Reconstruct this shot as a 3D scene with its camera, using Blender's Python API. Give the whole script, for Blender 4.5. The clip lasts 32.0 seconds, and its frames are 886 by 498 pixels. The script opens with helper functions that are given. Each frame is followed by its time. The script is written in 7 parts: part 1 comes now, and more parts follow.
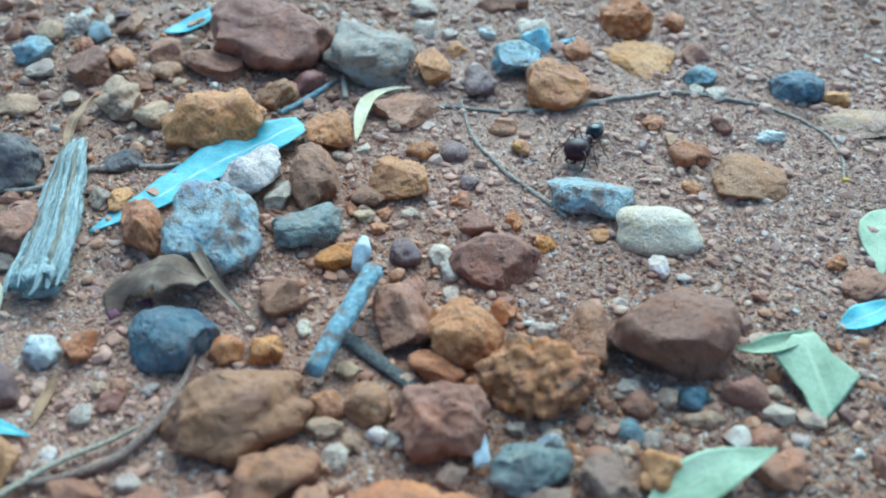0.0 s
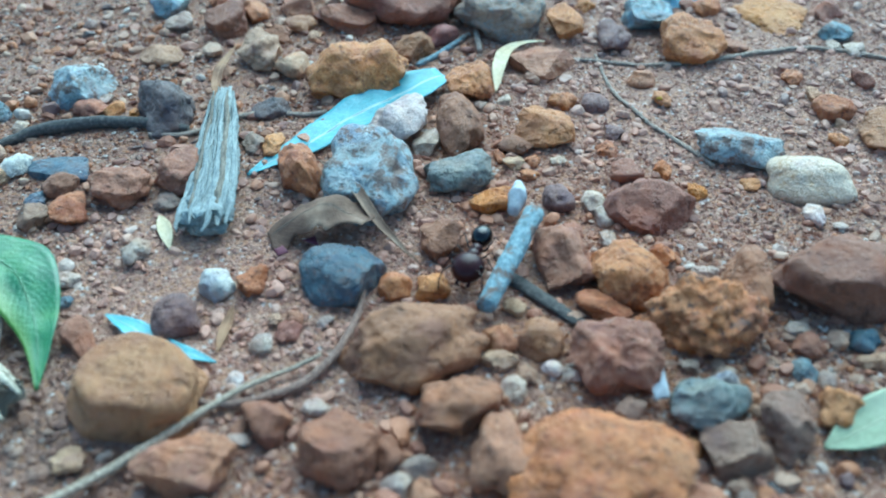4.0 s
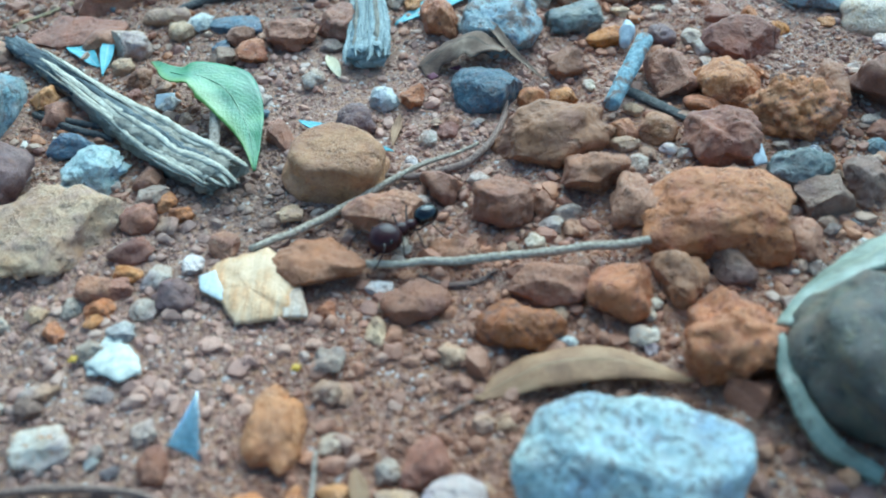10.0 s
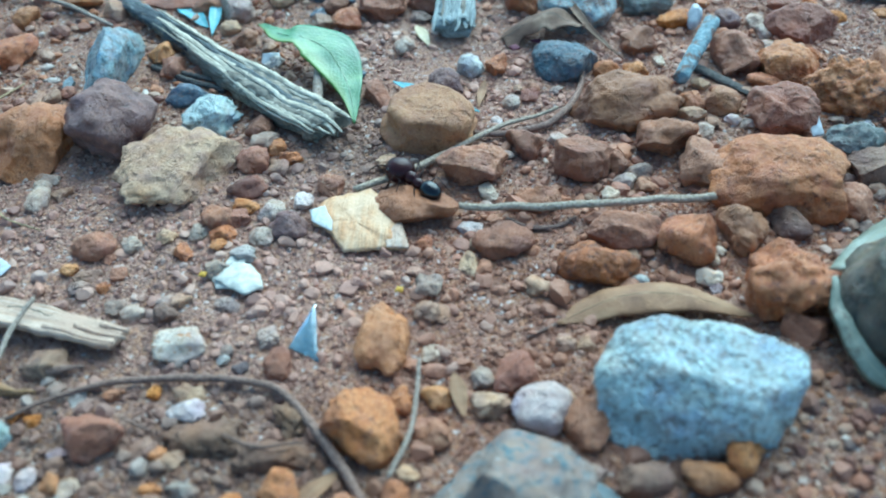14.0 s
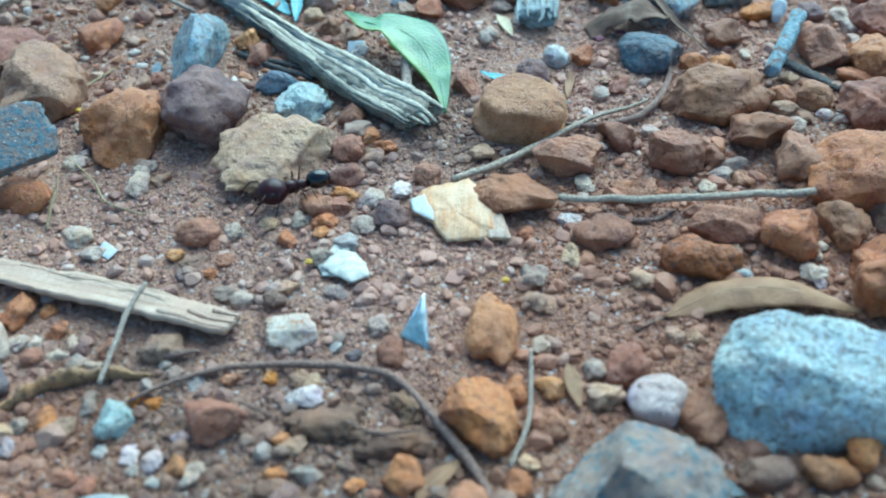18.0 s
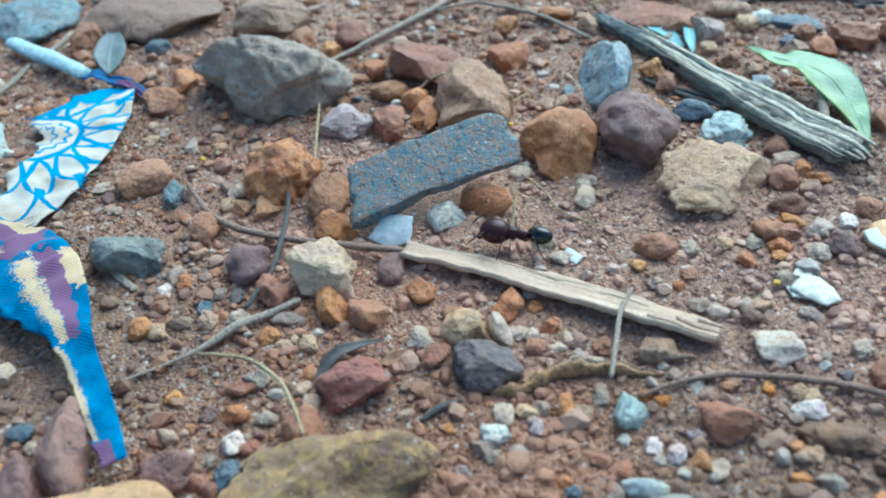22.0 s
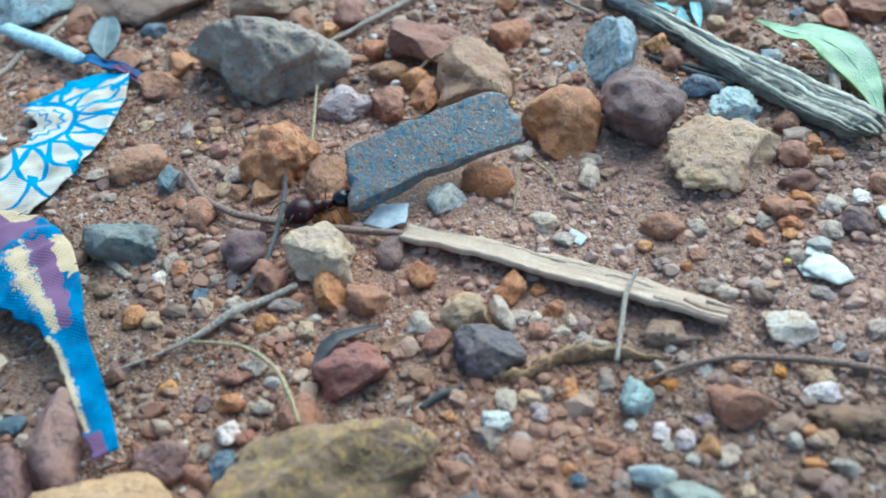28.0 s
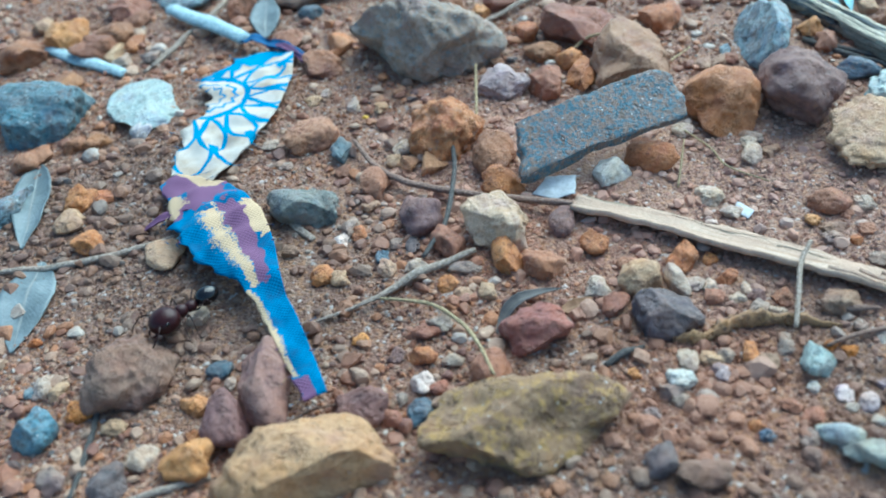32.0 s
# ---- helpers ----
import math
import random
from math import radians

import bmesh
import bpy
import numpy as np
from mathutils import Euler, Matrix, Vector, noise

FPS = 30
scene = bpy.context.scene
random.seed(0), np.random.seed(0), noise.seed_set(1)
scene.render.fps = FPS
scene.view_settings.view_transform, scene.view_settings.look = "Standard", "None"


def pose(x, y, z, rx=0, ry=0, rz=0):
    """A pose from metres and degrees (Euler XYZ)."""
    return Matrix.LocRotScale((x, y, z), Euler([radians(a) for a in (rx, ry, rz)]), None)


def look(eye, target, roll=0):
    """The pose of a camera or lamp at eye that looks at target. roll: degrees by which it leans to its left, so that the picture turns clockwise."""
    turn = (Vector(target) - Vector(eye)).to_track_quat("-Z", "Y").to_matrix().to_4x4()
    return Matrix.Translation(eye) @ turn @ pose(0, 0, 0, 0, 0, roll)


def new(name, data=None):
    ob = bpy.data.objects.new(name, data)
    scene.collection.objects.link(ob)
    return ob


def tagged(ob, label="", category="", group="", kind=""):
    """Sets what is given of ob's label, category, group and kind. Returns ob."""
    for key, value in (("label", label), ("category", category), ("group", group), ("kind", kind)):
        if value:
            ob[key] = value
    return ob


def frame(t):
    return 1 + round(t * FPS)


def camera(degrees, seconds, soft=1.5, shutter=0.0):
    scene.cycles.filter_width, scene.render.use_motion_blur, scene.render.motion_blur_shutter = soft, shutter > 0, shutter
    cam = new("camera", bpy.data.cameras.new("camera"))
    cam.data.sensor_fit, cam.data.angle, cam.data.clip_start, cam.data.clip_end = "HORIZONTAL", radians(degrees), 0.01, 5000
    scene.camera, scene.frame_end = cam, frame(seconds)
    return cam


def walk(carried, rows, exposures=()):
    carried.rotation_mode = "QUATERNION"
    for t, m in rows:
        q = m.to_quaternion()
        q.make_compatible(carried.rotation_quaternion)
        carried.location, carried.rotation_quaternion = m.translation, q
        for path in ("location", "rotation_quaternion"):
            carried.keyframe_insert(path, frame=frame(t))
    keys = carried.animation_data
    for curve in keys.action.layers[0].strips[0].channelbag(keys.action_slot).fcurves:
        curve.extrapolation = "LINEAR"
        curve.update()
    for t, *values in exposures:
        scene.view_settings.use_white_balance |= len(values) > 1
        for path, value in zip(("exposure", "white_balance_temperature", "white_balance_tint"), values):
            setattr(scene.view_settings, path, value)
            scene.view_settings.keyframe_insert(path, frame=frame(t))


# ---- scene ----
cam = camera(49.31, 32.0, soft=2.0)
cam.data.dof.use_dof, cam.data.dof.focus_distance, cam.data.dof.aperture_fstop = True, 0.188, 19.0
PATH = [
    (0, 0.10774, -0.05444, 0.10852, 51.898, -0.574, -4.045),
    (0.5, 0.11260, -0.05240, 0.10953, 51.767, -1.403, -4.030),
    (1, 0.10930, -0.05210, 0.10710, 51.898, -0.868, -3.899),
    (1.5, 0.10153, -0.05202, 0.10521, 51.787, -0.523, -3.081),
    (2, 0.09780, -0.05181, 0.10422, 51.727, 0.120, -2.477),
    (2.5, 0.09892, -0.05204, 0.10383, 51.675, 0.174, -2.517),
    (3, 0.09501, -0.05238, 0.10293, 51.460, 0.461, -1.957),
    (3.5, 0.09186, -0.05308, 0.10392, 51.338, 0.778, -1.489),
    (4, 0.08833, -0.05953, 0.10483, 50.774, 0.483, -1.300),
    (4.5, 0.08643, -0.06567, 0.10881, 50.700, 0.698, -0.767),
    (6.5, 0.07724, -0.07588, 0.10649, 51.439, 0.689, -1.470),
    (7, 0.07296, -0.07803, 0.10471, 51.128, 0.256, -1.344),
    (7.5, 0.06948, -0.07805, 0.10447, 51.128, 0.709, -1.133),
    (8, 0.07205, -0.08206, 0.10366, 50.665, 0.807, -1.066),
    (8.5, 0.07114, -0.08672, 0.10304, 50.482, 1.164, -1.103),
    (9, 0.07167, -0.09512, 0.10279, 50.565, 2.214, -0.409),
    (9.5, 0.07254, -0.10152, 0.10217, 49.671, 1.971, -0.679),
    (10, 0.07022, -0.10519, 0.10293, 49.325, 2.682, 0.199),
    (10.5, 0.06599, -0.11036, 0.10363, 49.775, 2.627, 0.614),
    (11, 0.06706, -0.12135, 0.10466, 49.198, 3.443, 3.815),
    (11.5, 0.06367, -0.12744, 0.10530, 48.768, 2.853, 5.131),
    (12, 0.05955, -0.12984, 0.10806, 47.634, 3.670, 5.648),
    (12.5, 0.05130, -0.13400, 0.10047, 49.083, 3.773, 5.776),
    (13, 0.05702, -0.13258, 0.10400, 48.936, 4.648, 6.406),
    (13.5, 0.06268, -0.12745, 0.10795, 49.287, 2.952, 4.015),
    (15.5, 0.05013, -0.12316, 0.10835, 48.811, 0.829, 2.590),
    (16, 0.05029, -0.12230, 0.10753, 48.510, 1.287, 3.457),
    (16.5, 0.05001, -0.12276, 0.10743, 48.475, 0.916, 3.210),
    (17, 0.04975, -0.12405, 0.10790, 48.231, 1.353, 3.532),
    (17.5, 0.05005, -0.12455, 0.10969, 48.376, 1.101, 3.496),
    (18, 0.04578, -0.12660, 0.11023, 48.362, 1.604, 4.407),
    (18.5, 0.04310, -0.12942, 0.11105, 47.956, 1.738, 5.390),
    (19, 0.03889, -0.13162, 0.11303, 48.065, 1.740, 6.322),
    (19.5, 0.02831, -0.13466, 0.11364, 48.526, 1.995, 7.713),
    (20, 0.01750, -0.13852, 0.11424, 48.639, 2.934, 10.430),
    (20.5, 0.00902, -0.14088, 0.11516, 48.909, 3.500, 11.989),
    (21, -0.00105, -0.14263, 0.11621, 49.645, 3.388, 12.803),
    (21.5, -0.00478, -0.14319, 0.11663, 49.853, 3.846, 13.653),
    (22, -0.00987, -0.14567, 0.11779, 50.430, 3.147, 13.725),
    (22.5, -0.01157, -0.14779, 0.11687, 50.466, 3.013, 13.626),
    (23, -0.01642, -0.14666, 0.11629, 50.558, 4.401, 14.726),
    (23.5, -0.01261, -0.14529, 0.11481, 50.183, 4.121, 14.322),
    (24, -0.01409, -0.14354, 0.11390, 50.409, 4.115, 14.318),
    (24.5, -0.01141, -0.14455, 0.11433, 50.015, 4.011, 13.934),
    (25, -0.01026, -0.14323, 0.11239, 50.096, 4.073, 13.771),
    (25.5, -0.01024, -0.14164, 0.11149, 49.584, 4.339, 13.769),
    (26, -0.00985, -0.14113, 0.11130, 49.547, 4.290, 13.626),
    (26.5, -0.00905, -0.14142, 0.11149, 49.518, 4.125, 13.464),
    (28.5, -0.00891, -0.14291, 0.11460, 49.705, 4.131, 13.857),
    (29, -0.01110, -0.14453, 0.11459, 49.870, 4.147, 14.003),
    (29.5, -0.01213, -0.14442, 0.11430, 49.853, 4.733, 14.591),
    (30, -0.01327, -0.14592, 0.11525, 49.997, 4.408, 14.569),
    (30.5, -0.01661, -0.15212, 0.11524, 49.761, 4.778, 15.956),
    (31, -0.01993, -0.15485, 0.11771, 49.772, 5.508, 17.272),
    (31.5, -0.01974, -0.15502, 0.11794, 49.913, 5.149, 16.981),
    (32, -0.02451, -0.15657, 0.11703, 49.724, 5.791, 17.797),
]
walk(cam, [(t, pose(x, y, z, rx, ry, rz)) for t, x, y, z, rx, ry, rz in PATH], exposures=[(0.0, 0.44, 4760, -20.5), (9.0, 0.41, 4810, -19.0), (19.0, 0.41, 4820, -19.0), (20.5, 0.41, 4930, -18.0), (22.5, 0.43, 5250, -13.0), (32.0, 0.43, 5250, -12.0)])

# ---- daylight: open shade under a bright sky ----
world = bpy.data.worlds.new("world")
scene.world = world
world.use_nodes = True
sky = world.node_tree.nodes.new("ShaderNodeTexSky")
sky.sky_type, sky.sun_disc = "NISHITA", False
sky.sun_elevation, sky.sun_rotation = radians(46), radians(15)
sky.air_density, sky.dust_density, sky.ozone_density = 1.0, 2.0, 1.0
back = world.node_tree.nodes["Background"]
world.node_tree.links.new(sky.outputs[0], back.inputs[0])
back.inputs[1].default_value = 0.175
sun = new("sun", bpy.data.lights.new("sun", "SUN"))
sun.data.energy, sun.data.angle, sun.data.color = 3.4, radians(60), (1.0, 0.985, 0.96)
sun.matrix_world = look((0.25, 1.0, 1.05), (0, 0, 0))

# ---- materials ----
def nodes_of(name):
    m = bpy.data.materials.new(name)
    m.use_nodes = True
    t = m.node_tree
    return m, t, t.nodes["Principled BSDF"]


def add(t, kind, **values):
    n = t.nodes.new("ShaderNode" + kind)
    for key, value in values.items():
        if key in n.inputs:
            n.inputs[key].default_value = value
    return n


def ramp(t, fac, stops, constant=False):
    n = t.nodes.new("ShaderNodeValToRGB")
    if constant:
        n.color_ramp.interpolation = "CONSTANT"
    els = n.color_ramp.elements
    while len(els) < len(stops):
        els.new(0.5)
    for e, (at, c) in zip(els, stops):
        e.position, e.color = at, (*c, 1) if len(c) == 3 else c
    t.links.new(fac, n.inputs[0])
    return n.outputs[0]


def mix(t, fac, a, b, how="MIX"):
    n = t.nodes.new("ShaderNodeMix")
    n.data_type, n.blend_type = "RGBA", how
    for sock, v in ((n.inputs["Factor"], fac), (n.inputs[6], a), (n.inputs[7], b)):
        if isinstance(v, (int, float)):
            sock.default_value = v
        elif isinstance(v, tuple):
            sock.default_value = (*v, 1)
        else:
            t.links.new(v, sock)
    return n.outputs[2]


def calc(t, op, a, b=0.0, c=0.0):
    n = t.nodes.new("ShaderNodeMath")
    n.operation = op
    for sock, v in zip(n.inputs, (a, b, c)):
        if isinstance(v, (int, float)):
            sock.default_value = v
        else:
            t.links.new(v, sock)
    return n.outputs[0]


def tex(t, kind, vec, scale, detail=4.0, rough=0.6):
    n = t.nodes.new("ShaderNodeTex" + kind)
    n.inputs["Scale"].default_value = scale
    if kind == "Noise":
        n.inputs["Detail"].default_value, n.inputs["Roughness"].default_value = detail, rough
    t.links.new(vec, n.inputs["Vector"])
    return n


def shifted(t):
    """Object coordinates, moved by each object's own random number so that no two stones share a pattern."""
    co, info = t.nodes.new("ShaderNodeTexCoord"), t.nodes.new("ShaderNodeObjectInfo")
    n = t.nodes.new("ShaderNodeVectorMath")
    n.operation = "ADD"
    t.links.new(co.outputs["Object"], n.inputs[0])
    t.links.new(info.outputs["Random"], n.inputs[1])
    return n.outputs[0], info.outputs["Random"]


def bumped(t, bsdf, height, strength, distance):
    n = t.nodes.new("ShaderNodeBump")
    n.inputs["Strength"].default_value, n.inputs["Distance"].default_value = strength, distance
    t.links.new(height, n.inputs["Height"])
    t.links.new(n.outputs[0], bsdf.inputs["Normal"])


def dusty(b, weight):
    """A sheen as of fine dust, added to brighten surfaces seen at a slant."""
    b.inputs["Sheen Weight"].default_value, b.inputs["Sheen Roughness"].default_value = weight, 0.4
    b.inputs["Sheen Tint"].default_value = (1.0, 0.93, 0.86, 1)


def rock(name, dark, mid, light, spots=None, spot_share=0.3, spot_scale=1100, pits=0.35, gloss=0.6, vary=0.35, bump=0.8, soil=0.36, glint=0.03):
    """Stone: large tints, fine grain, mineral spots or pits, and dusty red soil left in patches."""
    m, t, b = nodes_of(name)
    vec, rnd = shifted(t)
    big, fine, tiny = tex(t, "Noise", vec, 170, 5), tex(t, "Noise", vec, 900, 5, 0.7), tex(t, "Noise", vec, 3200, 3)
    col = ramp(t, big.outputs[0], [(0.3, dark), (0.5, mid), (0.7, light)])
    col = mix(t, ramp(t, fine.outputs[0], [(0.35, (0, 0, 0)), (0.7, (1, 1, 1))]), col, light)
    patch = tex(t, "Noise", vec, 420, 6, 0.75)
    col = mix(t, ramp(t, patch.outputs[0], [(0.33, (1, 1, 1)), (0.43, (0, 0, 0))]), col, dark)
    col = mix(t, ramp(t, patch.outputs["Color"], [(0.54, (0, 0, 0)), (0.68, (0.55, 0.55, 0.55))]), col, tuple(0.4 * a + 0.6 * b for a, b in zip((0.48, 0.22, 0.08), mid)))
    chalk = ramp(t, tex(t, "Noise", vec, 330, 7, 0.8).outputs[0], [(0.55, (0, 0, 0)), (0.72, (0.6, 0.6, 0.6))])
    col = mix(t, chalk, col, tuple(0.3 * a + 0.75 * b for a, b in zip((0.4, 0.34, 0.29), light)))
    col = mix(t, 0.4, col, ramp(t, tiny.outputs[0], [(0.34, (0.3, 0.3, 0.3)), (0.6, (1.15, 1.15, 1.15))]), "MULTIPLY")
    blush = tex(t, "Noise", vec, 135, 4, 0.6)
    col = mix(t, ramp(t, blush.outputs[0], [(0.5, (0, 0, 0)), (0.66, (0.6, 0.6, 0.6))]), col, tuple(c * k for c, k in zip(mid, (0.8, 0.78, 1.05))))
    col = mix(t, ramp(t, blush.outputs["Color"], [(0.52, (0, 0, 0)), (0.66, (0.5, 0.5, 0.5))]), col, tuple(c * k for c, k in zip(light, (1.1, 0.92, 0.7))))
    if spots:
        wob = t.nodes.new("ShaderNodeVectorMath")
        wob.operation = "MULTIPLY_ADD"
        wob.inputs[1].default_value = (0.0022, 0.0022, 0.0022)
        t.links.new(tex(t, "Noise", vec, 1500, 3).outputs["Color"], wob.inputs[0])
        t.links.new(vec, wob.inputs[2])
        cell = tex(t, "Noise", wob.outputs[0], spot_scale * 0.75, 4, 0.7)
        edge = 0.5 + (0.5 - spot_share) * 0.3
        pick = ramp(t, cell.outputs[0], [(edge - 0.02, (0, 0, 0)), (edge + 0.035, (1, 1, 1))])
        col = mix(t, calc(t, "MULTIPLY", pick, 0.85), col, spots)
    # sparkle of crystal faces, put into the colour as tiny pale specks
    spark = tex(t, "Voronoi", vec, 1700)
    star = calc(t, "MULTIPLY", calc(t, "GREATER_THAN", spark.outputs["Color"], 1 - glint), calc(t, "LESS_THAN", spark.outputs["Distance"], 0.36))
    pit = ramp(t, tex(t, "Noise", vec, 520, 3).outputs[0], [(0.3, (0, 0, 0)), (0.42, (1, 1, 1))])
    col = mix(t, pits, col, pit, "MULTIPLY")
    dust = ramp(t, tex(t, "Noise", vec, 210, 8, 0.85).outputs[0], [(0.42, (0, 0, 0)), (0.66, (1, 1, 1))])
    col = mix(t, calc(t, "MULTIPLY", dust, soil), col, (0.3, 0.185, 0.13))
    col = mix(t, calc(t, "MULTIPLY", star, 0.7), col, (0.66, 0.7, 0.68))
    hsv = add(t, "HueSaturation")
    t.links.new(calc(t, "MULTIPLY_ADD", rnd, vary, 1 - vary / 2), hsv.inputs["Value"])
    t.links.new(calc(t, "MULTIPLY_ADD", rnd, 0.016, 0.483), hsv.inputs["Hue"])
    hsv.inputs["Saturation"].default_value = 1.18
    t.links.new(col, hsv.inputs["Color"])
    t.links.new(hsv.outputs[0], b.inputs["Base Color"])
    b.inputs["Roughness"].default_value = gloss
    b.inputs["Specular IOR Level"].default_value = 0.55
    dusty(b, 0.05)
    h = calc(t, "ADD", fine.outputs[0], calc(t, "MULTIPLY", tiny.outputs[0], 0.3))
    h = calc(t, "ADD", h, calc(t, "MULTIPLY", pit, 0.5))
    bumped(t, b, h, bump, 0.0009)
    return m


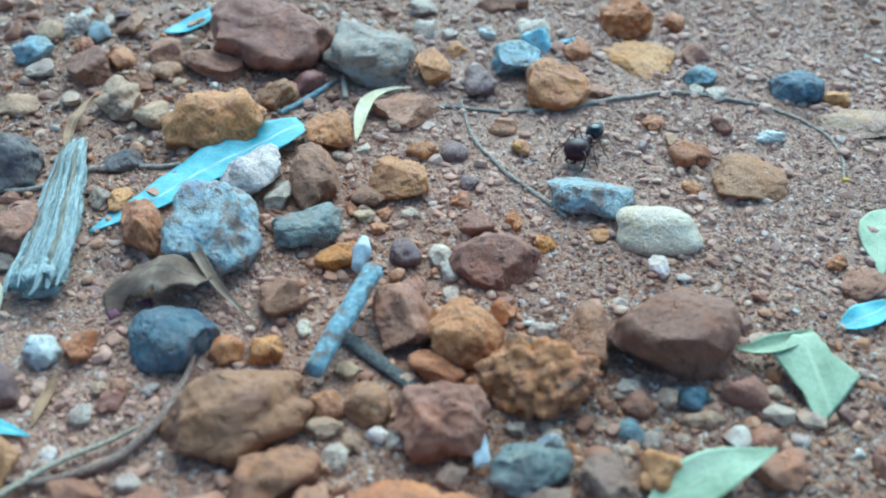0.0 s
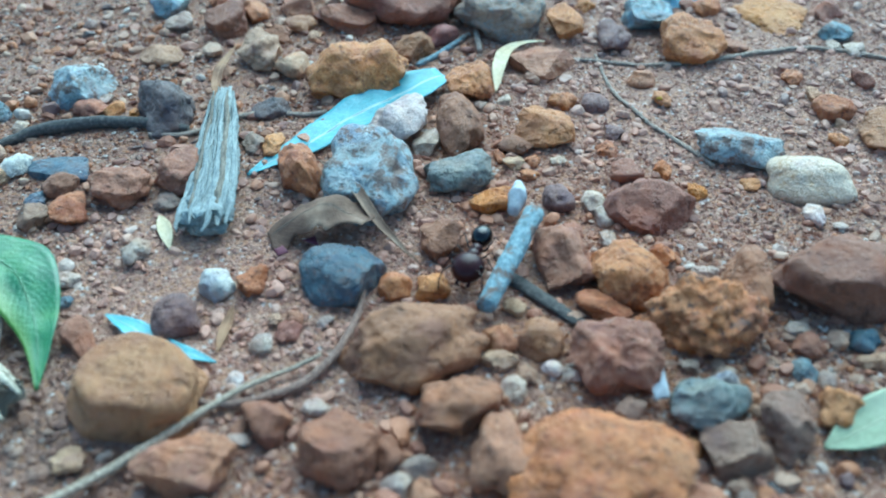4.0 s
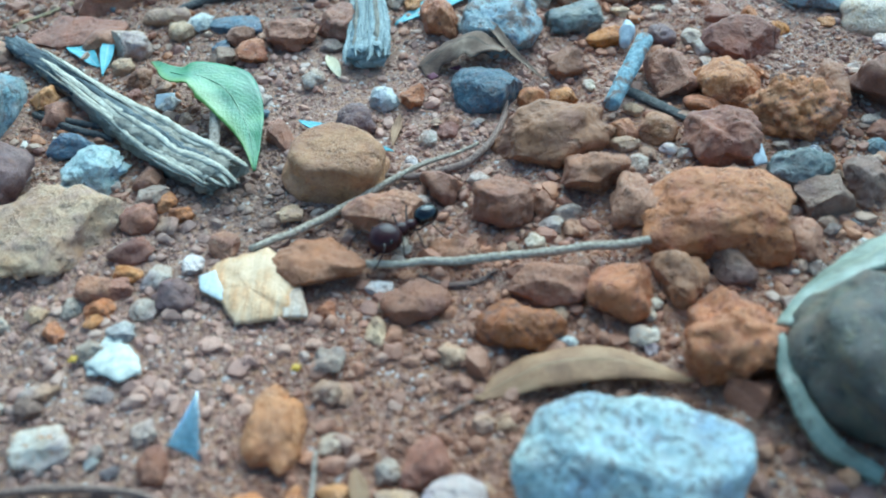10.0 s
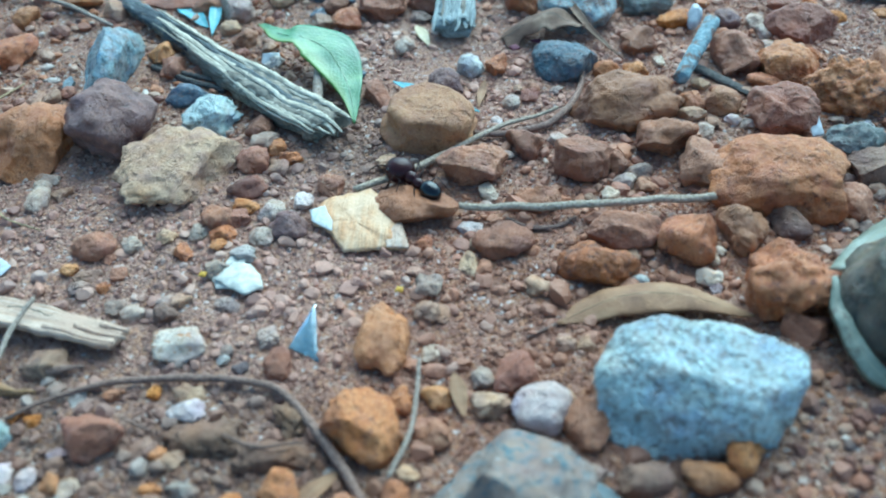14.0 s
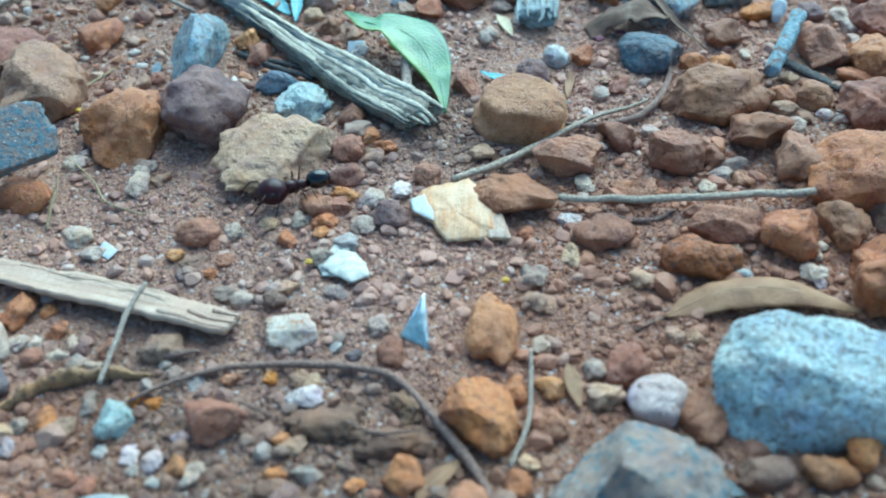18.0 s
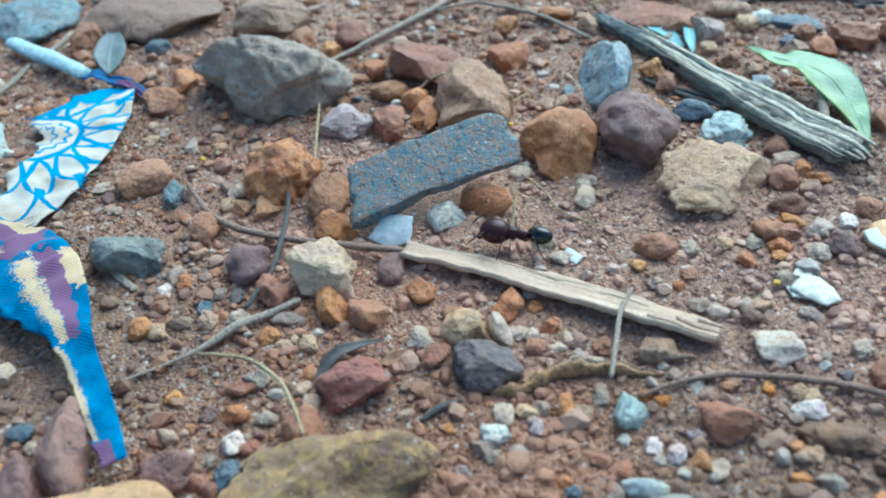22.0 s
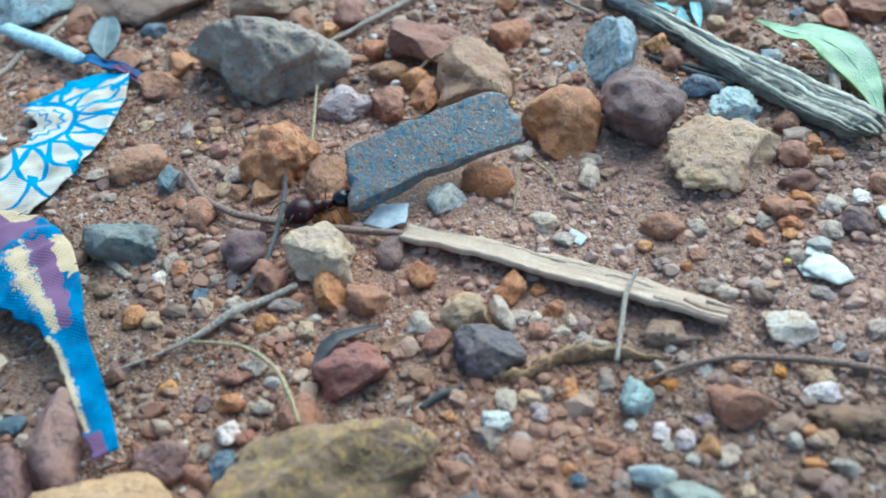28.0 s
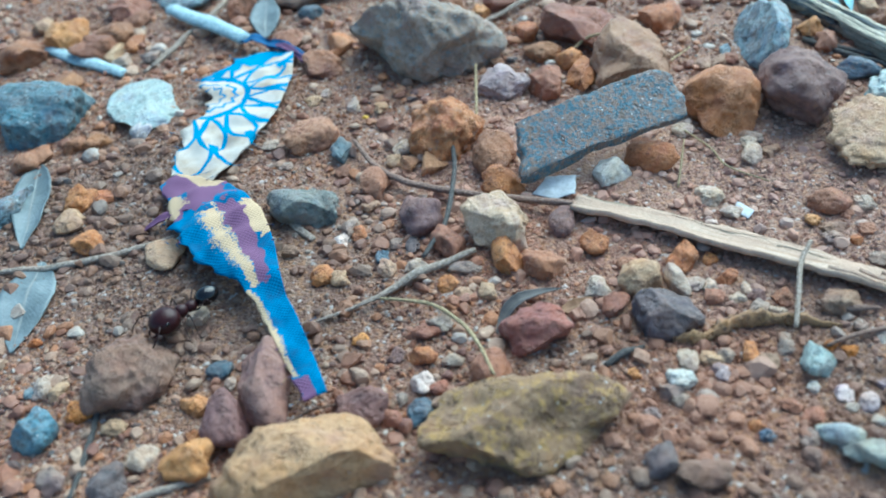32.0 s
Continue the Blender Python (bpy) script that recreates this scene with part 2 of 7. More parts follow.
ROCK = {
    "rust": (rock("rusty_laterite", (0.22, 0.085, 0.035), (0.44, 0.195, 0.08), (0.56, 0.315, 0.155), (0.12, 0.05, 0.03), 0.2, soil=0.3), "rusty orange-brown laterite"),
    "rustdark": (rock("rusty_dark", (0.1, 0.05, 0.03), (0.36, 0.16, 0.05), (0.48, 0.25, 0.1), (0.05, 0.03, 0.025), 0.25), "dark-patched rusty laterite"),
    "orange": (rock("bright_orange", (0.32, 0.11, 0.03), (0.52, 0.22, 0.06), (0.62, 0.35, 0.16), (0.14, 0.05, 0.03), 0.2, bump=1.0, soil=0.25), "rough bright orange ironstone"),
    "ochre": (rock("ochre", (0.26, 0.112, 0.04), (0.46, 0.23, 0.09), (0.58, 0.345, 0.175)), "yellow-brown ochre"),
    "yellow": (rock("yellow_brown", (0.2, 0.1, 0.05), (0.35, 0.19, 0.095), (0.46, 0.28, 0.15)), "yellow-brown rounded"),
    "yellowbrown": (rock("dull_yellow", (0.22, 0.125, 0.07), (0.34, 0.21, 0.125), (0.43, 0.29, 0.18)), "dull yellow-brown"),
    "yellowrock": (rock("yellow_crust", (0.13, 0.085, 0.05), (0.27, 0.185, 0.105), (0.38, 0.28, 0.16), (0.5, 0.36, 0.14), 0.34, 700, bump=1.0, glint=0.1), "brownish-yellow crusted"),
    "brown": (rock("brown", (0.15, 0.075, 0.04), (0.26, 0.135, 0.07), (0.36, 0.2, 0.11)), "matt brown"),
    "darkbrown": (rock("dark_brown", (0.1, 0.05, 0.032), (0.19, 0.095, 0.055), (0.27, 0.145, 0.085)), "dark chocolate-brown"),
    "redbrown": (rock("red_brown", (0.16, 0.08, 0.05), (0.28, 0.14, 0.085), (0.39, 0.21, 0.13), (0.45, 0.3, 0.2), 0.1), "reddish-brown"),
    "oval_brown": (rock("flat_brown", (0.16, 0.07, 0.035), (0.25, 0.11, 0.055), (0.31, 0.15, 0.08), pits=0.2), "flat oval reddish-brown"),
    "greybrown": (rock("grey_brown", (0.13, 0.085, 0.055), (0.23, 0.15, 0.1), (0.32, 0.23, 0.16)), "grey-brown"),
    "greyrock": (rock("grey_rock", (0.13, 0.085, 0.055), (0.3, 0.225, 0.155), (0.46, 0.4, 0.34), (0.22, 0.28, 0.29), 0.25, bump=1.0, glint=0.06), "angular grey-brown"),
    "maroon": (rock("maroon", (0.075, 0.046, 0.044), (0.135, 0.083, 0.076), (0.21, 0.135, 0.12), (0.26, 0.16, 0.11), 0.12), "dull purple-maroon"),
    "maroonbrown": (rock("maroon_brown", (0.1, 0.055, 0.05), (0.19, 0.105, 0.09), (0.26, 0.16, 0.135)), "dusty maroon-brown"),
    "redmaroon": (rock("red_maroon", (0.13, 0.05, 0.045), (0.2, 0.085, 0.075), (0.29, 0.135, 0.11)), "wine-red"),
    "tan": (rock("tan", (0.27, 0.16, 0.09), (0.42, 0.28, 0.17), (0.56, 0.42, 0.28)), "pale tan"),
    "tanrust": (rock("tan_rust", (0.27, 0.13, 0.065), (0.42, 0.23, 0.125), (0.53, 0.34, 0.21)), "tan and rust"),
    "tanrock": (rock("tan_rock", (0.28, 0.17, 0.1), (0.47, 0.32, 0.2), (0.58, 0.43, 0.29), bump=1.0, soil=0.3), "rough flaky tan"),
    "tanrock2": (rock("tan_rock_plain", (0.32, 0.18, 0.09), (0.44, 0.28, 0.15), (0.53, 0.37, 0.22), (0.12, 0.07, 0.05), 0.05), "large sandy tan"),
    "tanquartz": (rock("tan_quartz", (0.34, 0.22, 0.13), (0.5, 0.37, 0.25), (0.64, 0.52, 0.39), gloss=0.4), "cream-tan quartz"),
    "quartz": (rock("quartz", (0.37, 0.255, 0.165), (0.52, 0.41, 0.3), (0.63, 0.555, 0.45), pits=0.2, gloss=0.5, soil=0.6), "milky white quartz"),
    "quartzmix": (rock("quartz_mix", (0.46, 0.32, 0.19), (0.68, 0.56, 0.4), (0.8, 0.73, 0.6), (0.55, 0.3, 0.12), 0.18, gloss=0.4, vary=0.15), "rough cream quartz"),
    "pinkquartz": (rock("pink_quartz", (0.5, 0.37, 0.3), (0.66, 0.53, 0.46), (0.76, 0.68, 0.62), pits=0.1, gloss=0.28, soil=0.22), "pale pinkish quartz"),
    "pinkgrey": (rock("pink_grey", (0.24, 0.18, 0.17), (0.36, 0.29, 0.28), (0.46, 0.38, 0.37)), "pinkish-grey"),
    "oval": (rock("pale_oval", (0.4, 0.24, 0.11), (0.6, 0.47, 0.33), (0.72, 0.63, 0.5), pits=0.12, gloss=0.45, soil=0.2), "smooth cream oval"),
    "granite": (rock("blue_granite", (0.08, 0.14, 0.17), (0.17, 0.27, 0.31), (0.34, 0.45, 0.49), (0.05, 0.075, 0.09), 0.4, gloss=0.55, soil=0.55, glint=0.08), "speckled blue-grey granite"),
    "mottled": (rock("mottled_granite", (0.11, 0.15, 0.17), (0.3, 0.39, 0.42), (0.54, 0.61, 0.62), (0.16, 0.11, 0.075), 0.42, 420, gloss=0.5, soil=0.45, glint=0.12), "mottled pale blue-grey granite"),
    "whitegranite": (rock("white_granite", (0.19, 0.215, 0.205), (0.37, 0.46, 0.46), (0.58, 0.69, 0.69), (0.15, 0.15, 0.135), 0.38, 1300, gloss=0.3, soil=0.3, glint=0.2), "pale sparkling blue-white granite"),
    "slab": (rock("slab_granite", (0.11, 0.09, 0.07), (0.22, 0.165, 0.125), (0.31, 0.26, 0.21), (0.045, 0.15, 0.235), 0.5, 1250, gloss=0.42, soil=0.25, glint=0.16), "flat blue-grey granite"),
    "bluerock": (rock("blue_rock", (0.02, 0.05, 0.075), (0.06, 0.15, 0.215), (0.2, 0.33, 0.4), (0.03, 0.05, 0.06), 0.3, gloss=0.4, soil=0.35, glint=0.12), "glossy blue-grey"),
    "nodule": (rock("rusty_nodule", (0.31, 0.12, 0.05), (0.57, 0.265, 0.115), (0.65, 0.4, 0.21), (0.55, 0.38, 0.27), 0.15, 520, bump=1.0, soil=0.25), "knobbly rusty-pink ironstone"),
    "bluechip": (rock("blue_chip", (0.2, 0.42, 0.52), (0.34, 0.6, 0.7), (0.56, 0.76, 0.82), pits=0.2, gloss=0.35, soil=0.1, vary=0.1), "pale sky-blue painted"),
    "slate": (rock("slate", (0.02, 0.036, 0.055), (0.042, 0.082, 0.125), (0.12, 0.18, 0.225), (0.1, 0.06, 0.04), 0.2, gloss=0.45, soil=0.3, glint=0.08), "blackish-blue"),
    "darkslate": (rock("dark_slate", (0.055, 0.05, 0.052), (0.1, 0.085, 0.085), (0.16, 0.135, 0.13), soil=0.3), "dark grey-brown"),
    "slateblue": (rock("slate_blue", (0.09, 0.13, 0.15), (0.15, 0.2, 0.23), (0.22, 0.28, 0.3), gloss=0.6), "small blue-grey"),
    "greenslate": (rock("green_slate", (0.05, 0.06, 0.055), (0.14, 0.165, 0.155), (0.26, 0.29, 0.27), gloss=0.5), "dark grey-green"),
    "crumb": (rock("crumbly_white", (0.44, 0.4, 0.32), (0.6, 0.58, 0.51), (0.72, 0.72, 0.67), bump=1.0, soil=0.1, vary=0.1, pits=0.2), "crumbly pale grey-white"),
    "glassy": (rock("glassy_grey", (0.22, 0.29, 0.28), (0.38, 0.47, 0.45), (0.54, 0.63, 0.6), gloss=0.26, soil=0.3), "glassy blue-grey quartz"),
    "pinkgranite": (rock("pink_granite", (0.1, 0.078, 0.062), (0.2, 0.155, 0.125), (0.33, 0.275, 0.235), (0.04, 0.115, 0.15), 0.36, 850, gloss=0.55, soil=0.25, glint=0.12), "speckled pink-grey granite"),
    "nut": (rock("dark_husk", (0.015, 0.018, 0.018), (0.045, 0.05, 0.045), (0.12, 0.12, 0.085), (0.15, 0.13, 0.07), 0.2, 600, gloss=0.4), "dark mottled husk-like"),
    "greypebble": (rock("grey_pebble", (0.16, 0.12, 0.09), (0.3, 0.24, 0.185), (0.43, 0.365, 0.295), (0.1, 0.09, 0.085), 0.25, soil=0.7), "dusty grey"),
    "palepebble": (rock("pale_pebble", (0.34, 0.3, 0.24), (0.49, 0.455, 0.385), (0.62, 0.595, 0.53), pits=0.15, gloss=0.45, soil=0.55), "pale translucent grey-white"),
    "palegreen": (rock("pale_green_stone", (0.24, 0.26, 0.21), (0.37, 0.4, 0.34), (0.5, 0.52, 0.45)), "pale greyish-green"),
    "clod": (rock("earth_clod", (0.07, 0.042, 0.028), (0.16, 0.095, 0.06), (0.25, 0.16, 0.1), bump=1.0, pits=0.6), "crumbling dark brown earth"),
    "conglo": (rock("conglomerate", (0.15, 0.075, 0.045), (0.46, 0.2, 0.09), (0.6, 0.34, 0.18), (0.09, 0.06, 0.05), 0.24, 560, bump=1.0, soil=0.15), "knobbly orange conglomerate"),
}


def patches(t, co, places):
    """Share of another earth colour (dry sand, rust, dark humus with painted shade) that lies in a few wide, uneven
    patches.
    """
    n = tex(t, "Noise", co, 45, 5, 0.65)
    share = None
    for x, y, reach in places:
        d = t.nodes.new("ShaderNodeVectorMath")
        d.operation = "DISTANCE"
        d.inputs[1].default_value = (x / 1000, y / 1000, 0)
        t.links.new(co, d.inputs[0])
        s = calc(t, "SUBTRACT", 1.0, calc(t, "DIVIDE", d.outputs["Value"], reach / 1000))
        share = s if share is None else calc(t, "MAXIMUM", share, s)
    return ramp(t, calc(t, "ADD", share, calc(t, "MULTIPLY_ADD", n.outputs[0], 1.2, -0.6)), [(0.05, (0, 0, 0)), (0.5, (1, 1, 1))])


# dark brown earth, widened so its colour also carries the near ground's shade
HUMUS_SHADE = ((32, 26, 36), (60, -75, 45), (-150, -35, 45), (75, -25, 40), (-8, -58, 62), (-115, -45, 40), (22, -56, 48))
RUST = ((60, -12, 48), (88, 4, 45), (112, 88, 42), (96, 66, 32), (55, 55, 26), (-60, -10, 40), (-25, -52, 25))
SAND = ((-32, 6, 55), (175, 135, 95), (59, 62, 50), (8, -4, 50), (-75, 5, 35))


def soil_material():
    """Red-brown sandy earth with pale and rusty grains."""
    m, t, b = nodes_of("red_soil")
    co = t.nodes.new("ShaderNodeTexCoord").outputs["Object"]
    wide, mid, fine = tex(t, "Noise", co, 22, 5), tex(t, "Noise", co, 190, 6, 0.7), tex(t, "Noise", co, 1500, 4, 0.7)
    col = ramp(t, wide.outputs[0], [(0.3, (0.15, 0.062, 0.034)), (0.5, (0.28, 0.118, 0.062)), (0.7, (0.35, 0.165, 0.095))])
    col = mix(t, ramp(t, mid.outputs[0], [(0.4, (0, 0, 0)), (0.75, (1, 1, 1))]), col, (0.43, 0.27, 0.19))
    col = mix(t, calc(t, "MULTIPLY", patches(t, co, HUMUS_SHADE), 0.75), col, (0.115, 0.068, 0.045))
    col = mix(t, calc(t, "MULTIPLY", patches(t, co, RUST), 0.75), col, (0.33, 0.12, 0.055))
    pale = patches(t, co, SAND)
    col = mix(t, calc(t, "MULTIPLY", pale, 0.75), col, (0.48, 0.28, 0.195))
    grain = tex(t, "Voronoi", co, 1400)
    tint = ramp(t, grain.outputs["Color"], [(0, (0.17, 0.09, 0.07)), (0.3, (0.31, 0.19, 0.14)), (0.55, (0.42, 0.23, 0.12)), (0.72, (0.48, 0.34, 0.25)), (0.84, (0.7, 0.67, 0.62)), (0.94, (0.13, 0.1, 0.095))], True)
    col = mix(t, 0.55, col, tint)
    col = mix(t, 0.5, col, ramp(t, fine.outputs[0], [(0.3, (0.3, 0.3, 0.3)), (0.6, (1, 1, 1))]), "MULTIPLY")
    t.links.new(col, b.inputs["Base Color"])
    b.inputs["Roughness"].default_value = 0.62
    b.inputs["Specular IOR Level"].default_value = 0.32
    dusty(b, 0.08)
    h = calc(t, "ADD", calc(t, "MULTIPLY", grain.outputs["Distance"], -0.7), fine.outputs[0])
    bumped(t, b, h, 1.0, 0.0006)
    return m


def gravel_material(name):
    """Mixed grains: each takes one of the place's stone colours."""
    m, t, b = nodes_of(name)
    vec, rnd = shifted(t)
    pick = t.nodes.new("ShaderNodeNewGeometry").outputs["Random Per Island"]
    col = ramp(t, pick, [(0, (0.27, 0.11, 0.06)), (0.15, (0.4, 0.165, 0.065)), (0.28, (0.19, 0.083, 0.06)), (0.41, (0.44, 0.23, 0.125)), (0.52, (0.33, 0.165, 0.11)), (0.63, (0.43, 0.29, 0.2)), (0.75, (0.6, 0.54, 0.46)), (0.81, (0.5, 0.35, 0.24)), (0.89, (0.37, 0.25, 0.18)), (0.93, (0.14, 0.08, 0.075)), (0.965, (0.08, 0.075, 0.08))], True)
    grain = tex(t, "Noise", vec, 1100, 5, 0.7)
    col = mix(t, 0.55, col, ramp(t, grain.outputs[0], [(0.3, (0.35, 0.33, 0.32)), (0.62, (1, 1, 1))]), "MULTIPLY")
    dust = ramp(t, tex(t, "Noise", vec, 260, 4).outputs[0], [(0.42, (0, 0, 0)), (0.7, (0.6, 0.6, 0.6))])
    col = mix(t, dust, col, (0.32, 0.145, 0.075))
    co = t.nodes.new("ShaderNodeTexCoord").outputs["Object"]
    col = mix(t, calc(t, "MULTIPLY", patches(t, co, HUMUS_SHADE), 0.65), col, (0.12, 0.072, 0.05))
    col = mix(t, calc(t, "MULTIPLY", patches(t, co, RUST), 0.45), col, (0.4, 0.17, 0.09))
    col = mix(t, calc(t, "MULTIPLY", patches(t, co, SAND), 0.45), col, (0.51, 0.315, 0.245))
    t.links.new(col, b.inputs["Base Color"])
    b.inputs["Roughness"].default_value = 0.55
    b.inputs["Specular IOR Level"].default_value = 0.4
    dusty(b, 0.05)
    bumped(t, b, grain.outputs[0], 0.6, 0.0004)
    return m


def fibre(name, dark, mid, light, along=6.0, across=30.0, gloss=0.8, spots=None, stain=None):
    """Wood, stalk or bark: streaks that follow the piece by its own length (v) and girth (u)."""
    m, t, b = nodes_of(name)
    uv = t.nodes.new("ShaderNodeTexCoord").outputs["UV"]
    mp = t.nodes.new("ShaderNodeMapping")
    mp.inputs["Scale"].default_value = (across, along, 1)
    t.links.new(uv, mp.inputs[0])
    vec, rnd = shifted(t)
    streak, fine = tex(t, "Noise", mp.outputs[0], 1.0, 6, 0.65), tex(t, "Noise", vec, 1500, 4)
    col = ramp(t, streak.outputs[0], [(0.32, dark), (0.5, mid), (0.66, light)])
    col = mix(t, 0.4, col, ramp(t, fine.outputs[0], [(0.3, (0.3, 0.3, 0.3)), (0.65, (1, 1, 1))]), "MULTIPLY")
    if spots:
        s = ramp(t, tex(t, "Noise", vec, 330, 4, 0.7).outputs[0], [(0.5, (0, 0, 0)), (0.6, (1, 1, 1))])
        col = mix(t, s, col, spots)
    if stain:
        s = ramp(t, tex(t, "Noise", vec, 130, 4).outputs[0], [(0.45, (0, 0, 0)), (0.65, (1, 1, 1))])
        col = mix(t, s, col, stain)
    t.links.new(col, b.inputs["Base Color"])
    b.inputs["Roughness"].default_value = gloss
    bumped(t, b, calc(t, "ADD", streak.outputs[0], calc(t, "MULTIPLY", fine.outputs[0], 0.4)), 0.9, 0.0006)
    return m


def leaf_material(name, dark, mid, light, rib, gloss=0.5, stain=None, edge=None, veins=0.07):
    """A leaf blade: mottled, with a paler midrib along u = 0.5 and faint side veins."""
    m, t, b = nodes_of(name)
    vec, rnd = shifted(t)
    uv = t.nodes.new("ShaderNodeTexCoord").outputs["UV"]
    sep = t.nodes.new("ShaderNodeSeparateXYZ")
    t.links.new(uv, sep.inputs[0])
    off = calc(t, "ABSOLUTE", calc(t, "SUBTRACT", sep.outputs[0], 0.5))
    blot, fine = tex(t, "Noise", vec, 120, 5), tex(t, "Noise", vec, 1300, 4)
    col = ramp(t, blot.outputs[0], [(0.3, dark), (0.5, mid), (0.7, light)])
    vein = calc(t, "SINE", calc(t, "ADD", calc(t, "MULTIPLY", sep.outputs[1], 160.0), calc(t, "MULTIPLY", off, -70.0)))
    col = mix(t, calc(t, "MULTIPLY", ramp(t, vein, [(0.8, (0, 0, 0)), (1.0, (1, 1, 1))]), veins), col, rib)
    if edge:
        col = mix(t, ramp(t, sep.outputs[0], [(0.62, (0, 0, 0)), (0.95, (1, 1, 1))]), col, edge)
    col = mix(t, ramp(t, off, [(0.02, (1, 1, 1)), (0.05, (0, 0, 0))]), col, rib)
    if stain:
        s = ramp(t, tex(t, "Noise", vec, 260, 4, 0.7).outputs[0], [(0.56, (0, 0, 0)), (0.66, (1, 1, 1))])
        col = mix(t, s, col, stain)
    col = mix(t, 0.3, col, ramp(t, fine.outputs[0], [(0.3, (0.4, 0.4, 0.4)), (0.65, (1, 1, 1))]), "MULTIPLY")
    t.links.new(col, b.inputs["Base Color"])
    b.inputs["Roughness"].default_value = gloss
    bumped(t, b, calc(t, "ADD", fine.outputs[0], calc(t, "MULTIPLY", vein, 0.05)), 0.5, 0.0003)
    return m


def plain(name, colour, gloss=0.5, metal=0.0, coat=0.0, grain=900, spec=0.5):
    m, t, b = nodes_of(name)
    vec, rnd = shifted(t)
    n = tex(t, "Noise", vec, grain, 4)
    lo = tuple(c * 0.7 for c in colour)
    t.links.new(ramp(t, n.outputs[0], [(0.35, lo), (0.65, colour)]), b.inputs["Base Color"])
    b.inputs["Roughness"].default_value, b.inputs["Metallic"].default_value = gloss, metal
    b.inputs["Coat Weight"].default_value, b.inputs["Specular IOR Level"].default_value = coat, spec
    bumped(t, b, n.outputs[0], 0.25, 0.0002)
    return m


def woven(t, b, co, col, strength):
    """A fine weave of crossing threads over a printed colour."""
    x, y = t.nodes.new("ShaderNodeTexWave"), t.nodes.new("ShaderNodeTexWave")
    y.bands_direction = "Y"
    for n in (x, y):
        n.inputs["Scale"].default_value, n.inputs["Distortion"].default_value = 560, 1.5
        t.links.new(co, n.inputs[0])
    w = calc(t, "MULTIPLY", calc(t, "ADD", x.outputs["Fac"], y.outputs["Fac"]), 0.5)
    col = mix(t, strength, col, ramp(t, w, [(0.15, (0.3, 0.3, 0.3)), (0.6, (1, 1, 1))]), "MULTIPLY")
    t.links.new(col, b.inputs["Base Color"])
    b.inputs["Roughness"].default_value = 0.85
    b.inputs["Specular IOR Level"].default_value = 0.25
    bumped(t, b, w, 0.5, 0.0002)


def flower_cloth():
    """Cream cotton printed with a blue-outlined rosette and rings of petals round it."""
    m, t, b = nodes_of("printed_cloth")
    co = t.nodes.new("ShaderNodeTexCoord").outputs["Object"]
    wob = t.nodes.new("ShaderNodeVectorMath")
    wob.operation = "MULTIPLY_ADD"
    wob.inputs[1].default_value = (0.0011, 0.0011, 0.0)
    t.links.new(tex(t, "Noise", co, 260, 2).outputs["Color"], wob.inputs[0])
    t.links.new(co, wob.inputs[2])
    sep = t.nodes.new("ShaderNodeSeparateXYZ")
    t.links.new(wob.outputs[0], sep.inputs[0])
    x, y = sep.outputs[0], sep.outputs[1]
    r = calc(t, "SQRT", calc(t, "ADD", calc(t, "MULTIPLY", x, x), calc(t, "MULTIPLY", y, y)))
    ang = calc(t, "ADD", calc(t, "DIVIDE", calc(t, "ARCTAN2", y, x), 2 * math.pi), 1.0)

    def near(value, at, half):
        return calc(t, "LESS_THAN", calc(t, "ABSOLUTE", calc(t, "SUBTRACT", value, at)), half)

    def lobe(count, turn):
        return calc(t, "ABSOLUTE", calc(t, "SUBTRACT", calc(t, "MULTIPLY", calc(t, "FRACT", calc(t, "MULTIPLY_ADD", ang, count, turn)), 2.0), 1.0))

    zig = calc(t, "MULTIPLY_ADD", lobe(13, 0.2), 0.0013, 0.0054)
    lines = calc(t, "MAXIMUM", near(r, zig, 0.0005), near(r, calc(t, "MULTIPLY_ADD", lobe(8, 0.6), 0.0012, 0.0026), 0.0003))
    lines = calc(t, "MAXIMUM", lines, near(r, 0.009, 0.0007))
    for inner, outer, count, turn, wide in ((0.0096, 0.0215, 15, 0.0, 0.86), (0.0125, 0.029, 15, 0.5, 0.92)):
        s = calc(t, "DIVIDE", calc(t, "SUBTRACT", r, inner), outer - inner)
        inside = calc(t, "MULTIPLY", calc(t, "GREATER_THAN", s, 0.0), calc(t, "LESS_THAN", s, 1.0))
        w = calc(t, "MULTIPLY", calc(t, "POWER", calc(t, "MAXIMUM", calc(t, "SINE", calc(t, "MULTIPLY", s, math.pi)), 0.0), 0.6), wide)
        arc = calc(t, "MULTIPLY", calc(t, "SUBTRACT", lobe(count, turn), w), calc(t, "MULTIPLY", r, math.pi / count))
        line = calc(t, "MULTIPLY", near(arc, 0.0, 0.0006), inside)
        if inner > 0.01:
            line = calc(t, "MULTIPLY", line, calc(t, "GREATER_THAN", s, 0.42))
        lines = calc(t, "MAXIMUM", lines, line)
    blot = tex(t, "Noise", co, 70, 4)
    solid = ramp(t, calc(t, "ADD", blot.outputs[0], calc(t, "MULTIPLY", calc(t, "SUBTRACT", calc(t, "MULTIPLY", y, 0.9), x), 36.0)), [(0.92, (0, 0, 0)), (0.96, (1, 1, 1))])
    cream = ramp(t, tex(t, "Noise", co, 130, 4).outputs[0], [(0.35, (0.42, 0.33, 0.24)), (0.6, (0.6, 0.55, 0.48))])
    blue = ramp(t, blot.outputs[0], [(0.35, (0.01, 0.17, 0.37)), (0.6, (0.02, 0.28, 0.5))])
    woven(t, b, co, mix(t, calc(t, "MAXIMUM", lines, solid), cream, blue), 0.35)
    return m


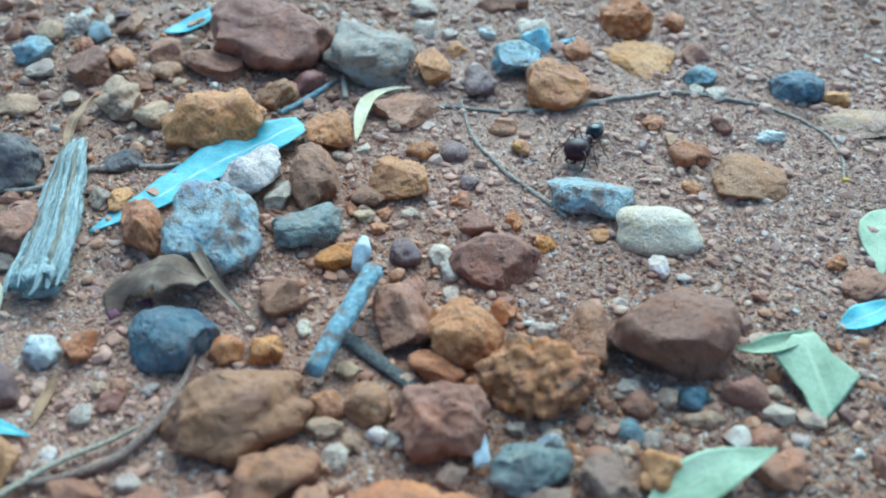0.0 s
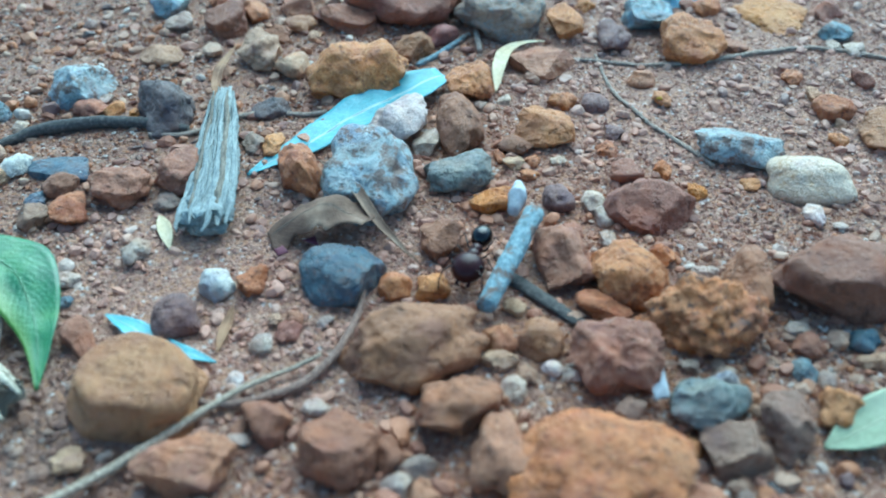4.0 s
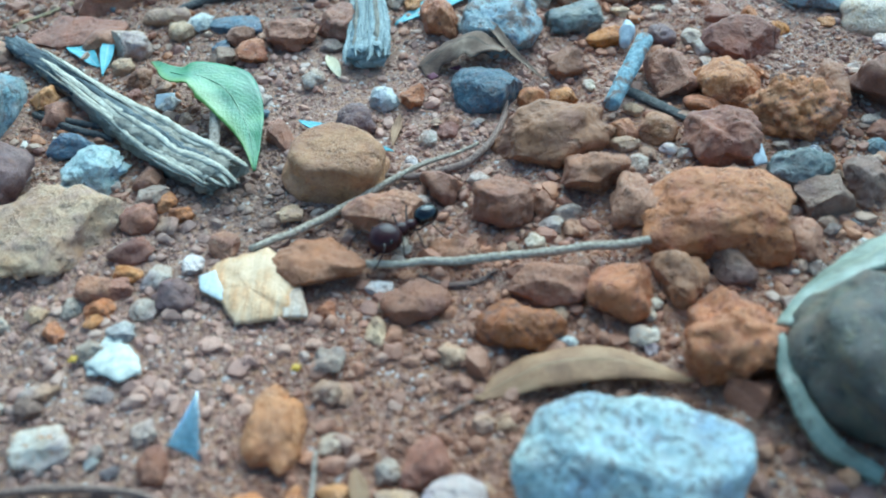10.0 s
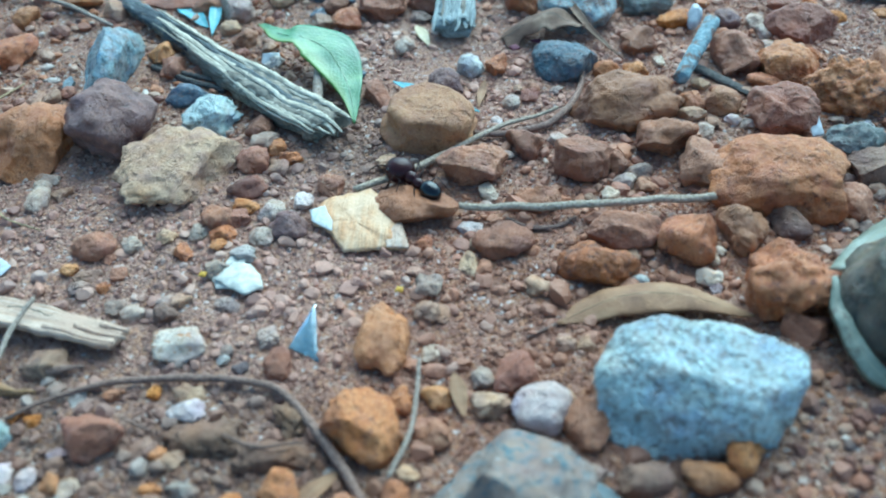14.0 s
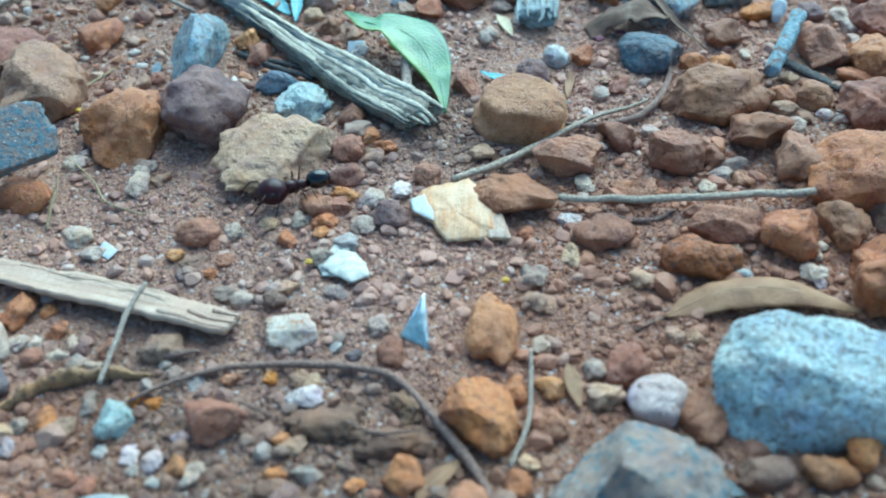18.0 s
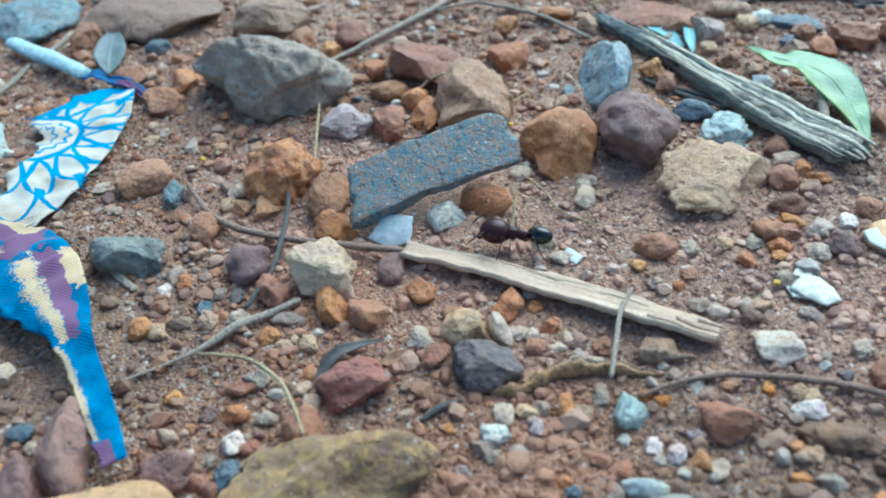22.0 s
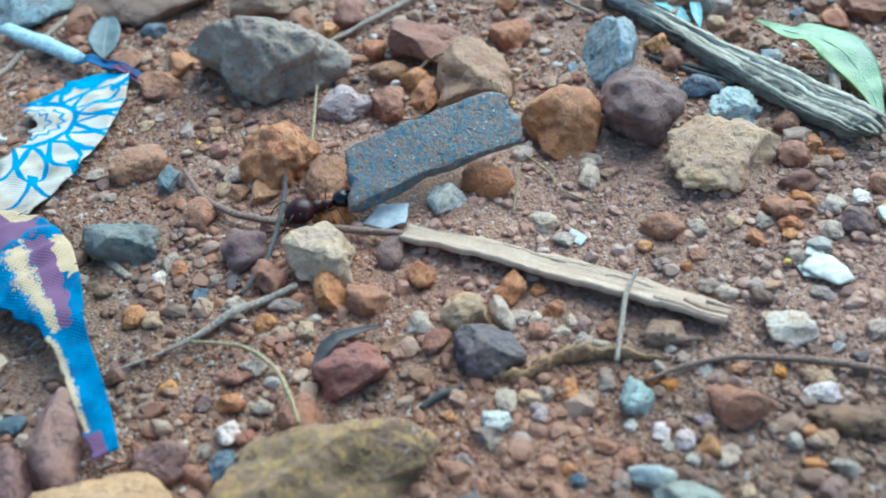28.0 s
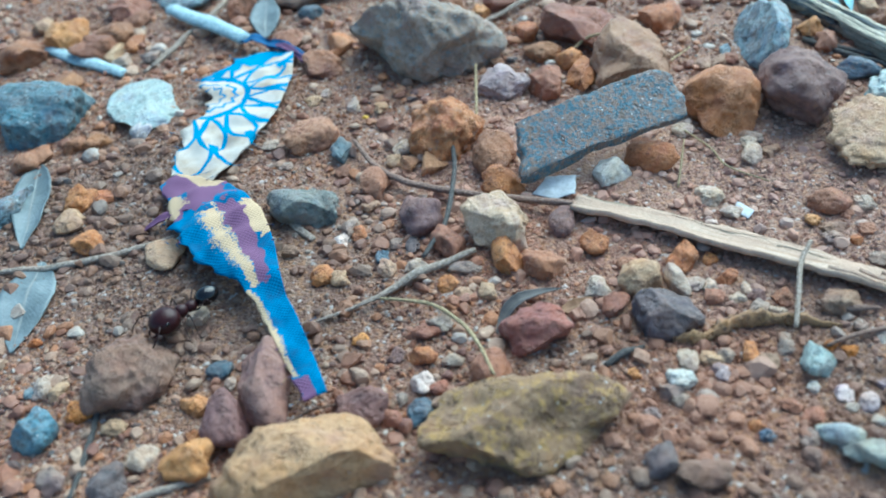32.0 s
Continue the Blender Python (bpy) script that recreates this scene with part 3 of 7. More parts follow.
def batik_cloth():
    """Blue cloth with stippled cream tips, a purple head and a purple band down its middle."""
    m, t, b = nodes_of("patched_cloth")
    co = t.nodes.new("ShaderNodeTexCoord")
    sep = t.nodes.new("ShaderNodeSeparateXYZ")
    t.links.new(co.outputs["UV"], sep.inputs[0])
    across, along, co = sep.outputs[0], sep.outputs[1], co.outputs["Object"]
    a, d, g = tex(t, "Noise", co, 150, 3, 0.45), tex(t, "Noise", co, 2300, 2), tex(t, "Noise", co, 210, 3)
    blue = ramp(t, g.outputs[0], [(0.35, (0.007, 0.085, 0.2)), (0.6, (0.01, 0.165, 0.35))])
    drift = calc(t, "MULTIPLY_ADD", g.outputs[0], 0.36, -0.18)
    speck = calc(t, "MULTIPLY", calc(t, "SUBTRACT", d.outputs[0], 0.5), 0.55)
    u, v = calc(t, "ADD", across, drift), calc(t, "ADD", along, calc(t, "MULTIPLY", drift, 0.5))
    ragged_u = calc(t, "ADD", u, speck)

    def over(value, low, high):
        return calc(t, "MULTIPLY", calc(t, "GREATER_THAN", value, low), calc(t, "LESS_THAN", value, high))

    cream, purple = (0.5, 0.37, 0.23), (0.17, 0.085, 0.165)
    waist = over(v, 0.24, 0.6)
    col = mix(t, calc(t, "MULTIPLY", over(ragged_u, 0.45, 0.7), waist), blue, cream)
    col = mix(t, calc(t, "MULTIPLY", over(u, -1, 0.2), over(v, 0.27, 0.42)), col, cream)
    col = mix(t, calc(t, "MULTIPLY", over(ragged_u, 0.8, 2), over(v, 0.62, 0.93)), col, cream)
    col = mix(t, calc(t, "MULTIPLY", over(u, 0.2, 0.45), waist), col, purple)
    col = mix(t, calc(t, "MULTIPLY", over(u, 0.45, 2), calc(t, "GREATER_THAN", v, 0.94)), col, purple)
    head = calc(t, "LESS_THAN", v, 0.22)
    col = mix(t, head, col, purple)
    col = mix(t, calc(t, "MULTIPLY", head, calc(t, "GREATER_THAN", a.outputs[0], 0.55)), col, blue)
    col = mix(t, calc(t, "MULTIPLY", over(u, -1, 0.3), over(v, -1, 0.13)), col, cream)
    col = mix(t, calc(t, "MULTIPLY", over(ragged_u, 0.75, 2), over(v, 0.11, 0.2)), col, cream)
    woven(t, b, co, col, 0.3)
    return m


SOIL = soil_material()
GRIT = gravel_material("mixed_grit")
GREYWOOD = fibre("weathered_wood", (0.17, 0.19, 0.18), (0.37, 0.42, 0.41), (0.56, 0.6, 0.56), 3, 14)
LOGWOOD = fibre("charred_wood", (0.03, 0.036, 0.042), (0.11, 0.125, 0.13), (0.27, 0.29, 0.28), 3, 16, stain=(0.05, 0.06, 0.07))
LOGCORE = fibre("split_wood", (0.1, 0.085, 0.065), (0.27, 0.235, 0.18), (0.43, 0.385, 0.3), 3, 14)
STICK = fibre("grey_stick", (0.12, 0.18, 0.2), (0.24, 0.34, 0.38), (0.4, 0.5, 0.53), 8, 10, spots=(0.16, 0.12, 0.1))
BLEACHED = fibre("bleached_stick", (0.2, 0.31, 0.35), (0.4, 0.55, 0.59), (0.58, 0.71, 0.73), 8, 8)
TWIG = fibre("brown_twig", (0.15, 0.085, 0.06), (0.28, 0.18, 0.135), (0.4, 0.28, 0.22), 14, 8)
GREYTWIG = fibre("grey_twig", (0.22, 0.17, 0.125), (0.42, 0.34, 0.27), (0.58, 0.49, 0.4), 14, 8)
DARKTWIG = fibre("dark_twig", (0.045, 0.042, 0.04), (0.09, 0.085, 0.08), (0.17, 0.155, 0.14), 12, 8)
STALK = fibre("pale_stalk", (0.31, 0.24, 0.165), (0.51, 0.41, 0.3), (0.65, 0.555, 0.42), 14, 6)
STRAW = fibre("straw", (0.34, 0.25, 0.12), (0.5, 0.39, 0.21), (0.62, 0.52, 0.32), 10, 8)
BARK = fibre("tan_bark", (0.41, 0.26, 0.17), (0.56, 0.405, 0.295), (0.65, 0.53, 0.42), 2.2, 12, stain=(0.47, 0.33, 0.24))
PALEWOOD = fibre("pale_splinter", (0.26, 0.22, 0.16), (0.6, 0.54, 0.41), (0.76, 0.71, 0.57), 2.5, 4)
CHIPWOOD = fibre("cream_wood", (0.54, 0.24, 0.07), (0.63, 0.38, 0.19), (0.7, 0.51, 0.33), 0.6, 6, 0.6, stain=(0.65, 0.45, 0.27))
LIP = fibre("pale_lip", (0.28, 0.22, 0.15), (0.45, 0.39, 0.29), (0.54, 0.48, 0.37), 3, 5)
CHIPTIP = fibre("bleached_wood", (0.5, 0.46, 0.38), (0.6, 0.62, 0.58), (0.68, 0.72, 0.7), 0.8, 9, 0.6)
ROOT = rock("earthy_root", (0.2, 0.12, 0.055), (0.4, 0.27, 0.13), (0.52, 0.38, 0.21), (0.09, 0.06, 0.04), 0.3, bump=1.0)
PALE = plain("pale_flake", (0.5, 0.53, 0.55), 0.6)
WHITE = plain("white_flake", (0.62, 0.6, 0.51), 0.6)
RIND = leaf_material("pale_rind", (0.09, 0.095, 0.065), (0.21, 0.23, 0.175), (0.36, 0.38, 0.3), (0.3, 0.3, 0.21), 0.35, veins=0.0, stain=(0.12, 0.11, 0.08))
GLASS = plain("clear_shard", (0.42, 0.62, 0.72), 0.08, coat=0.5)
GLASS.node_tree.nodes["Principled BSDF"].inputs["Transmission Weight"].default_value = 0.75
CRIMSON = plain("crimson_petal", (0.13, 0.035, 0.06), 0.75)
PETAL = plain("yellow_petal", (0.62, 0.38, 0.03), 0.6)
GREEN = leaf_material("green_leaf", (0.02, 0.1, 0.045), (0.045, 0.18, 0.065), (0.1, 0.26, 0.08), (0.09, 0.22, 0.09), 0.36, edge=(0.13, 0.24, 0.035), veins=0.05)
GREEN.node_tree.nodes["Principled BSDF"].inputs["Coat Weight"].default_value = 0.12
GREEN.node_tree.nodes["Principled BSDF"].inputs["Coat Roughness"].default_value = 0.22
PALEGREEN = leaf_material("pale_green_leaf", (0.19, 0.24, 0.13), (0.29, 0.35, 0.21), (0.42, 0.46, 0.3), (0.4, 0.44, 0.28), 0.6)
BLUELEAF = leaf_material("blue_green_leaf", (0.07, 0.25, 0.28), (0.13, 0.37, 0.42), (0.27, 0.52, 0.57), (0.38, 0.54, 0.54), 0.5)
DEADLEAF = leaf_material("dead_leaf", (0.16, 0.075, 0.033), (0.29, 0.155, 0.072), (0.4, 0.25, 0.13), (0.34, 0.21, 0.11), 0.7)
GREYLEAF = leaf_material("grey_leaf", (0.08, 0.105, 0.11), (0.155, 0.195, 0.205), (0.25, 0.295, 0.3), (0.24, 0.26, 0.25), 0.6)
DRYLEAF = leaf_material("straw_leaf", (0.46, 0.36, 0.2), (0.62, 0.52, 0.32), (0.74, 0.66, 0.46), (0.6, 0.5, 0.3), 0.6)
BARKLEAF = leaf_material("bark_leaf", (0.085, 0.045, 0.028), (0.19, 0.115, 0.073), (0.33, 0.24, 0.165), (0.17, 0.12, 0.085), 0.8)
BLACKLEAF = leaf_material("black_leaf", (0.03, 0.03, 0.032), (0.06, 0.055, 0.055), (0.11, 0.1, 0.095), (0.1, 0.09, 0.08), 0.6)
CLOTH, BATIK = flower_cloth(), batik_cloth()
SHELL = plain("ant_black", (0.006, 0.006, 0.008), 0.14, spec=0.45)
REDSHELL = plain("ant_dark_red", (0.034, 0.009, 0.01), 0.3, spec=0.22)
LIMB = plain("ant_limb", (0.03, 0.012, 0.01), 0.4, spec=0.25)

# ---- building helpers (lengths in millimetres unless said) ----
MM = 0.001


def ground_z(x, y):
    """Height of the bare earth, in mm, at x, y in mm."""
    p = Vector((x, y, 0))
    return 1.1 * noise.noise(p / 42) + 0.7 * noise.noise(p / 13) + 0.4 * noise.noise(p / 5)


def raw_mesh(name, verts, faces, mat=None, uvs=None, smooth=True):
    """A mesh from arrays of vertices (metres) and of triangles or quads."""
    me = bpy.data.meshes.new(name)
    verts, faces = np.asarray(verts, np.float32), np.asarray(faces, np.int32)
    k = faces.shape[1]
    me.vertices.add(len(verts))
    me.vertices.foreach_set("co", verts.ravel())
    me.loops.add(faces.size)
    me.loops.foreach_set("vertex_index", faces.ravel())
    me.polygons.add(len(faces))
    me.polygons.foreach_set("loop_start", np.arange(0, faces.size, k, dtype=np.int32))
    me.polygons.foreach_set("use_smooth", np.full(len(faces), smooth))
    if uvs is not None:
        me.uv_layers.new(name="uv").data.foreach_set("uv", np.asarray(uvs, np.float32)[faces.ravel()].ravel())
    me.update(calc_edges=True)
    if mat:
        me.materials.append(mat)
    return me


def part(name, me, parent, label="", at=(0, 0, 0)):
    ob = new(name, me)
    ob.parent = parent
    ob.location = at
    if label:
        tagged(ob, label)
    return ob


ICO = {}
for level in (2, 4, 5):
    bm = bmesh.new()
    bmesh.ops.create_icosphere(bm, subdivisions=level, radius=1)
    ICO[level] = (np.array([v.co[:] for v in bm.verts]), np.array([[v.index for v in f.verts] for f in bm.faces]))
    bm.free()
ICO[0] = (np.array([(1, 0, 0), (-1, 0, 0), (0, 1, 0), (0, -1, 0), (0, 0, 1), (0, 0, -1.0)]), np.array([(0, 2, 4), (2, 1, 4), (1, 3, 4), (3, 0, 4), (2, 0, 5), (1, 2, 5), (3, 1, 5), (0, 3, 5)]))


def rock_shape(seed, level, cuts, lump, boxy=False, low=0.5, high=0.85):
    """A unit stone: a ball cut by random planes and swelled by slow waves, filling a cube of half-width 1."""
    rng = np.random.RandomState(seed)
    v = ICO[level][0].copy()
    if level == 0:
        return v * rng.uniform(0.65, 1, (6, 1)) + rng.uniform(-0.25, 0.25, (6, 3))
    for k in range(3):
        d = rng.normal(size=3)
        v *= 1 + lump * np.sin(v @ d * rng.uniform(1.5, 3) + rng.uniform(0, 6))[:, None]
    for k in range(cuts):
        n = rng.normal(size=3)
        n /= np.linalg.norm(n)
        v -= np.outer(np.maximum(v @ n - rng.uniform(low, high), 0), n)
    if boxy:
        edge = 0.62 if boxy is True else boxy
        for a in range(3):
            v[:, a] = np.clip(v[:, a], -edge + 0.08 * v[:, (a + 1) % 3], edge + 0.1 * v[:, (a + 2) % 3])
    lo, hi = v.min(0), v.max(0)
    return (v - (lo + hi) / 2) / ((hi - lo) / 2)


LABEL_END = ("lying on red gravelly soil", "half sunk in reddish soil", "among pebbles on red earth")
taken = []


def stone(x, y, lx, ly, lz, yaw, kind, seed, lift=0.0, tilt=(0, 0), boxy=False, rough=0.12, cuts=None, sink=0.42, lean=0.0, taper=0.0, form=None):
    """A loose stone with its foot at x, y: lx by ly, standing lz over the soil; form: another seed for its outline."""
    mat, words = ROCK[kind]
    size = max(lx, ly)
    level = 5 if size > 11 else 4
    round_kind = kind in ("oval", "oval_brown", "slate", "maroon", "conglo", "yellow", "nut", "maroonbrown", "brown")
    if size < 6.5:
        round_kind, rough = False, rough * 1.3
    n = cuts if cuts is not None else 2 if kind == "whitegranite" else (1 if kind in ("maroon", "maroonbrown") else 3) if round_kind else 7
    if size < 6:
        lz *= 0.82
    tall = lz * (1 + sink)
    v = rock_shape(form or seed, level, n, 0.1, boxy, *((0.42, 0.78) if n > 8 else (0.55, 0.92))) * (np.array([lx, ly, tall]) / 2)
    off = Vector((seed * 7.1, seed * 3.3, 0))
    rough = rough * {"conglo": 1.4, "nodule": 1.3, "tanrock": 1.25, "clod": 2.4, "yellowrock": 1.25}.get(kind, 1.0)
    grow = np.empty(len(v))
    for i, p in enumerate(v):
        q = Vector(p) / size
        grow[i] = noise.fractal(q * 2.6 + off, 0.75, 2.1, 5) + (0.8 * abs(noise.noise(q * 9 + off)) if kind in ("conglo", "tanrock", "orange", "crumb", "clod") else 0.4 * abs(noise.noise(q * 7 + off)))
        if kind in ("conglo", "nodule", "quartzmix"):
            grow[i] += (1.1 if kind == "conglo" else 0.6) * (0.4 - noise.voronoi(q * 9 + off)[0][0])
    norm = v / np.linalg.norm(v / (np.array([lx, ly, tall]) / 2), axis=1)[:, None]
    v = v + norm * (grow * rough * 1.5)[:, None]
    v[:, :2] *= 1 - taper * v[:, 2:] / (tall / 2)
    v[:, 1] -= lean * v[:, 2]
    ob = new("stone" if size > 6 else "pebble", raw_mesh("stone", v * MM, ICO[level][1], mat))
    z = ground_z(x, y) + tall / 2 - lz * sink + lift
    ob.matrix_world = pose(x * MM, y * MM, z * MM, tilt[0], tilt[1], yaw)
    noun = "clod" if kind == "clod" else "stone"
    big = "large" if size > 16 else "medium" if size > 9 else "small"
    if lift:
        end = "propped up on smaller stones"
    else:
        end = LABEL_END[seed % 3]
    tagged(ob, f"{big} {words} {noun} {end}", "stone" if size > 6 else "pebble", "loose stones" if size > 6 else "loose pebbles")
    taken.append((x, y, 0.5 * (lx + ly) / 2))
    return ob


def spline(points, n):
    """n points along a smooth curve through the given ones, and the share of its length at each."""
    p = np.array(points, float)
    p = np.vstack([2 * p[0] - p[1], p, 2 * p[-1] - p[-2]])
    out = []
    for u in np.linspace(0, len(p) - 3 - 1e-6, n):
        i = int(u)
        f = u - i
        a, b, c, d = p[i : i + 4]
        out.append(0.5 * (2 * b + (c - a) * f + (2 * a - 5 * b + 4 * c - d) * f**2 + (3 * b - a - 3 * c + d) * f**3))
    out = np.array(out)
    run = np.r_[0, np.cumsum(np.linalg.norm(np.diff(out, axis=0), axis=1))]
    return out, run / run[-1], run[-1]


def rod_mesh(points, widths, mat, seed, lift=0.0, flat=1.0, ridge=0.08, sides=10, torn=0.0, rest=True, ends=(0.0, 0.0), knob=0.0):
    """A stick along points (mm), widths from start to end; ridge: grooves along it; torn: splintered ends."""
    rng = np.random.RandomState(seed)
    n = max(10, 7 * len(points))
    c, s, length = spline(points, n)
    w = np.interp(s, np.linspace(0, 1, len(widths)), widths) / 2
    tan = np.gradient(c, axis=0)
    tan /= np.linalg.norm(tan, axis=1)[:, None] + 1e-9
    side = np.stack([tan[:, 1], -tan[:, 0]], 1)
    ang = np.linspace(0, 2 * np.pi, sides, endpoint=False)
    gro = 1 + ridge * rng.uniform(-1, 1, sides)
    tear = torn * rng.uniform(-1, 1, (2, sides))
    verts, uvs = [], []
    if knob:
        w = w * (1 + knob * np.array([noise.noise(Vector((k * 0.45, seed, 0))) + 0.6 * noise.noise(Vector((k * 1.3, seed, 5))) for k in range(n)]))
    for i in range(n):
        z0 = (ground_z(*c[i]) if rest else 0) + lift + ends[0] * (1 - s[i]) + ends[1] * s[i] + w[i] * flat * 0.8
        for j in range(sides):
            r = w[i] * gro[j] * (1 + ridge * rng.uniform(-0.6, 0.6))
            slide = (tear[0, j] if i == 0 else tear[1, j] if i == n - 1 else 0)
            x, y = c[i] + side[i] * np.cos(ang[j]) * r + tan[i] * slide
            verts.append((x, y, z0 + np.sin(ang[j]) * r * flat))
            uvs.append((j / sides, s[i] * length / 12))
    verts += [(*c[0], verts[0][2]), (*c[-1], verts[-1][2])]
    uvs += [(0.5, 0), (0.5, length / 12)]
    faces = []
    for i in range(n - 1):
        for j in range(sides):
            a, b = i * sides + j, i * sides + (j + 1) % sides
            faces += [(a, b + sides, b), (a, a + sides, b + sides)]
    for j in range(sides):
        faces += [(n * sides, j, (j + 1) % sides), (n * sides + 1, (n - 1) * sides + (j + 1) % sides, (n - 1) * sides + j)]
    mid = np.array([*c[n // 2], 0])
    return raw_mesh("rod", (np.array(verts) - mid) * MM, faces, mat, uvs), mid * MM


def stick(name, points, widths, mat, label, category, seed, group="", **more):
    me, at = rod_mesh(points, widths, mat, seed, **more)
    ob = new(name, me)
    ob.location = at
    return tagged(ob, label, category, group)


def splintered(name, points, widths, core, strands, label, category, seed, lift=0.5, flat=0.5, first=0.0, word="splinter", charred=False):
    """Broken wood: a core with loose fibrous strands of other tints lying along it."""
    rng = np.random.RandomState(seed)
    thing = tagged(new(name), label, category)
    mid = np.array(points, float).mean(0)
    thing.location = (mid[0] * MM, mid[1] * MM, 0)
    c, s, length = spline(points, 40)
    w = np.interp(s, np.linspace(0, 1, len(widths)), widths)

    def put(kind, pts, ws, mat, k, **more):
        me, at = rod_mesh([tuple(p) for p in pts], ws, mat, seed * 50 + k, **more)
        part(kind, me, thing, at=(at[0] - mid[0] * MM, at[1] - mid[1] * MM, at[2]))

    put("core", c[::5], w[::5] * 0.9, core, 0, flat=flat, ridge=0.2, torn=2.0, sides=18, lift=lift)
    if charred:
        put("charred_end", c[:13:3], w[:13:3] * 1.02, LOGWOOD, 40, flat=flat * 1.05, ridge=0.22, torn=2.5, sides=18, lift=lift)
    tan = np.gradient(c, axis=0)
    tan /= np.linalg.norm(tan, axis=1)[:, None]
    side = np.stack([tan[:, 1], -tan[:, 0]], 1)
    n = len(strands)
    ahead = c[-1] - c[-4]
    ahead /= np.linalg.norm(ahead)
    for k, mat in enumerate(strands):
        u = ((k + 0.5) / n - 0.5) * 1.0 + rng.uniform(-0.05, 0.05)
        a, b = int(40 * (first + rng.uniform(0, 0.3))), int(40 * rng.uniform(0.88, 1.0))
        pts = (c + side * (u * w)[:, None])[a:b:4] + side[a:b:4] * (rng.uniform(-0.25, 0.25, (len(range(a, b, 4)), 1)))
        pts = np.vstack([pts, pts[-1] + ahead * rng.uniform(0.3, 2.2) + rng.uniform(-0.7, 0.7, 2)])
        high = lift + flat * w.mean() * (0.3 + 0.52 * np.sqrt(max(0.0, 1 - (2 * min(abs(u), 0.5)) ** 2))) + rng.uniform(-0.25, 0.35)
        ww = np.r_[w[a:b:4], w[-1]] * rng.uniform(0.8, 2.2) / n
        ww[0] *= 0.4
        ww[-1] *= 0.25
        put(word, pts, ww, mat, k + 1, flat=rng.uniform(0.5, 0.9), ridge=0.3, torn=0.8, sides=7, lift=high)
    return thing


def sheet_mesh(points, widths, mat, seed, lifts=(0.3, 0.3), curl=0.0, wave=0.3, ragged=0.0, thick=0.18, rows=40, cols=13, fold=0.0, roll=0.0, trim=(1, 1)):
    """A thin blade or cloth along points (mm): widths and heights along it, edges curled up by curl (share of width), two faces and a rim."""
    rng = np.random.RandomState(seed)
    c, s, length = spline(points, rows)
    w = np.interp(s, np.linspace(0, 1, len(widths)), widths) / 2
    lift = np.interp(s, np.linspace(0, 1, len(lifts)), lifts)
    tan = np.gradient(c, axis=0)
    tan /= np.linalg.norm(tan, axis=1)[:, None] + 1e-9
    side = np.stack([tan[:, 1], -tan[:, 0]], 1)
    off = Vector((seed * 5.3, 1.7, 0))
    top, uvs = [], []
    for i in range(rows):
        for j in range(cols):
            u = j / (cols - 1) * 2 - 1
            jag = 1 + ragged * (noise.noise(Vector((s[i] * length / 2.5, u * 0.3, seed))) if abs(u) > 0.99 and (u > 0 or len(trim) == 2) else 0)
            cut = np.interp(s[i], np.linspace(0, 1, len(trim)), trim) if u > 0 else 1
            x, y = c[i] + side[i] * u * w[i] * jag * cut
            p = Vector((x, y, 0))
            z = ground_z(x, y) + lift[i] + curl * u * u * w[i] + roll * u * w[i] + fold * abs(u) * w[i] + wave * noise.noise(p / 5 + off)
            top.append((x, y, z))
            uvs.append((u / 2 + 0.5, s[i]))
    top = np.array(top)
    n = rows * cols
    verts = np.vstack([top, top - (0, 0, thick)])
    faces = []
    for i in range(rows - 1):
        for j in range(cols - 1):
            a = i * cols + j
            faces += [(a, a + 1, a + cols + 1, a + cols), (n + a, n + a + cols, n + a + cols + 1, n + a + 1)]
    rim = [j for j in range(cols)] + [i * cols + cols - 1 for i in range(1, rows)] + [(rows - 1) * cols + j for j in range(cols - 2, -1, -1)] + [i * cols for i in range(rows - 2, 0, -1)]
    for a, b in zip(rim, rim[1:] + rim[:1]):
        faces.append((a, n + a, n + b, b))
    mid = np.array([*c[rows // 2], 0])
    return raw_mesh("sheet", (verts - mid) * MM, faces, mat, uvs + uvs), mid * MM


LEAFY = (0.25, 2.4, 3.6, 4.0, 3.7, 2.8, 1.6, 0.2)


def cord_mesh(points, width, mat):
    """A thin round cord through points (metres), tapering to its end."""
    p = np.array(points, float)
    tan = np.gradient(p, axis=0)
    side = np.stack([tan[:, 1], -tan[:, 0], 0 * tan[:, 0]], 1)
    side /= np.linalg.norm(side, axis=1)[:, None] + 1e-9
    w = np.linspace(1, 0.4, len(p))[:, None] * width * MM / 2
    up = np.array([0, 0, 1.0])
    verts = np.stack([p + side * w, p + up * w, p - side * w, p - up * w], 1).reshape(-1, 3)
    faces = [(i * 4 + k, i * 4 + (k + 1) % 4, i * 4 + 4 + (k + 1) % 4, i * 4 + 4 + k) for i in range(len(p) - 1) for k in range(4)]
    faces += [(3, 2, 1, 0), tuple(len(p) * 4 - 4 + k for k in range(4))]
    return raw_mesh("cord", verts, faces, mat, np.stack([np.full(len(p) * 4, 0.5), np.repeat(np.linspace(0, 1, len(p)), 4)], 1))


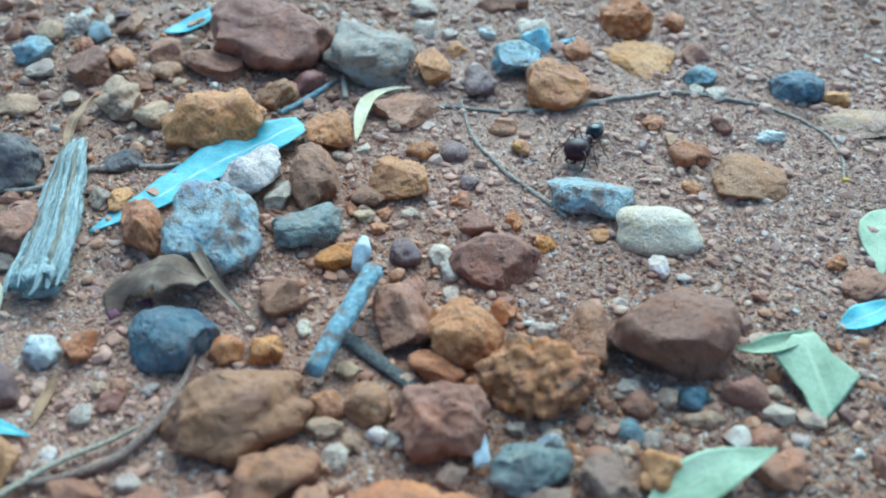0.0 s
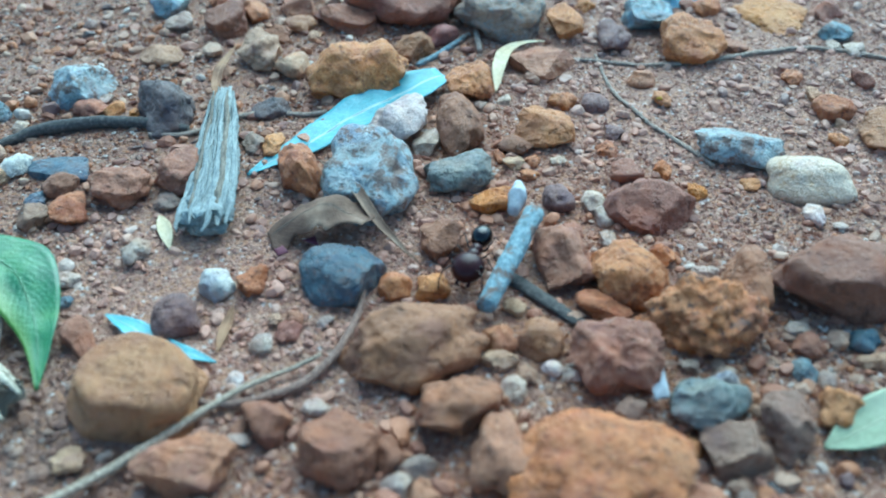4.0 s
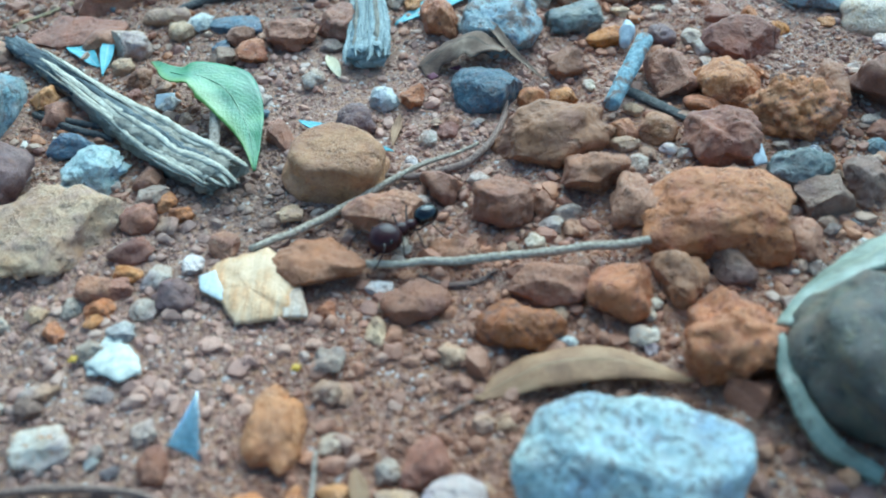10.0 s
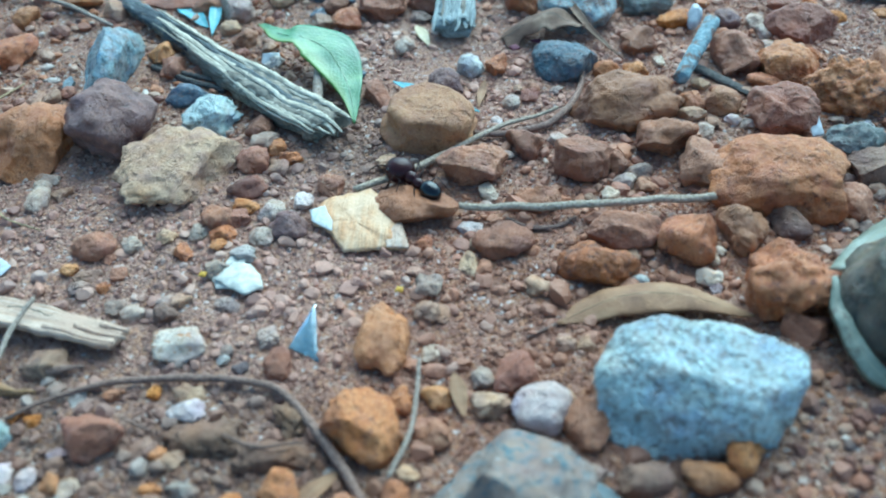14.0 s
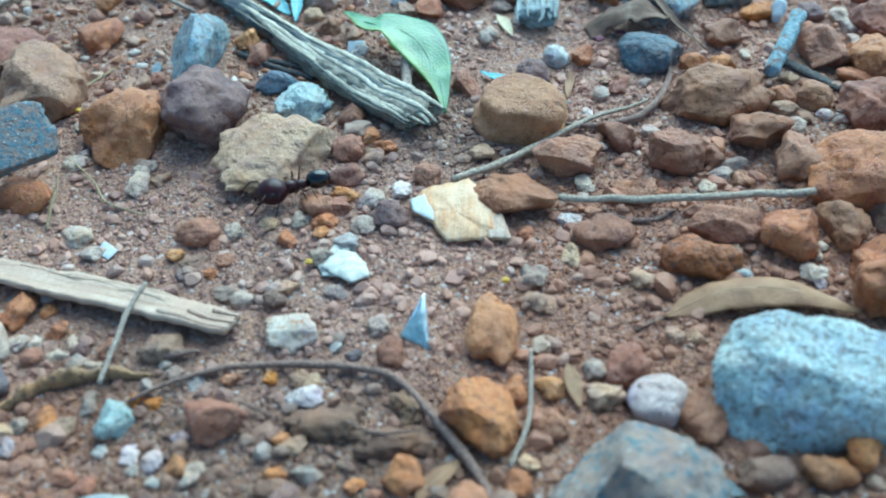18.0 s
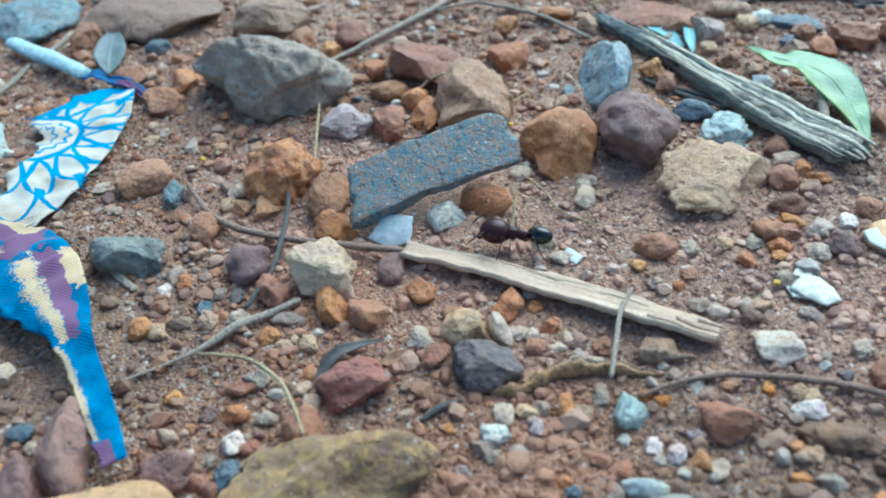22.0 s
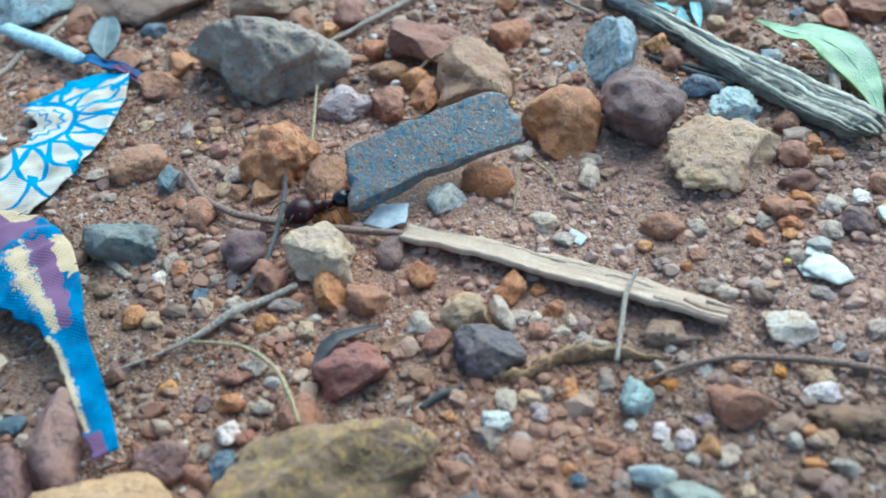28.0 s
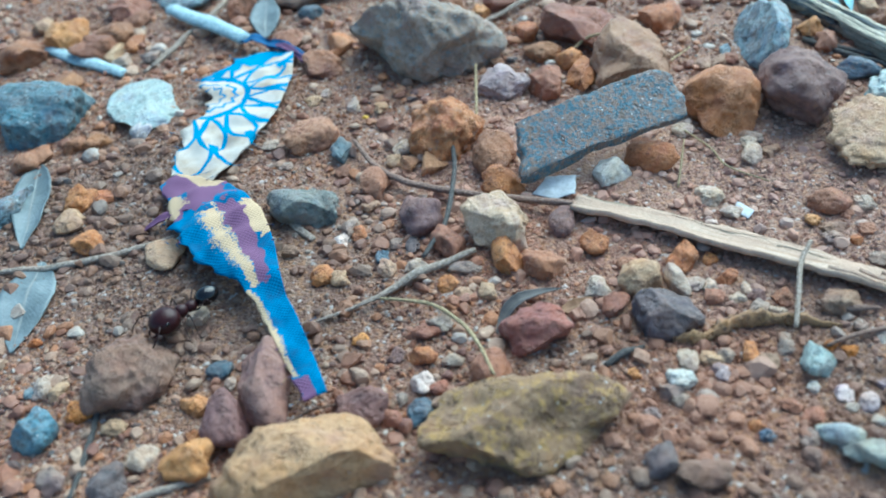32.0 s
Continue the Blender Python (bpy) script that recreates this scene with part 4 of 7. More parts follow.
def leaf(name, points, width, mat, label, seed, lifts=(0.4, 0.8, 0.4), curl=0.15, category="leaf", shape=LEAFY, group="fallen leaves", **more):
    me, at = sheet_mesh(points, [width * k / 4 for k in shape], mat, seed, lifts, curl, **more)
    if width < 3.4 or category != "leaf" or mat is RIND:
        ob = new(name, me)
        ob.location = at
        return tagged(ob, label, category, group)
    thing = tagged(new(name), label, category, group)
    thing.location = at
    part("blade", me, thing)
    centre = np.array([me.vertices[i * 13 + 6].co[:] for i in range(0, 40, 3)])
    part("midrib", cord_mesh(centre, 0.012 * width + 0.1, mat), thing, "raised midrib along the blade")
    return thing


def wood_strip(name, points, width, mat, label, seed, lifts=(0.4, 0.4), shape=LEAFY, **more):
    """A split strip of wood: its rough upper face, a pale lip along the lower edge and torn slivers at the end."""
    thing = tagged(new(name), label, "wood strip")
    me, at = sheet_mesh(points, [width * k / 4 for k in shape], mat, seed, lifts, rows=70, **more)
    thing.location = at
    part("face", me, thing)
    edge = np.array([me.vertices[i * 13].co[:] for i in range(0, 70)])
    rng = np.random.RandomState(seed)
    part("lip", cord_mesh(edge[2:66:2] + rng.uniform(-1, 1, (32, 3)) * 0.00012 - (0, 0, 0.0005), 1.3, LIP), thing, "pale thin lip of split wood")
    for k in range(0, 5, 2):
        row = np.array([me.vertices[i * 13 + 2 + 2 * k].co[:] for i in range(60 - 3 * k, 70, 2)])
        ahead = (row[-1] - row[-2]) * rng.uniform(0.5, 2.5)
        row = np.vstack([row, row[-1] + ahead])
        part("sliver", cord_mesh(row + (0, 0, 0.0001), rng.uniform(0.7, 1.3), LIP if k % 2 else mat), thing)
    for k in range(3):
        a = rng.randint(0, 50)
        row = np.array([me.vertices[i * 13 + 1 + rng.randint(0, 2) + k].co[:] for i in range(a, a + rng.randint(8, 18), 2)])
        part("fibre", cord_mesh(row + (0, 0, 0.00005), rng.uniform(0.25, 0.5), LIP if k % 3 else mat), thing)
    return thing


def chip(name, outline, thick, mat, label, category, seed, lift=0.4, tilt=(0.0, 0.0), group="", under=None):
    """A flat flake: an outline of a few corners (mm), with bevelled rim and slightly uneven faces."""
    rng = np.random.RandomState(seed)
    o = np.array(outline, float)
    mid = o.mean(0)
    ring = []
    for a, b in zip(o, np.roll(o, -1, axis=0)):
        for k in range(6):
            ring.append(a + (b - a) * k / 6)
    ring = np.array(ring) - mid + rng.uniform(-0.022, 0.022, (len(ring), 2)) * np.ptp(o, axis=0).max() * 0.5
    n = len(ring)
    layers = [(0.0, 1.0), (0.55, 1.0), (0.9, 0.5), (1.0, 0.0), (0.9, -0.6), (0.55, -1.0), (0.0, -1.0)]
    verts, uvs = [], []
    for scale, h in layers:
        for p in ring:
            q = p * scale
            z = h * thick / 2 * (1 + 0.3 * np.sin(q[0] * 1.7 + seed)) + tilt[0] * q[0] + tilt[1] * q[1]
            verts.append((*q, z))
            uvs.append((q[0] / 12 + 0.5, q[1] / 12 + 0.5))
    faces = [(l * n + k, l * n + (k + 1) % n, (l + 1) * n + (k + 1) % n, (l + 1) * n + k) for l in range(len(layers) - 1) for k in range(n)]
    ob = new(name, raw_mesh("chip", np.array(verts) * MM, np.array(faces)[:, ::-1], mat, uvs))
    ob.location = (mid[0] * MM, mid[1] * MM, (ground_z(*mid) + lift + thick / 2) * MM)
    if under:
        ob.parent = under
        ob.location = ob.location - under.location
        return tagged(ob, label) if label else ob
    return tagged(ob, label, category, group)


# ---- ground ----
def ground():
    """One sheet of earth: fine where the stones lie, running out to the horizon."""
    far = np.array([320, 450, 700, 1200, 2500, 6000, 20000, 80000, 400000, 1500000.0])
    xs = np.r_[-far[::-1], np.arange(-290, 291, 1.4), far]
    ys = np.r_[-far[::-1] + 40, np.arange(-170, 251, 1.4), far]
    verts = [(x, y, ground_z(x, y) + (0.35 * noise.noise(Vector((x / 2.1, y / 2.1, 4))) if abs(x) < 300 and abs(y) < 260 else 0)) for y in ys for x in xs]
    nx = len(xs)
    a = (np.arange(len(ys) - 1)[:, None] * nx + np.arange(nx - 1)).ravel()
    ob = new("ground", raw_mesh("ground", np.array(verts) * MM, np.stack([a, a + 1, a + nx + 1, a + nx], 1), SOIL))
    tagged(ob, "reddish-brown sandy soil with fine pale grit", "ground", kind="structure")


ground()

# ---- the stones ----
stone(82.4, 165.3, 31.0, 26.0, 11.5, -27, "redbrown", 1)
stone(106.3, 154.5, 20.0, 21.0, 8.6, -12, "greyrock", 2, boxy=0.82, cuts=2, rough=0.12, form=5)
stone(120.8, 150.4, 8.2, 14.6, 4.6, -3, "rust", 3)
stone(91.8, 147.2, 7.8, 10.5, 4.2, -3, "redmaroon", 4)
stone(69.1, 157.0, 15.6, 12.2, 5.1, -19, "redbrown", 5)
stone(72.6, 126.2, 21.4, 20.5, 9.5, -24, "rust", 6)
stone(40.5, 153.8, 9.8, 13.3, 5.6, -3, "brown", 7)
stone(50.5, 138.6, 9.4, 13.8, 5.5, -3, "tan", 8)
stone(58.4, 133.2, 7.3, 9.1, 3.9, -3, "tan", 9)
stone(85.7, 141.2, 9.1, 11.8, 4.8, -3, "brown", 10)
stone(97.2, 121.9, 10.2, 12.4, 5.2, -3, "rust", 11)
stone(94.7, 106.2, 20.4, 9.5, 6.5, -83, "brown", 12)
stone(111.7, 103.5, 11.9, 11.5, 5.1, -17, "ochre", 13)
stone(113.4, 132.3, 16.4, 14.0, 3.7, -3, "redbrown", 14)
stone(148.5, 139.0, 14.2, 17.2, 6.9, -3, "rust", 15)
stone(141.1, 152.5, 12.1, 14.0, 5.4, -3, "granite", 16)
stone(170.9, 153.8, 17.8, 17.9, 2.6, -3, "ochre", 17)
stone(172.1, 175.5, 12.6, 18.8, 7.1, -3, "orange", 18)
stone(203.8, 136.9, 11.8, 12.2, 5.0, -3, "slate", 19)
stone(147.8, 95.5, 16.2, 11.5, 4.8, -3, "mottled", 20, cuts=8)
stone(158.4, 84.9, 16.6, 12.6, 5.6, -24, "oval", 21, cuts=0, rough=0.05)
stone(127.2, 77.0, 15.6, 12.5, 6.0, -11, "redbrown", 22, cuts=7)
stone(125.2, 89.7, 6.6, 5.8, 2.6, -3, "redbrown", 23)
stone(153.2, 56.2, 21.5, 17.0, 9.0, -6, "darkbrown", 24, cuts=4, rough=0.09, form=5, boxy=0.82)
stone(140.2, 58.0, 14.3, 7.6, 5.0, -97, "brown", 25)
stone(130.5, 47.9, 17.2, 15.6, 8.2, -15, "conglo", 26, cuts=0)
stone(120.5, 58.2, 12.5, 13.0, 6.7, -3, "rust", 27)
stone(110.8, 64.2, 16.0, 10.0, 6.4, -80, "redbrown", 28, cuts=6)
stone(115.5, 51.7, 9.3, 5.6, 3.0, -15, "rust", 29)
stone(114.8, 39.6, 13.5, 12.0, 6.8, -4, "redbrown", 30)
stone(104.5, 44.2, 7.5, 6.8, 3.8, -4, "brown", 31)
stone(86.0, 43.0, 21.8, 14.0, 7.6, 24, "brown", 32, cuts=6, rough=0.12)
stone(77.2, 86.8, 18.8, 24.9, 10.8, -3, "mottled", 33)
stone(94.0, 89.9, 13.2, 10.8, 5.0, 5, "greenslate", 34)
stone(83.0, 107.4, 15.5, 14.0, 6.8, 24, "pinkquartz", 35, cuts=9, taper=0.25)
stone(63.9, 89.0, 15.4, 7.2, 6.8, -72, "rust", 36, taper=0.3)
stone(73.2, 60.6, 14.0, 13.0, 5.6, -3, "slate", 37, cuts=2, rough=0.08)
stone(106.1, 99.2, 8.0, 5.4, 2.4, -17, "darkbrown", 38)
stone(90.1, 69.6, 8.1, 9.7, 4.5, -3, "brown", 39)
stone(99.6, 81.8, 8.3, 7.0, 3.3, 13, "orange", 40)
stone(111.7, 82.2, 5.7, 7.2, 3.1, -3, "maroon", 41)
stone(181.6, 101.9, 15.8, 16.0, 3.6, -3, "brown", 42)
stone(171.5, 110.3, 8.2, 7.3, 3.1, -3, "rust", 43)
stone(131.4, 143.2, 7.2, 13.0, 3.9, -3, "maroon", 44)
stone(25.6, 163.8, 8.3, 9.8, 4.1, -3, "granite", 45)
stone(183.7, 144.8, 7.5, 8.3, 3.3, -3, "granite", 46)
stone(185.1, 173.3, 5.6, 8.1, 3.0, -3, "rust", 47)
stone(185.8, 156.3, 6.9, 8.8, 3.4, -3, "redbrown", 48)
stone(120.7, 172.1, 6.6, 9.3, 3.4, -3, "quartz", 49)
stone(126.6, 171.1, 4.3, 5.1, 1.9, -3, "quartz", 50)
stone(135.9, 170.3, 4.3, 6.8, 2.4, -3, "quartz", 51)
stone(123.3, 115.3, 5.4, 7.4, 2.9, -3, "maroon", 52)
stone(190.8, 67.9, 7.9, 7.4, 2.5, -3, "redbrown", 53)
stone(154.5, 39.6, 6.6, 3.0, 1.7, -4, "tan", 54)
stone(165.8, 39.6, 5.1, 3.7, 2.1, -4, "quartz", 55)
stone(145.9, 29.5, 7.9, 7.2, 4.3, -4, "ochre", 56)
stone(161.9, 29.3, 8.3, 7.0, 2.9, -4, "redbrown", 57)
stone(213.0, 121.5, 17.4, 12.5, 2.5, -3, "tan", 58)
stone(31.5, 177.9, 8.5, 11.1, 4.5, -3, "quartz", 59)
stone(161.8, 43.7, 7.1, 5.8, 3.2, -4, "redbrown", 60)
stone(153.8, 43.8, 5.1, 5.2, 2.9, -4, "slate", 61)
stone(211.6, 132.3, 5.7, 6.1, 2.5, -3, "ochre", 62)
stone(185.3, 136.5, 5.2, 5.7, 2.3, -3, "quartz", 63)
stone(147.3, 166.8, 8.8, 11.7, 4.4, -3, "quartz", 64)
stone(157.0, 159.3, 6.7, 8.8, 3.3, -3, "rust", 65)
stone(45.8, 177.6, 7.1, 10.2, 4.0, -3, "brown", 66)
stone(56.9, 164.6, 8.2, 9.6, 3.8, -3, "redbrown", 67)
stone(29.8, 154.8, 6.5, 7.6, 3.2, -3, "quartz", 68)
stone(120.8, 186.9, 7.5, 8.4, 3.0, -3, "quartz", 69)
stone(142.0, 187.6, 13.6, 8.5, 3.0, -3, "brown", 70)
stone(116.3, 115.9, 5.9, 6.2, 2.6, -3, "rust", 71)
stone(109.6, 109.7, 3.4, 4.6, 1.9, -3, "pinkquartz", 72)
stone(87.8, 100.9, 5.2, 8.2, 2.9, -3, "quartz", 73)
stone(119.3, 77.8, 3.6, 6.9, 1.9, -3, "quartz", 74)
stone(113.0, 72.7, 3.9, 5.5, 2.1, -3, "redbrown", 75)
stone(132.5, 90.3, 3.2, 4.9, 1.7, -3, "orange", 76)
stone(147.7, 85.4, 3.8, 3.6, 1.6, -3, "ochre", 77)
stone(137.3, 83.3, 3.5, 4.1, 1.9, -3, "orange", 78)
stone(127.3, 65.1, 4.7, 5.0, 2.5, -3, "orange", 79)
stone(133.5, 60.4, 4.8, 4.3, 2.2, -3, "quartz", 80)
stone(188.6, 74.7, 4.1, 3.4, 1.7, -3, "rust", 81)
stone(171.8, 66.5, 3.9, 3.1, 1.6, -3, "redbrown", 82)
stone(156.4, 75.6, 3.6, 6.0, 2.0, -3, "pinkquartz", 83)
stone(167.4, 34.7, 3.0, 2.9, 1.7, -4, "quartz", 84)
stone(156.6, 32.1, 2.9, 2.8, 1.7, -4, "greypebble", 85)
stone(127.3, 30.7, 11.2, 10.6, 6.1, -2, "greenslate", 86)
stone(136.9, 27.2, 11.8, 7.3, 4.9, -101, "greybrown", 87)
stone(45.7, 35.4, 18.6, 14.6, 7.6, -4, "yellow", 88, cuts=0, rough=0.06, boxy=0.84, form=5)
stone(14.0, 123.9, 13.6, 14.1, 6.2, -2, "mottled", 89)
stone(28.1, 139.0, 9.5, 8.5, 2.4, -2, "yellowbrown", 90)
stone(34.2, 113.3, 13.5, 15.7, 6.9, -2, "darkslate", 91)
stone(23.8, 80.7, 6.3, 9.6, 3.7, -2, "rust", 92)
stone(31.4, 87.6, 11.7, 10.4, 4.9, -2, "redbrown", 93)
stone(16.4, 95.1, 14.7, 8.1, 1.4, -2, "slate", 94)
stone(54.5, 22.6, 12.9, 9.1, 5.6, -2, "redbrown", 95)
stone(75.4, 24.9, 11.3, 12.7, 6.3, -2, "brown", 96)
stone(91.6, 31.5, 11.2, 12.2, 6.2, -2, "brown", 97)
stone(97.3, 22.4, 13.2, 9.0, 6.0, -86, "redbrown", 98)
stone(64.8, 29.9, 7.2, 7.7, 4.1, -2, "brown", 99)
stone(48.0, 52.0, 7.5, 8.3, 4.2, -2, "maroon", 100)
stone(58.7, 60.7, 4.8, 6.4, 2.7, -2, "rust", 101)
stone(53.2, 60.3, 5.9, 6.7, 3.3, -2, "crumb", 102)
stone(34.1, 47.3, 8.4, 4.8, 3.5, -69, "redbrown", 103)
stone(40.8, 83.8, 5.6, 4.8, 2.2, -2, "greypebble", 104)
stone(123.0, 24.5, 3.8, 4.6, 2.2, -2, "ochre", 105)
stone(129.2, 23.1, 10.0, 8.0, 4.9, -2, "greybrown", 106)
stone(98.1, 45.0, 6.2, 5.4, 2.8, -2, "ochre", 107)
stone(98.0, 41.0, 5.6, 4.1, 2.2, -2, "tan", 108)
stone(101.5, 52.6, 3.6, 3.7, 1.9, -2, "tan", 109)
stone(82.4, 59.0, 5.7, 6.7, 3.1, -2, "rust", 110)
stone(62.3, 46.3, 4.9, 3.9, 2.2, 64, "quartz", 111)
stone(85.6, 21.8, 6.0, 3.7, 2.2, -2, "greypebble", 112)
stone(71.5, 33.6, 4.2, 3.4, 1.9, -2, "quartz", 113)
stone(17.3, 78.6, 5.9, 6.6, 3.3, -2, "greybrown", 114)
stone(15.9, 84.7, 4.2, 5.1, 2.4, -2, "slate", 115)
stone(58.0, 154.4, 8.1, 7.1, 2.7, -2, "brown", 116)
stone(38.0, 68.8, 4.4, 6.1, 2.5, -2, "quartz", 117)
stone(28.1, 62.0, 4.1, 3.7, 1.9, -2, "quartz", 118)
stone(117.9, 80.8, 4.1, 6.2, 2.2, -2, "quartz", 119)
stone(109.4, 17.6, 22.5, 19.0, 9.0, -4, "rust", 120, cuts=3, boxy=0.9, form=204)
stone(105.1, -9.3, 16.7, 17.0, 8.6, 28, "rust", 121, rough=0.22)
stone(122.2, 12.4, 7.1, 9.3, 4.2, -3, "redbrown", 122)
stone(44.9, 10.6, 15.5, 12.3, 4.5, -14, "oval_brown", 123)
stone(76.3, -4.7, 12.0, 9.8, 5.5, -22, "rustdark", 124)
stone(81.7, 3.5, 12.4, 7.7, 4.1, -10, "redbrown", 125)
stone(92.0, 1.3, 10.2, 10.7, 5.8, -3, "rust", 126)
stone(101.6, 4.2, 11.2, 7.8, 5.0, -94, "brown", 127)
stone(110.0, 6.9, 8.2, 7.6, 4.0, -18, "greybrown", 128)
stone(81.5, 23.7, 5.6, 6.1, 3.0, -3, "brown", 129)
stone(66.9, 13.8, 8.9, 6.5, 3.3, -3, "redbrown", 130)
stone(60.8, 2.1, 10.2, 8.0, 3.2, -3, "brown", 131)
stone(54.7, 6.0, 4.4, 3.1, 1.6, -3, "pinkquartz", 132)
stone(47.0, 0.6, 3.3, 4.1, 1.8, -2, "rust", 133)
stone(48.7, -15.6, 4.6, 5.1, 2.6, -2, "tan", 134)
stone(48.7, -10.3, 4.5, 4.4, 2.5, -2, "greypebble", 135)
stone(66.7, -9.0, 4.3, 4.1, 2.3, -2, "tan", 136)
stone(1.6, 37.5, 11.3, 11.3, 5.7, -3, "glassy", 137)
stone(-5.5, 47.0, 10.2, 7.5, 3.6, -3, "slate", 138)
stone(-16.0, 110.9, 17.9, 17.2, 7.2, -5, "redbrown", 139)
stone(-18.5, 93.9, 21.2, 14.1, 2.7, -4, "redbrown", 140)
stone(-3.6, 85.7, 9.0, 11.3, 5.2, -4, "quartz", 141, cuts=8)
stone(117.5, -1.5, 3.9, 4.8, 2.3, -2, "quartz", 142)
stone(28.7, 16.3, 5.0, 6.5, 2.8, -3, "redbrown", 143)
stone(12.5, 23.6, 6.8, 6.1, 3.2, -3, "redbrown", 144)
stone(19.9, 25.1, 4.7, 4.5, 2.3, -3, "rust", 145)
stone(19.5, 9.2, 4.4, 5.7, 2.4, -3, "quartz", 146)
stone(18.7, 1.6, 4.2, 4.7, 2.4, -2, "quartz", 147)
stone(23.2, 4.1, 6.9, 6.1, 3.4, -3, "maroon", 148)
stone(14.0, 10.3, 4.9, 3.9, 2.1, -3, "rust", 149)
stone(83.0, 19.6, 4.5, 4.0, 2.0, -3, "quartz", 150)
stone(58.0, 16.3, 3.6, 4.8, 1.9, -3, "quartz", 151)
stone(-3.3, 114.7, 8.0, 10.6, 4.7, 72, "granite", 152)
stone(99.8, 35.8, 3.8, 5.0, 2.1, -3, "quartz", 153)
stone(38.6, 24.7, 4.7, 5.0, 2.4, -3, "tan", 154)
stone(13.7, 29.6, 5.8, 5.2, 2.6, -3, "greypebble", 155)
stone(-0.6, 19.1, 22.5, 19.5, 5.2, 22, "tanrock", 156, cuts=4, tilt=(7, 4), form=87)
stone(-33.3, 28.0, 16.7, 23.7, 9.2, -1, "ochre", 157)
stone(42.4, -23.0, 14.5, 8.6, 3.8, -79, "ochre", 158, cuts=3)
stone(41.3, -40.4, 13.5, 10.3, 6.1, -62, "rust", 159)
stone(60.6, -55.6, 28.5, 25.0, 15.2, 20, "pinkgranite", 160, cuts=10, taper=0.3, rough=0.12, form=5)
stone(87.7, -33.6, 26.5, 19.0, 10.0, -5, "whitegranite", 161, boxy=0.86, cuts=3, rough=0.12, tilt=(0, 3))
stone(3.7, -42.9, 9.4, 7.6, 4.2, 2, "redbrown", 162)
stone(31.4, -50.9, 5.9, 5.9, 3.2, 3, "rust", 163)
stone(66.8, -36.0, 8.2, 9.0, 4.8, 28, "pinkquartz", 164)
stone(72.6, -38.9, 6.3, 8.5, 3.6, 2, "redbrown", 165)
stone(62.7, -28.3, 6.3, 8.4, 3.5, 2, "redbrown", 166)
stone(51.4, -33.2, 4.8, 4.9, 2.6, 2, "ochre", 167)
stone(46.0, -34.4, 4.3, 4.8, 2.3, 2, "rust", 168)
stone(72.9, -46.3, 4.6, 3.5, 2.0, 3, "greypebble", 169)
stone(40.1, -55.6, 8.2, 8.5, 4.5, 3, "redbrown", 170)
stone(51.2, -39.8, 5.7, 5.8, 3.2, 2, "redbrown", 171)
stone(80.2, -46.9, 7.4, 5.2, 3.1, 3, "greybrown", 172)
stone(78.4, -58.0, 9.6, 10.2, 5.8, 3, "darkbrown", 173)
stone(90.5, -56.1, 14.2, 11.4, 5.1, 3, "greybrown", 174)
stone(30.8, -61.3, 9.5, 6.3, 3.9, 3, "tan", 175)
stone(-3.3, -60.4, 9.5, 4.5, 3.1, -10, "palegreen", 176)
stone(-11.2, -43.3, 5.4, 6.9, 3.0, 2, "glassy", 177)
stone(8.3, -60.7, 3.8, 3.9, 2.1, 3, "rust", 178)
stone(12.6, -58.6, 3.6, 3.4, 2.0, 3, "rust", 179)
stone(16.0, -55.2, 4.1, 4.9, 2.2, 3, "maroon", 180)
stone(13.6, 15.7, 7.9, 6.4, 2.8, -0, "darkbrown", 181)
stone(-10.4, -0.7, 8.1, 6.7, 3.1, 0, "redbrown", 182)
stone(-39.7, 17.8, 4.8, 4.5, 2.0, -0, "quartz", 183)
stone(-44.3, 6.7, 10.6, 9.0, 4.3, 0, "rust", 184)
stone(93.7, -43.4, 5.8, 6.2, 3.6, 2, "rust", 185)
stone(88.8, -46.8, 7.9, 5.1, 3.1, 3, "brown", 186)
stone(24.5, -22.3, 3.7, 4.3, 1.9, 1, "quartz", 187)
stone(16.5, -15.4, 4.2, 3.0, 1.5, 1, "greypebble", 188)
stone(10.8, -24.9, 8.6, 7.6, 2.8, 1, "quartzmix", 189, rough=0.16)
stone(-34.5, -22.1, 5.4, 8.4, 3.0, 1, "rust", 190)
stone(-32.0, -2.7, 5.5, 5.0, 2.4, 0, "quartz", 191)
stone(15.8, -37.4, 6.0, 3.5, 1.9, 2, "pinkquartz", 192)
stone(-25.3, 11.9, 4.1, 7.6, 2.2, -0, "quartz", 193)
stone(48.4, -47.2, 3.1, 3.1, 1.7, 3, "tan", 194)
stone(47.1, -50.8, 3.9, 4.9, 2.2, 3, "rust", 195)
stone(55.0, -3.9, 3.2, 5.7, 1.8, 1, "tan", 196)
stone(2.6, -51.2, 2.8, 3.9, 1.5, 3, "quartz", 197)
stone(18.1, -50.7, 4.8, 3.6, 2.1, 3, "greypebble", 198)
stone(15.4, -46.2, 4.1, 3.4, 1.9, 2, "tan", 199)
stone(-51.2, -0.5, 7.8, 7.4, 3.7, 4, "crumb", 200)
stone(-51.4, 64.8, 10.3, 11.0, 4.6, 3, "rust", 201)
stone(-70.3, 57.2, 19.1, 17.1, 7.6, 3, "redbrown", 202)
stone(-50.9, -21.9, 5.1, 6.6, 3.0, 5, "rust", 203)
stone(-40.9, -30.4, 7.7, 7.9, 4.4, 5, "tan", 204)
stone(-34.9, -29.0, 8.2, 3.3, 2.8, -55, "quartz", 205)
stone(11.9, 34.7, 5.9, 7.0, 3.1, 4, "darkbrown", 206)
stone(11.9, 2.0, 4.5, 4.8, 2.3, 4, "rust", 207)
